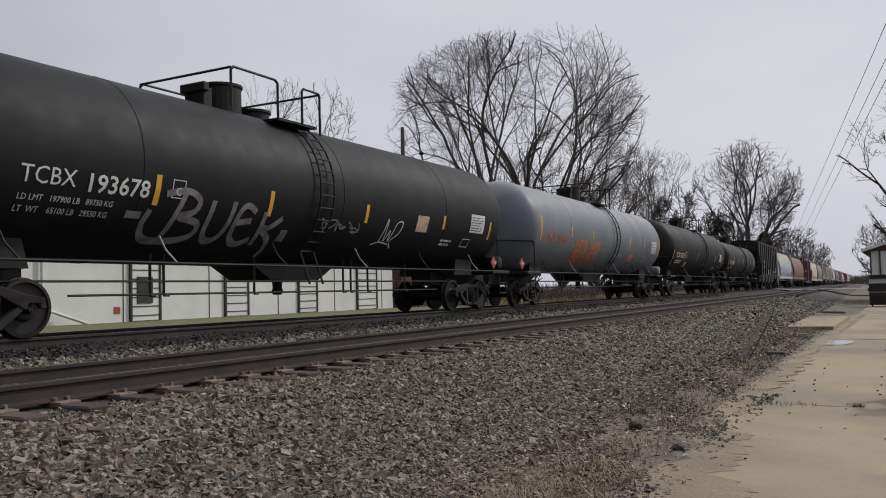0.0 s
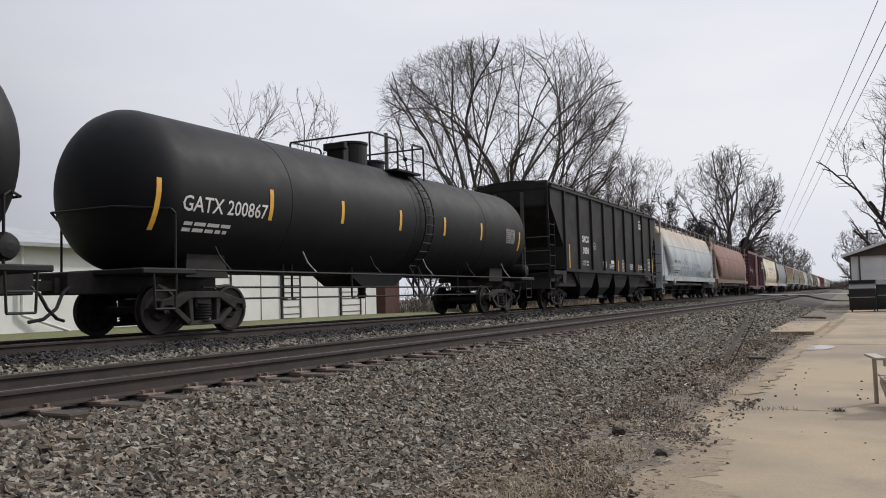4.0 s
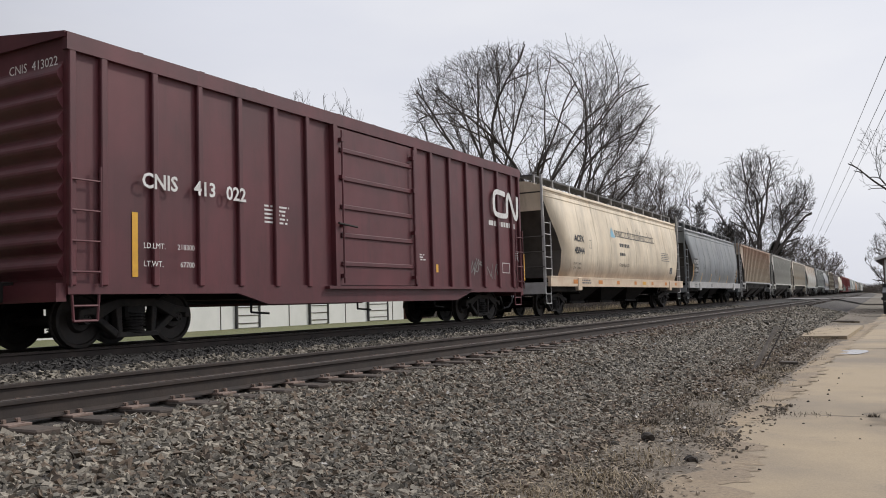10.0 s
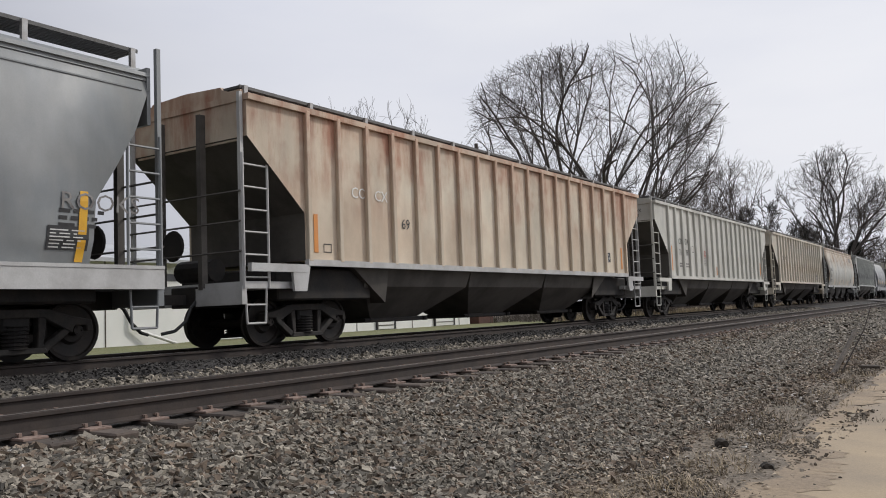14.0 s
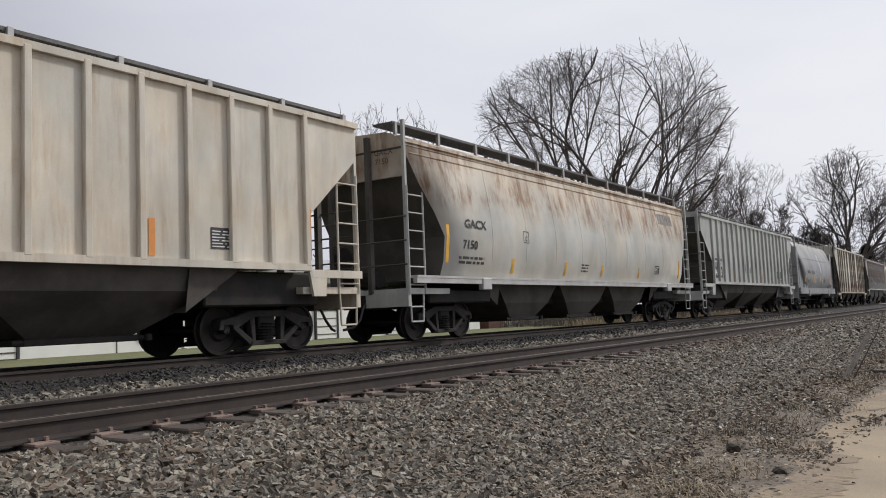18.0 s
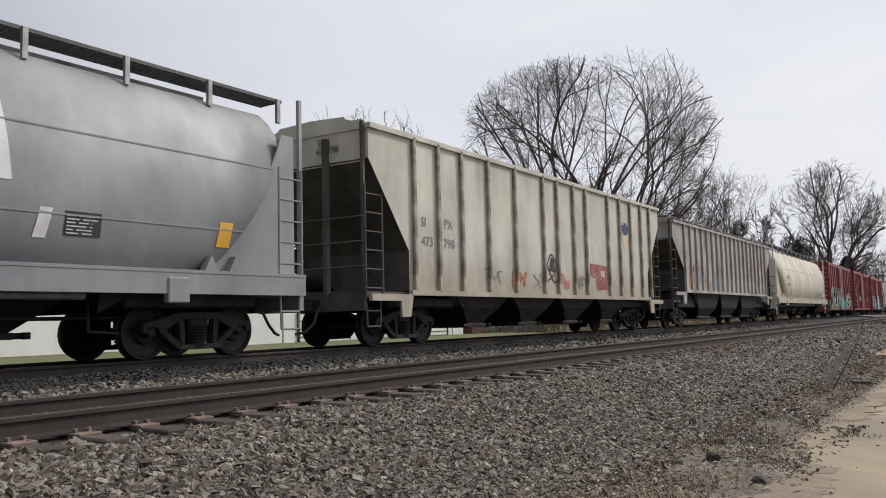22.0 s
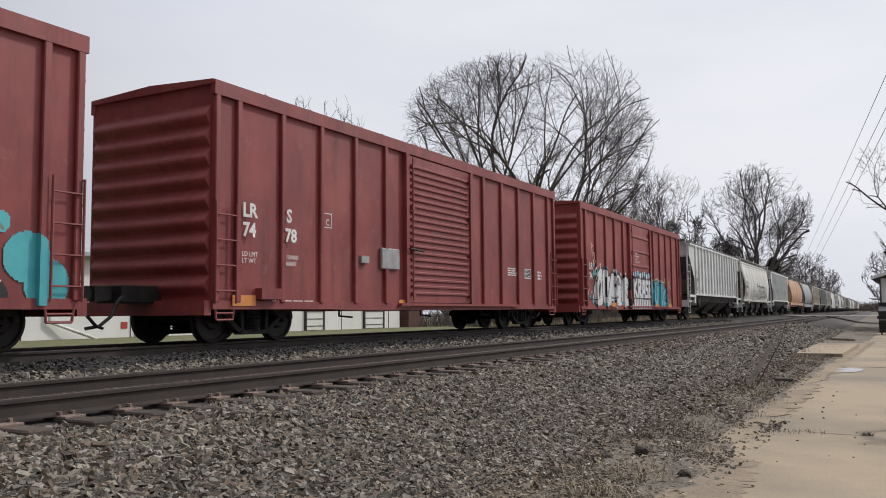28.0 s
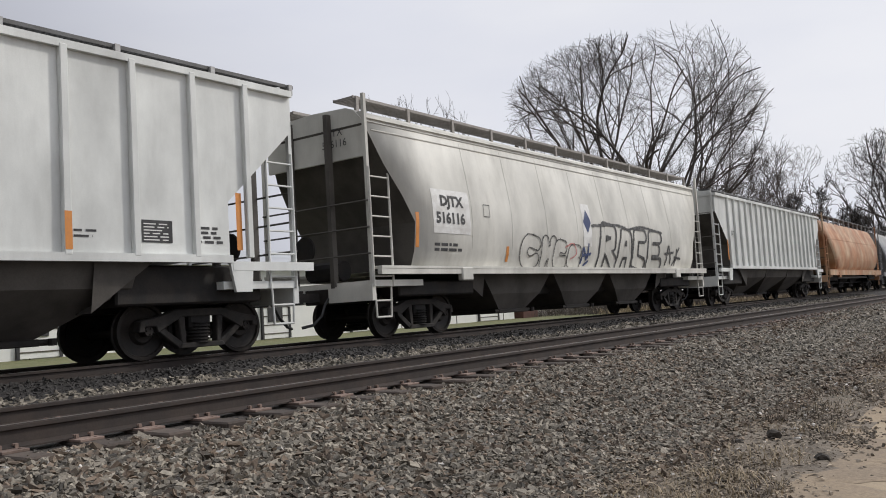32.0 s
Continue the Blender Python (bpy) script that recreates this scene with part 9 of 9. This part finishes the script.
def tubes(P, Q, R0, R1, seg):
    """Many tapered tubes at once: vertices and quads."""
    D = Q - P
    D /= np.maximum(np.linalg.norm(D, axis=1, keepdims=True), 1e-6)
    up = np.where(np.abs(D[:, 2:3]) > 0.9, [[1.0, 0, 0]], [[0, 0, 1.0]])
    U = np.cross(D, up)
    U /= np.linalg.norm(U, axis=1, keepdims=True)
    W = np.cross(D, U)
    V = np.empty((len(P), seg, 2, 3))
    for k in range(seg):
        e = U * math.cos(6.2832 * k / seg) + W * math.sin(6.2832 * k / seg)
        V[:, k, 0] = P + e * R0[:, None]
        V[:, k, 1] = Q + e * R1[:, None]
    q = np.array([(2 * k, 2 * ((k + 1) % seg), 2 * ((k + 1) % seg) + 1, 2 * k + 1) for k in range(seg)])
    F = q[None] + (2 * seg * np.arange(len(P)))[:, None, None]
    return V.reshape(-1, 3), F.reshape(-1, 4)


def tree(x, y, z, height, width, seed, label, twig=TWIG, limbs=8, levels=8, fork=0.12, centre=0.6, stem=0.24, twig_r=0.009, group="bare trees", spread=1.2, side=0.0):
    """A leafless tree: rising limbs from a low fork that fork again and again out to an uneven domed crown."""
    rng = np.random.default_rng(seed)
    t = thing("bare_tree", label, "tree", group, m=pose(x, y, z))
    zc, hw = height * centre, width * 0.5
    up, down = height - zc, zc * 0.97
    lob = rng.uniform(0, 6.28, 6)

    def unit(v):
        return v / np.maximum(np.linalg.norm(v, axis=1, keepdims=True), 1e-6)

    def room(P, D):
        """How far it is along D to the uneven outline of the crown."""
        far = np.zeros(len(P))
        for step in np.linspace(0.0, height * 0.95, 26):
            q = P + D * step - [side, 0, zc]
            az = np.arctan2(q[:, 1], q[:, 0])
            v = q[:, 2] / np.where(q[:, 2] > 0, up, down)
            wob = 0.94 + 0.04 * np.sin(3 * az + lob[0] + 3 * v) + 0.035 * np.sin(5 * az + lob[1] - 4 * v) + 0.035 * np.sin(6 * v + lob[2] + 2 * az)
            rad = np.hypot(q[:, 0], q[:, 1]) / hw
            inside = (rad / wob) ** 2 + np.where(v > 0, (np.abs(v) / wob) ** 2.2, np.abs(v) ** 0.8) < 1
            far = np.where(inside, step, far)
        return far

    def grow(P, D, L, n, lift, wobble):
        pts = [P]
        D = D.copy()
        drift = rng.normal(0, wobble, D.shape)
        for _ in range(n):
            drift = drift * 0.6 + rng.normal(0, wobble, D.shape)
            D = unit(D + drift + [0, 0, lift])
            pts.append(pts[-1] + D * (L / n)[:, None])
        return np.stack(pts, 1)

    def tube(pts, r0, r1, sides):
        n = pts.shape[1] - 1
        f = np.linspace(0, 1, n + 1)
        r = r0[:, None] * (1 - f) + r1[:, None] * f
        return tubes(pts[:, :-1].reshape(-1, 3), pts[:, 1:].reshape(-1, 3), r[:, :-1].ravel(), r[:, 1:].ravel(), sides)

    out = []
    foot = np.array([[0.0, 0.0, -0.4]])
    trunk = grow(foot, np.array([[0.0, 0.0, 1.0]]), np.array([height * fork + 0.4]), 4, 0.1, 0.02)
    out.append(("trunk", BARK) + tube(trunk, np.array([stem * 2.0]), np.array([stem * 1.45]), 10))
    k = np.arange(limbs)
    az = 6.2832 * (k + rng.uniform(-0.3, 0.3, limbs)) / limbs
    lean = spread * np.sqrt((k * 0.618 + 0.25) % 1.0)
    D = unit(np.stack([np.cos(az) * lean, np.sin(az) * lean, np.ones(limbs)], 1))
    P = trunk[0, rng.integers(2, 5, limbs)]
    L = np.maximum(room(P, D), height * 0.35) * rng.uniform(0.86, 0.98, limbs)
    r = stem * rng.uniform(0.75, 1.0, limbs)
    L = L * 0.46
    for lev in range(levels):
        n = (6, 5, 4, 4, 3, 3, 2, 2, 2)[lev]
        pts = grow(P, D, L, n, 0.02 if lev < 2 else 0.0, 0.035 + 0.012 * lev)
        tip = np.maximum(r * 0.8, twig_r * 0.5)
        nm = "trunk" if lev < 3 else "branchwork" if lev < levels - 2 else "crown"
        out.append((nm, BARK if lev < levels - 2 else twig) + tube(pts, r, tip, (8, 8, 6, 5, 4, 3, 3, 3, 3)[lev]))
        if lev == levels - 1:
            break
        m = len(P)
        d0 = unit(pts[:, -1] - pts[:, -2])
        kids = [(pts[:, -1], d0, rng.uniform(6, 18, m), 0.74 if lev < 2 else 0.82, 0.72), (pts[:, -1], d0, rng.uniform(22, 40, m), 0.66 if lev < 2 else 0.75, 0.57)]
        third = rng.random(m) < 0.35
        kids.append((pts[third, -1], d0[third], rng.uniform(30, 50, third.sum()), 0.66, 0.5))
        if lev >= 2:
            side_shoot = rng.random(m) < 0.85
            j = rng.integers(1, n, side_shoot.sum()) if n > 1 else np.zeros(side_shoot.sum(), int)
            dd = unit(pts[side_shoot, j] - pts[side_shoot, j - 1])
            kids.append((pts[side_shoot, j], dd, rng.uniform(35, 60, side_shoot.sum()), 0.62, 0.4))
        own = [np.arange(m), np.arange(m), np.nonzero(third)[0]] + ([np.nonzero(side_shoot)[0]] if lev >= 2 else [])
        nP, nD, nL, nr = [], [], [], []
        for (base, dd, deg, kl, kr), o in zip(kids, own):
            sw = rng.normal(size=dd.shape)
            sw = unit(sw - (sw * dd).sum(1, keepdims=True) * dd)
            ang = np.radians(deg)[:, None]
            away = base - [side, 0, zc * 0.75]
            dn = unit(dd * np.cos(ang) + sw * np.sin(ang) + unit(away) * 0.14 + [0, 0, 0.02])
            nP.append(base)
            nD.append(dn)
            nL.append(L[o] * kl * rng.uniform(0.8, 1.2, len(o)))
            nr.append(np.maximum(r[o] * kr, twig_r))
        P, D, L, r = np.concatenate(nP), np.concatenate(nD), np.concatenate(nL), np.concatenate(nr)
        L = np.minimum(np.maximum(L, 0.3), room(P, D) * 0.97 + 0.1)
        keep = L > 0.16
        P, D, L, r = P[keep], D[keep], L[keep], r[keep]
    for nm in ("trunk", "branchwork", "crown"):
        Vs, Fs, o, mt = [], [], 0, BARK
        for name, mat, V, F in out:
            if name == nm:
                Vs.append(V)
                Fs.append(F + o)
                o += len(V)
                mt = mat
        ob = quad_mesh(nm, np.concatenate(Vs), np.concatenate(Fs), mt, t)
        if nm != "trunk":
            tagged(ob, "thin leafless grey-brown branches", kind="stuff")
    return t


def aim(az, dist, z=-0.6):
    return dist * math.sin(radians(az)), dist * math.cos(radians(az)), z


tree(*aim(-23.7, 66), 22.0, 23.6, 5, "large bare spreading tree behind the track", limbs=18, levels=8, fork=0.11, centre=0.6, stem=0.21, spread=1.35, twig_r=0.0085)
tree(*aim(-41.2, 58), 19.5, 8.0, 4, "bare upright tree behind the shed", limbs=6, levels=7, stem=0.12, spread=0.8, twig_r=0.011)
tree(*aim(-37.8, 58), 20.0, 8.0, 8, "bare upright tree behind the shed", limbs=6, levels=7, stem=0.12, spread=0.8, twig_r=0.011)
tree(*aim(-18.4, 84), 18.0, 13, 15, "low dense bare tree behind the train", BROWN_TWIG, limbs=11, levels=8, centre=0.5, stem=0.16, spread=1.3, twig_r=0.012)
tree(*aim(-16.2, 98), 19.0, 11, 19, "dense bare tree with brownish twigs", BROWN_TWIG, limbs=10, levels=8, centre=0.52, stem=0.16, spread=1.2, twig_r=0.014)
tree(*aim(-14.0, 108), 20.5, 10.5, 23, "bare tree with brownish twigs", BROWN_TWIG, limbs=8, levels=8, stem=0.17, spread=1.0, twig_r=0.013)
tree(*aim(-12.3, 98), 16.6, 8.6, 37, "dense dark bare tree behind the train", DARK_TWIG, limbs=16, levels=8, centre=0.45, stem=0.12, spread=1.6, twig_r=0.026)
tree(*aim(-8.7, 104), 18.8, 14.0, 31, "bare wide tree beside the track", limbs=14, levels=8, fork=0.16, centre=0.6, stem=0.22, spread=1.3, twig_r=0.014)
tree(*aim(2.0, 84), 21.0, 16, 42, "bare tree behind the white building", limbs=14, levels=8, fork=0.16, centre=0.58, stem=0.24, spread=1.5, twig_r=0.012)
tree(*aim(-29.0, 78), 10.5, 9.0, 52, "smaller bare tree behind the track", BROWN_TWIG, limbs=7, levels=7, stem=0.12, spread=1.2, twig_r=0.015)
tree(*aim(-20.8, 92), 14.0, 11.0, 53, "smaller bare tree behind the train", BROWN_TWIG, limbs=8, levels=7, centre=0.5, stem=0.14, spread=1.2, twig_r=0.016)
far = tree(*aim(-5.6, 190), 13.6, 12.0, 61, "distant bare tree down the line", BROWN_TWIG, limbs=10, levels=7, centre=0.5, stem=0.15, spread=1.4, twig_r=0.024, group="distant trees")
for az, dist, k in ((-6.5, 195, 40), (-5.0, 240, 100), (-7.3, 210, 70), (-1.2, 190, 20), (-0.4, 240, 160), (-4.6, 330, 15), (-0.9, 330, 33), (0.4, 210, 77), (-8.2, 230, 120)):
    copy_thing(far, pose(*aim(az, dist), 0, 0, k))
small = tree(*aim(-10.4, 150), 11, 10.5, 71, "distant bare tree behind the train", BROWN_TWIG, limbs=9, levels=7, centre=0.5, stem=0.13, spread=1.4, twig_r=0.02, group="distant trees")
for az, dist, k in ((-12.5, 160, 40), (-15.5, 140, 100), (-18.5, 150, 10), (-23, 140, 60), (-27, 130, 80), (-33, 120, 20)):
    copy_thing(small, pose(*aim(az, dist), 0, 0, k))


def evergreen(x, y, z, h, w, seed, label):
    rng = random.Random(seed)
    t = thing("evergreen_tree", label, "tree", "", m=pose(x, y, z))
    bm = B()
    rod(bm, (0, 0, -0.2), (0, 0, h * 0.95), 0.18, 0.03, 8)
    part("trunk", bm, BARK, t)
    V, F = [], []
    for _ in range(13000):
        f = rng.random() ** 0.62
        zz = h * (0.08 + 0.92 * f)
        a = rng.uniform(0, 6.2832)
        r = w / 2 * (1 - f ** 4) ** 0.55 * (0.85 + 0.3 * noise.noise((2 * math.cos(a), 2 * math.sin(a), f * 5 + seed)))
        d = r * math.sqrt(rng.random())
        p = Vector((d * math.cos(a), d * math.sin(a), zz))
        l = rng.uniform(0.2, 0.5)
        q = p + Vector((math.cos(a) * l, math.sin(a) * l, rng.uniform(-0.05, 0.4) * l * 2))
        s = Vector((-math.sin(a), math.cos(a), rng.uniform(-0.4, 0.4))) * rng.uniform(0.05, 0.11)
        o = len(V)
        V += [tuple(p - s), tuple(p + s), tuple(q)]
        F.append((o, o + 1, o + 2))
    mesh_part("foliage", V, F, EVERGREEN, t)


evergreen(*aim(-7.7, 190), 12.2, 4.5, 5, "dark distant spruce behind the train")


def brush():
    rng = random.Random(17)
    segs = []
    for _ in range(9000):
        y = rng.uniform(43.5, 125)
        x = -21.5 - 0.03 * (y - 43) - rng.random() ** 1.3 * 7
        h = rng.uniform(0.5, 2.4) * (0.6 + 0.6 * abs(noise.noise((x * 0.3, y * 0.25, 1))))
        p = Vector((x, y, -0.6))
        d = Vector((rng.gauss(0, 0.35), rng.gauss(0, 0.35), 1)).normalized()
        m = p + d * h * 0.6
        q = m + (d + Vector((rng.gauss(0, 0.4), rng.gauss(0, 0.4), 0))).normalized() * h * 0.4
        segs.append((p, m, 0.018, 0.012))
        segs.append((m, q, 0.012, 0.007))
        for _k in range(2):
            q2 = m + Vector((rng.gauss(0, 0.4), rng.gauss(0, 0.4), rng.uniform(0.1, 0.6))) * h * 0.4
            segs.append((m, q2, 0.009, 0.006))
    V, F = tubes(*[np.array([g[k] for g in segs]) for k in range(4)], 3)
    segs = []
    for _ in range(7000):
        y = 120 + 330 * rng.random() ** 1.4
        n = rng.uniform(-26, 26)
        if -7.5 < n < (15 if y > 140 else 11):
            continue
        x = on_line(y, n)[0]
        h = rng.uniform(1.0, 3.6) * (0.5 + 0.8 * abs(noise.noise((x * 0.12, y * 0.06, 4))))
        r = 0.0001 * y + 0.012
        base = Vector((x, y, -1.05))
        m = base + Vector((rng.gauss(0, 0.3), rng.gauss(0, 0.3), 1)).normalized() * h * 0.55
        segs.append((base, m, r * 1.3, r))
        for _k in range(4):
            segs.append((m, m + Vector((rng.gauss(0, 0.55), rng.gauss(0, 0.55), rng.uniform(0.2, 0.9))) * h * 0.5, r, r * 0.4))
    for _ in range(2600):
        y = rng.uniform(470, 620)
        base = Vector((rng.uniform(-190, 40), y, -1.2))
        h = rng.uniform(4.0, 8.5) * (0.6 + 0.6 * abs(noise.noise((base.x * 0.04, 2, 7))))
        m = base + Vector((rng.gauss(0, 0.4), 0, h * 0.5))
        segs.append((base, m, 0.16, 0.12))
        for _k in range(6):
            segs.append((m, m + Vector((rng.gauss(0, 0.35), rng.gauss(0, 0.3), rng.uniform(0.1, 0.6))) * h, 0.1, 0.04))
    V2, F2 = tubes(*[np.array([g[k] for g in segs]) for k in range(4)], 3)
    tagged(quad_mesh("far_brush", V2, F2, BROWN_TWIG), "distant leafless brush along the line", "brush", kind="stuff")
    tagged(quad_mesh("brush", V, F, BROWN_TWIG), "leafless brown brush along the far side", "brush", kind="stuff")
    spots = []
    for _ in range(120):
        y = rng.uniform(43, 120)
        spots.append((-17.5 - rng.random() * 6, y, -0.45, 1.0, 70))
    blades("tall_dead_grass", spots, DEAD_GRASS, "tall tan dead grass behind the track", "grass", 8, (0.2, 0.6), 0.7, 0.02)


brush()

# ---------- poles and wires ----------
POLE_WOOD = material("dark_pole_wood", (0.09, 0.075, 0.065), 0.9, 0, (0.13, 0.11, 0.1), 4, 0.6, 0.2)
WIRE = material("wire_sheath", (0.05, 0.05, 0.055), 0.6)


def lamp_pole(x, y, h):
    p = thing("lamp_pole", "wooden pole with a small street lamp arm", "pole", m=pose(x, y, -0.5))
    bm = B()
    rod(bm, (0, 0, 0), (0, 0, h), 0.17, 0.13, 10)
    part("pole", bm, POLE_WOOD, p)
    bm = B()
    pipe(bm, [(0, 0.1, h - 2.6), (0.5, 0.6, h - 1.9), (0.8, 1.0, h - 1.75)], 0.035)
    arm = part("lamp_arm", bm, GALV, p)
    bm = B()
    lathe(bm, [(-0.12, 0.1), (0.0, 0.2), (0.1, 0.16), (0.16, 0.05)], 12, "z")
    hd = part("lamp_head", bm, STEEL_DARK, arm)
    hd.location = (0.85, 1.1, h - 1.78)


lamp_pole(*aim(-31.3, 58)[:2], 12.6)


def utility_pole(x, y, h, label, arms=1):
    p = thing("utility_pole", label, "pole", "utility poles", m=pose(x, y, -1.0))
    bm = B()
    rod(bm, (0, 0, 0), (0, 0, h), 0.17, 0.12, 8)
    part("pole", bm, POLE_WOOD, p)
    bm = B()
    box(bm, -1.2, 1.2, -0.06, 0.06, h - 0.5, h - 0.36)
    arm = part("crossarm", bm, POLE_WOOD, p)
    for k in range(4):
        bm = B()
        rod(bm, (-1.05 + k * 0.7, 0, h - 0.36), (-1.05 + k * 0.7, 0, h - 0.18), 0.05, 0.03, 6)
        part("insulator", bm, GALV, arm)


utility_pole(*aim(-0.7, 110)[:2], 8.1, "distant utility pole with a crossarm")
utility_pole(-19.6, 181, 8.6, "utility pole across the track with wires")
utility_pole(5.0, -9.0, 9.6, "utility pole beside the lot with wires")
for near, far_end in (((0.086, 26.0, 8.0), (-18.0, 165.1, 7.5)), ((0.033, 28.1, 7.5), (-16.1, 157.5, 7.1)), ((-0.002, 28.8, 7.0), (-12.1, 130.0, 6.7))):
    bm = B()
    a, b = Vector(near), Vector(far_end)
    d = (b - a) / (b.y - a.y)
    a, b = a + d * (-9.0 - a.y), a + d * (181.0 - a.y)
    prev = a
    for i in range(1, 41):
        q = a.lerp(b, i / 40)
        rod(bm, prev, q, 0.011, seg=4, caps=False)
        prev = q
    w = part("overhead_wire", bm, WIRE)
    tagged(w, "thin dark overhead wire above the lot", "wire", "overhead wires")


# ---------- what moves ----------
def motions():
    for i, made in enumerate(CARS):
        car = made[0]
        mid = (JOINTS[i] + JOINTS[i + 1]) / 2
        rows = []
        for k in range(17):
            t = 2.0 * k
            s = mid - SPEED * t
            rows.append((t, pose(*on_line(s), 0, 0, heading(s))))
        walk(car, rows)
    # one turning pattern serves every axle of a kind
    first = {}
    turn = math.degrees(SPEED / WHEEL_R / FPS)
    for w, s in WHEELSETS:
        if s not in first:
            walk(w, [(k / FPS, pose(0, s * AXLE, WHEEL_R, turn * k % 360)) for k in range(frame(32.0))])
            first[s] = w
        else:
            a = first[s].animation_data
            w.rotation_mode = "QUATERNION"
            d = w.animation_data_create()
            d.action = a.action
            d.action_slot = a.action_slot


motions()
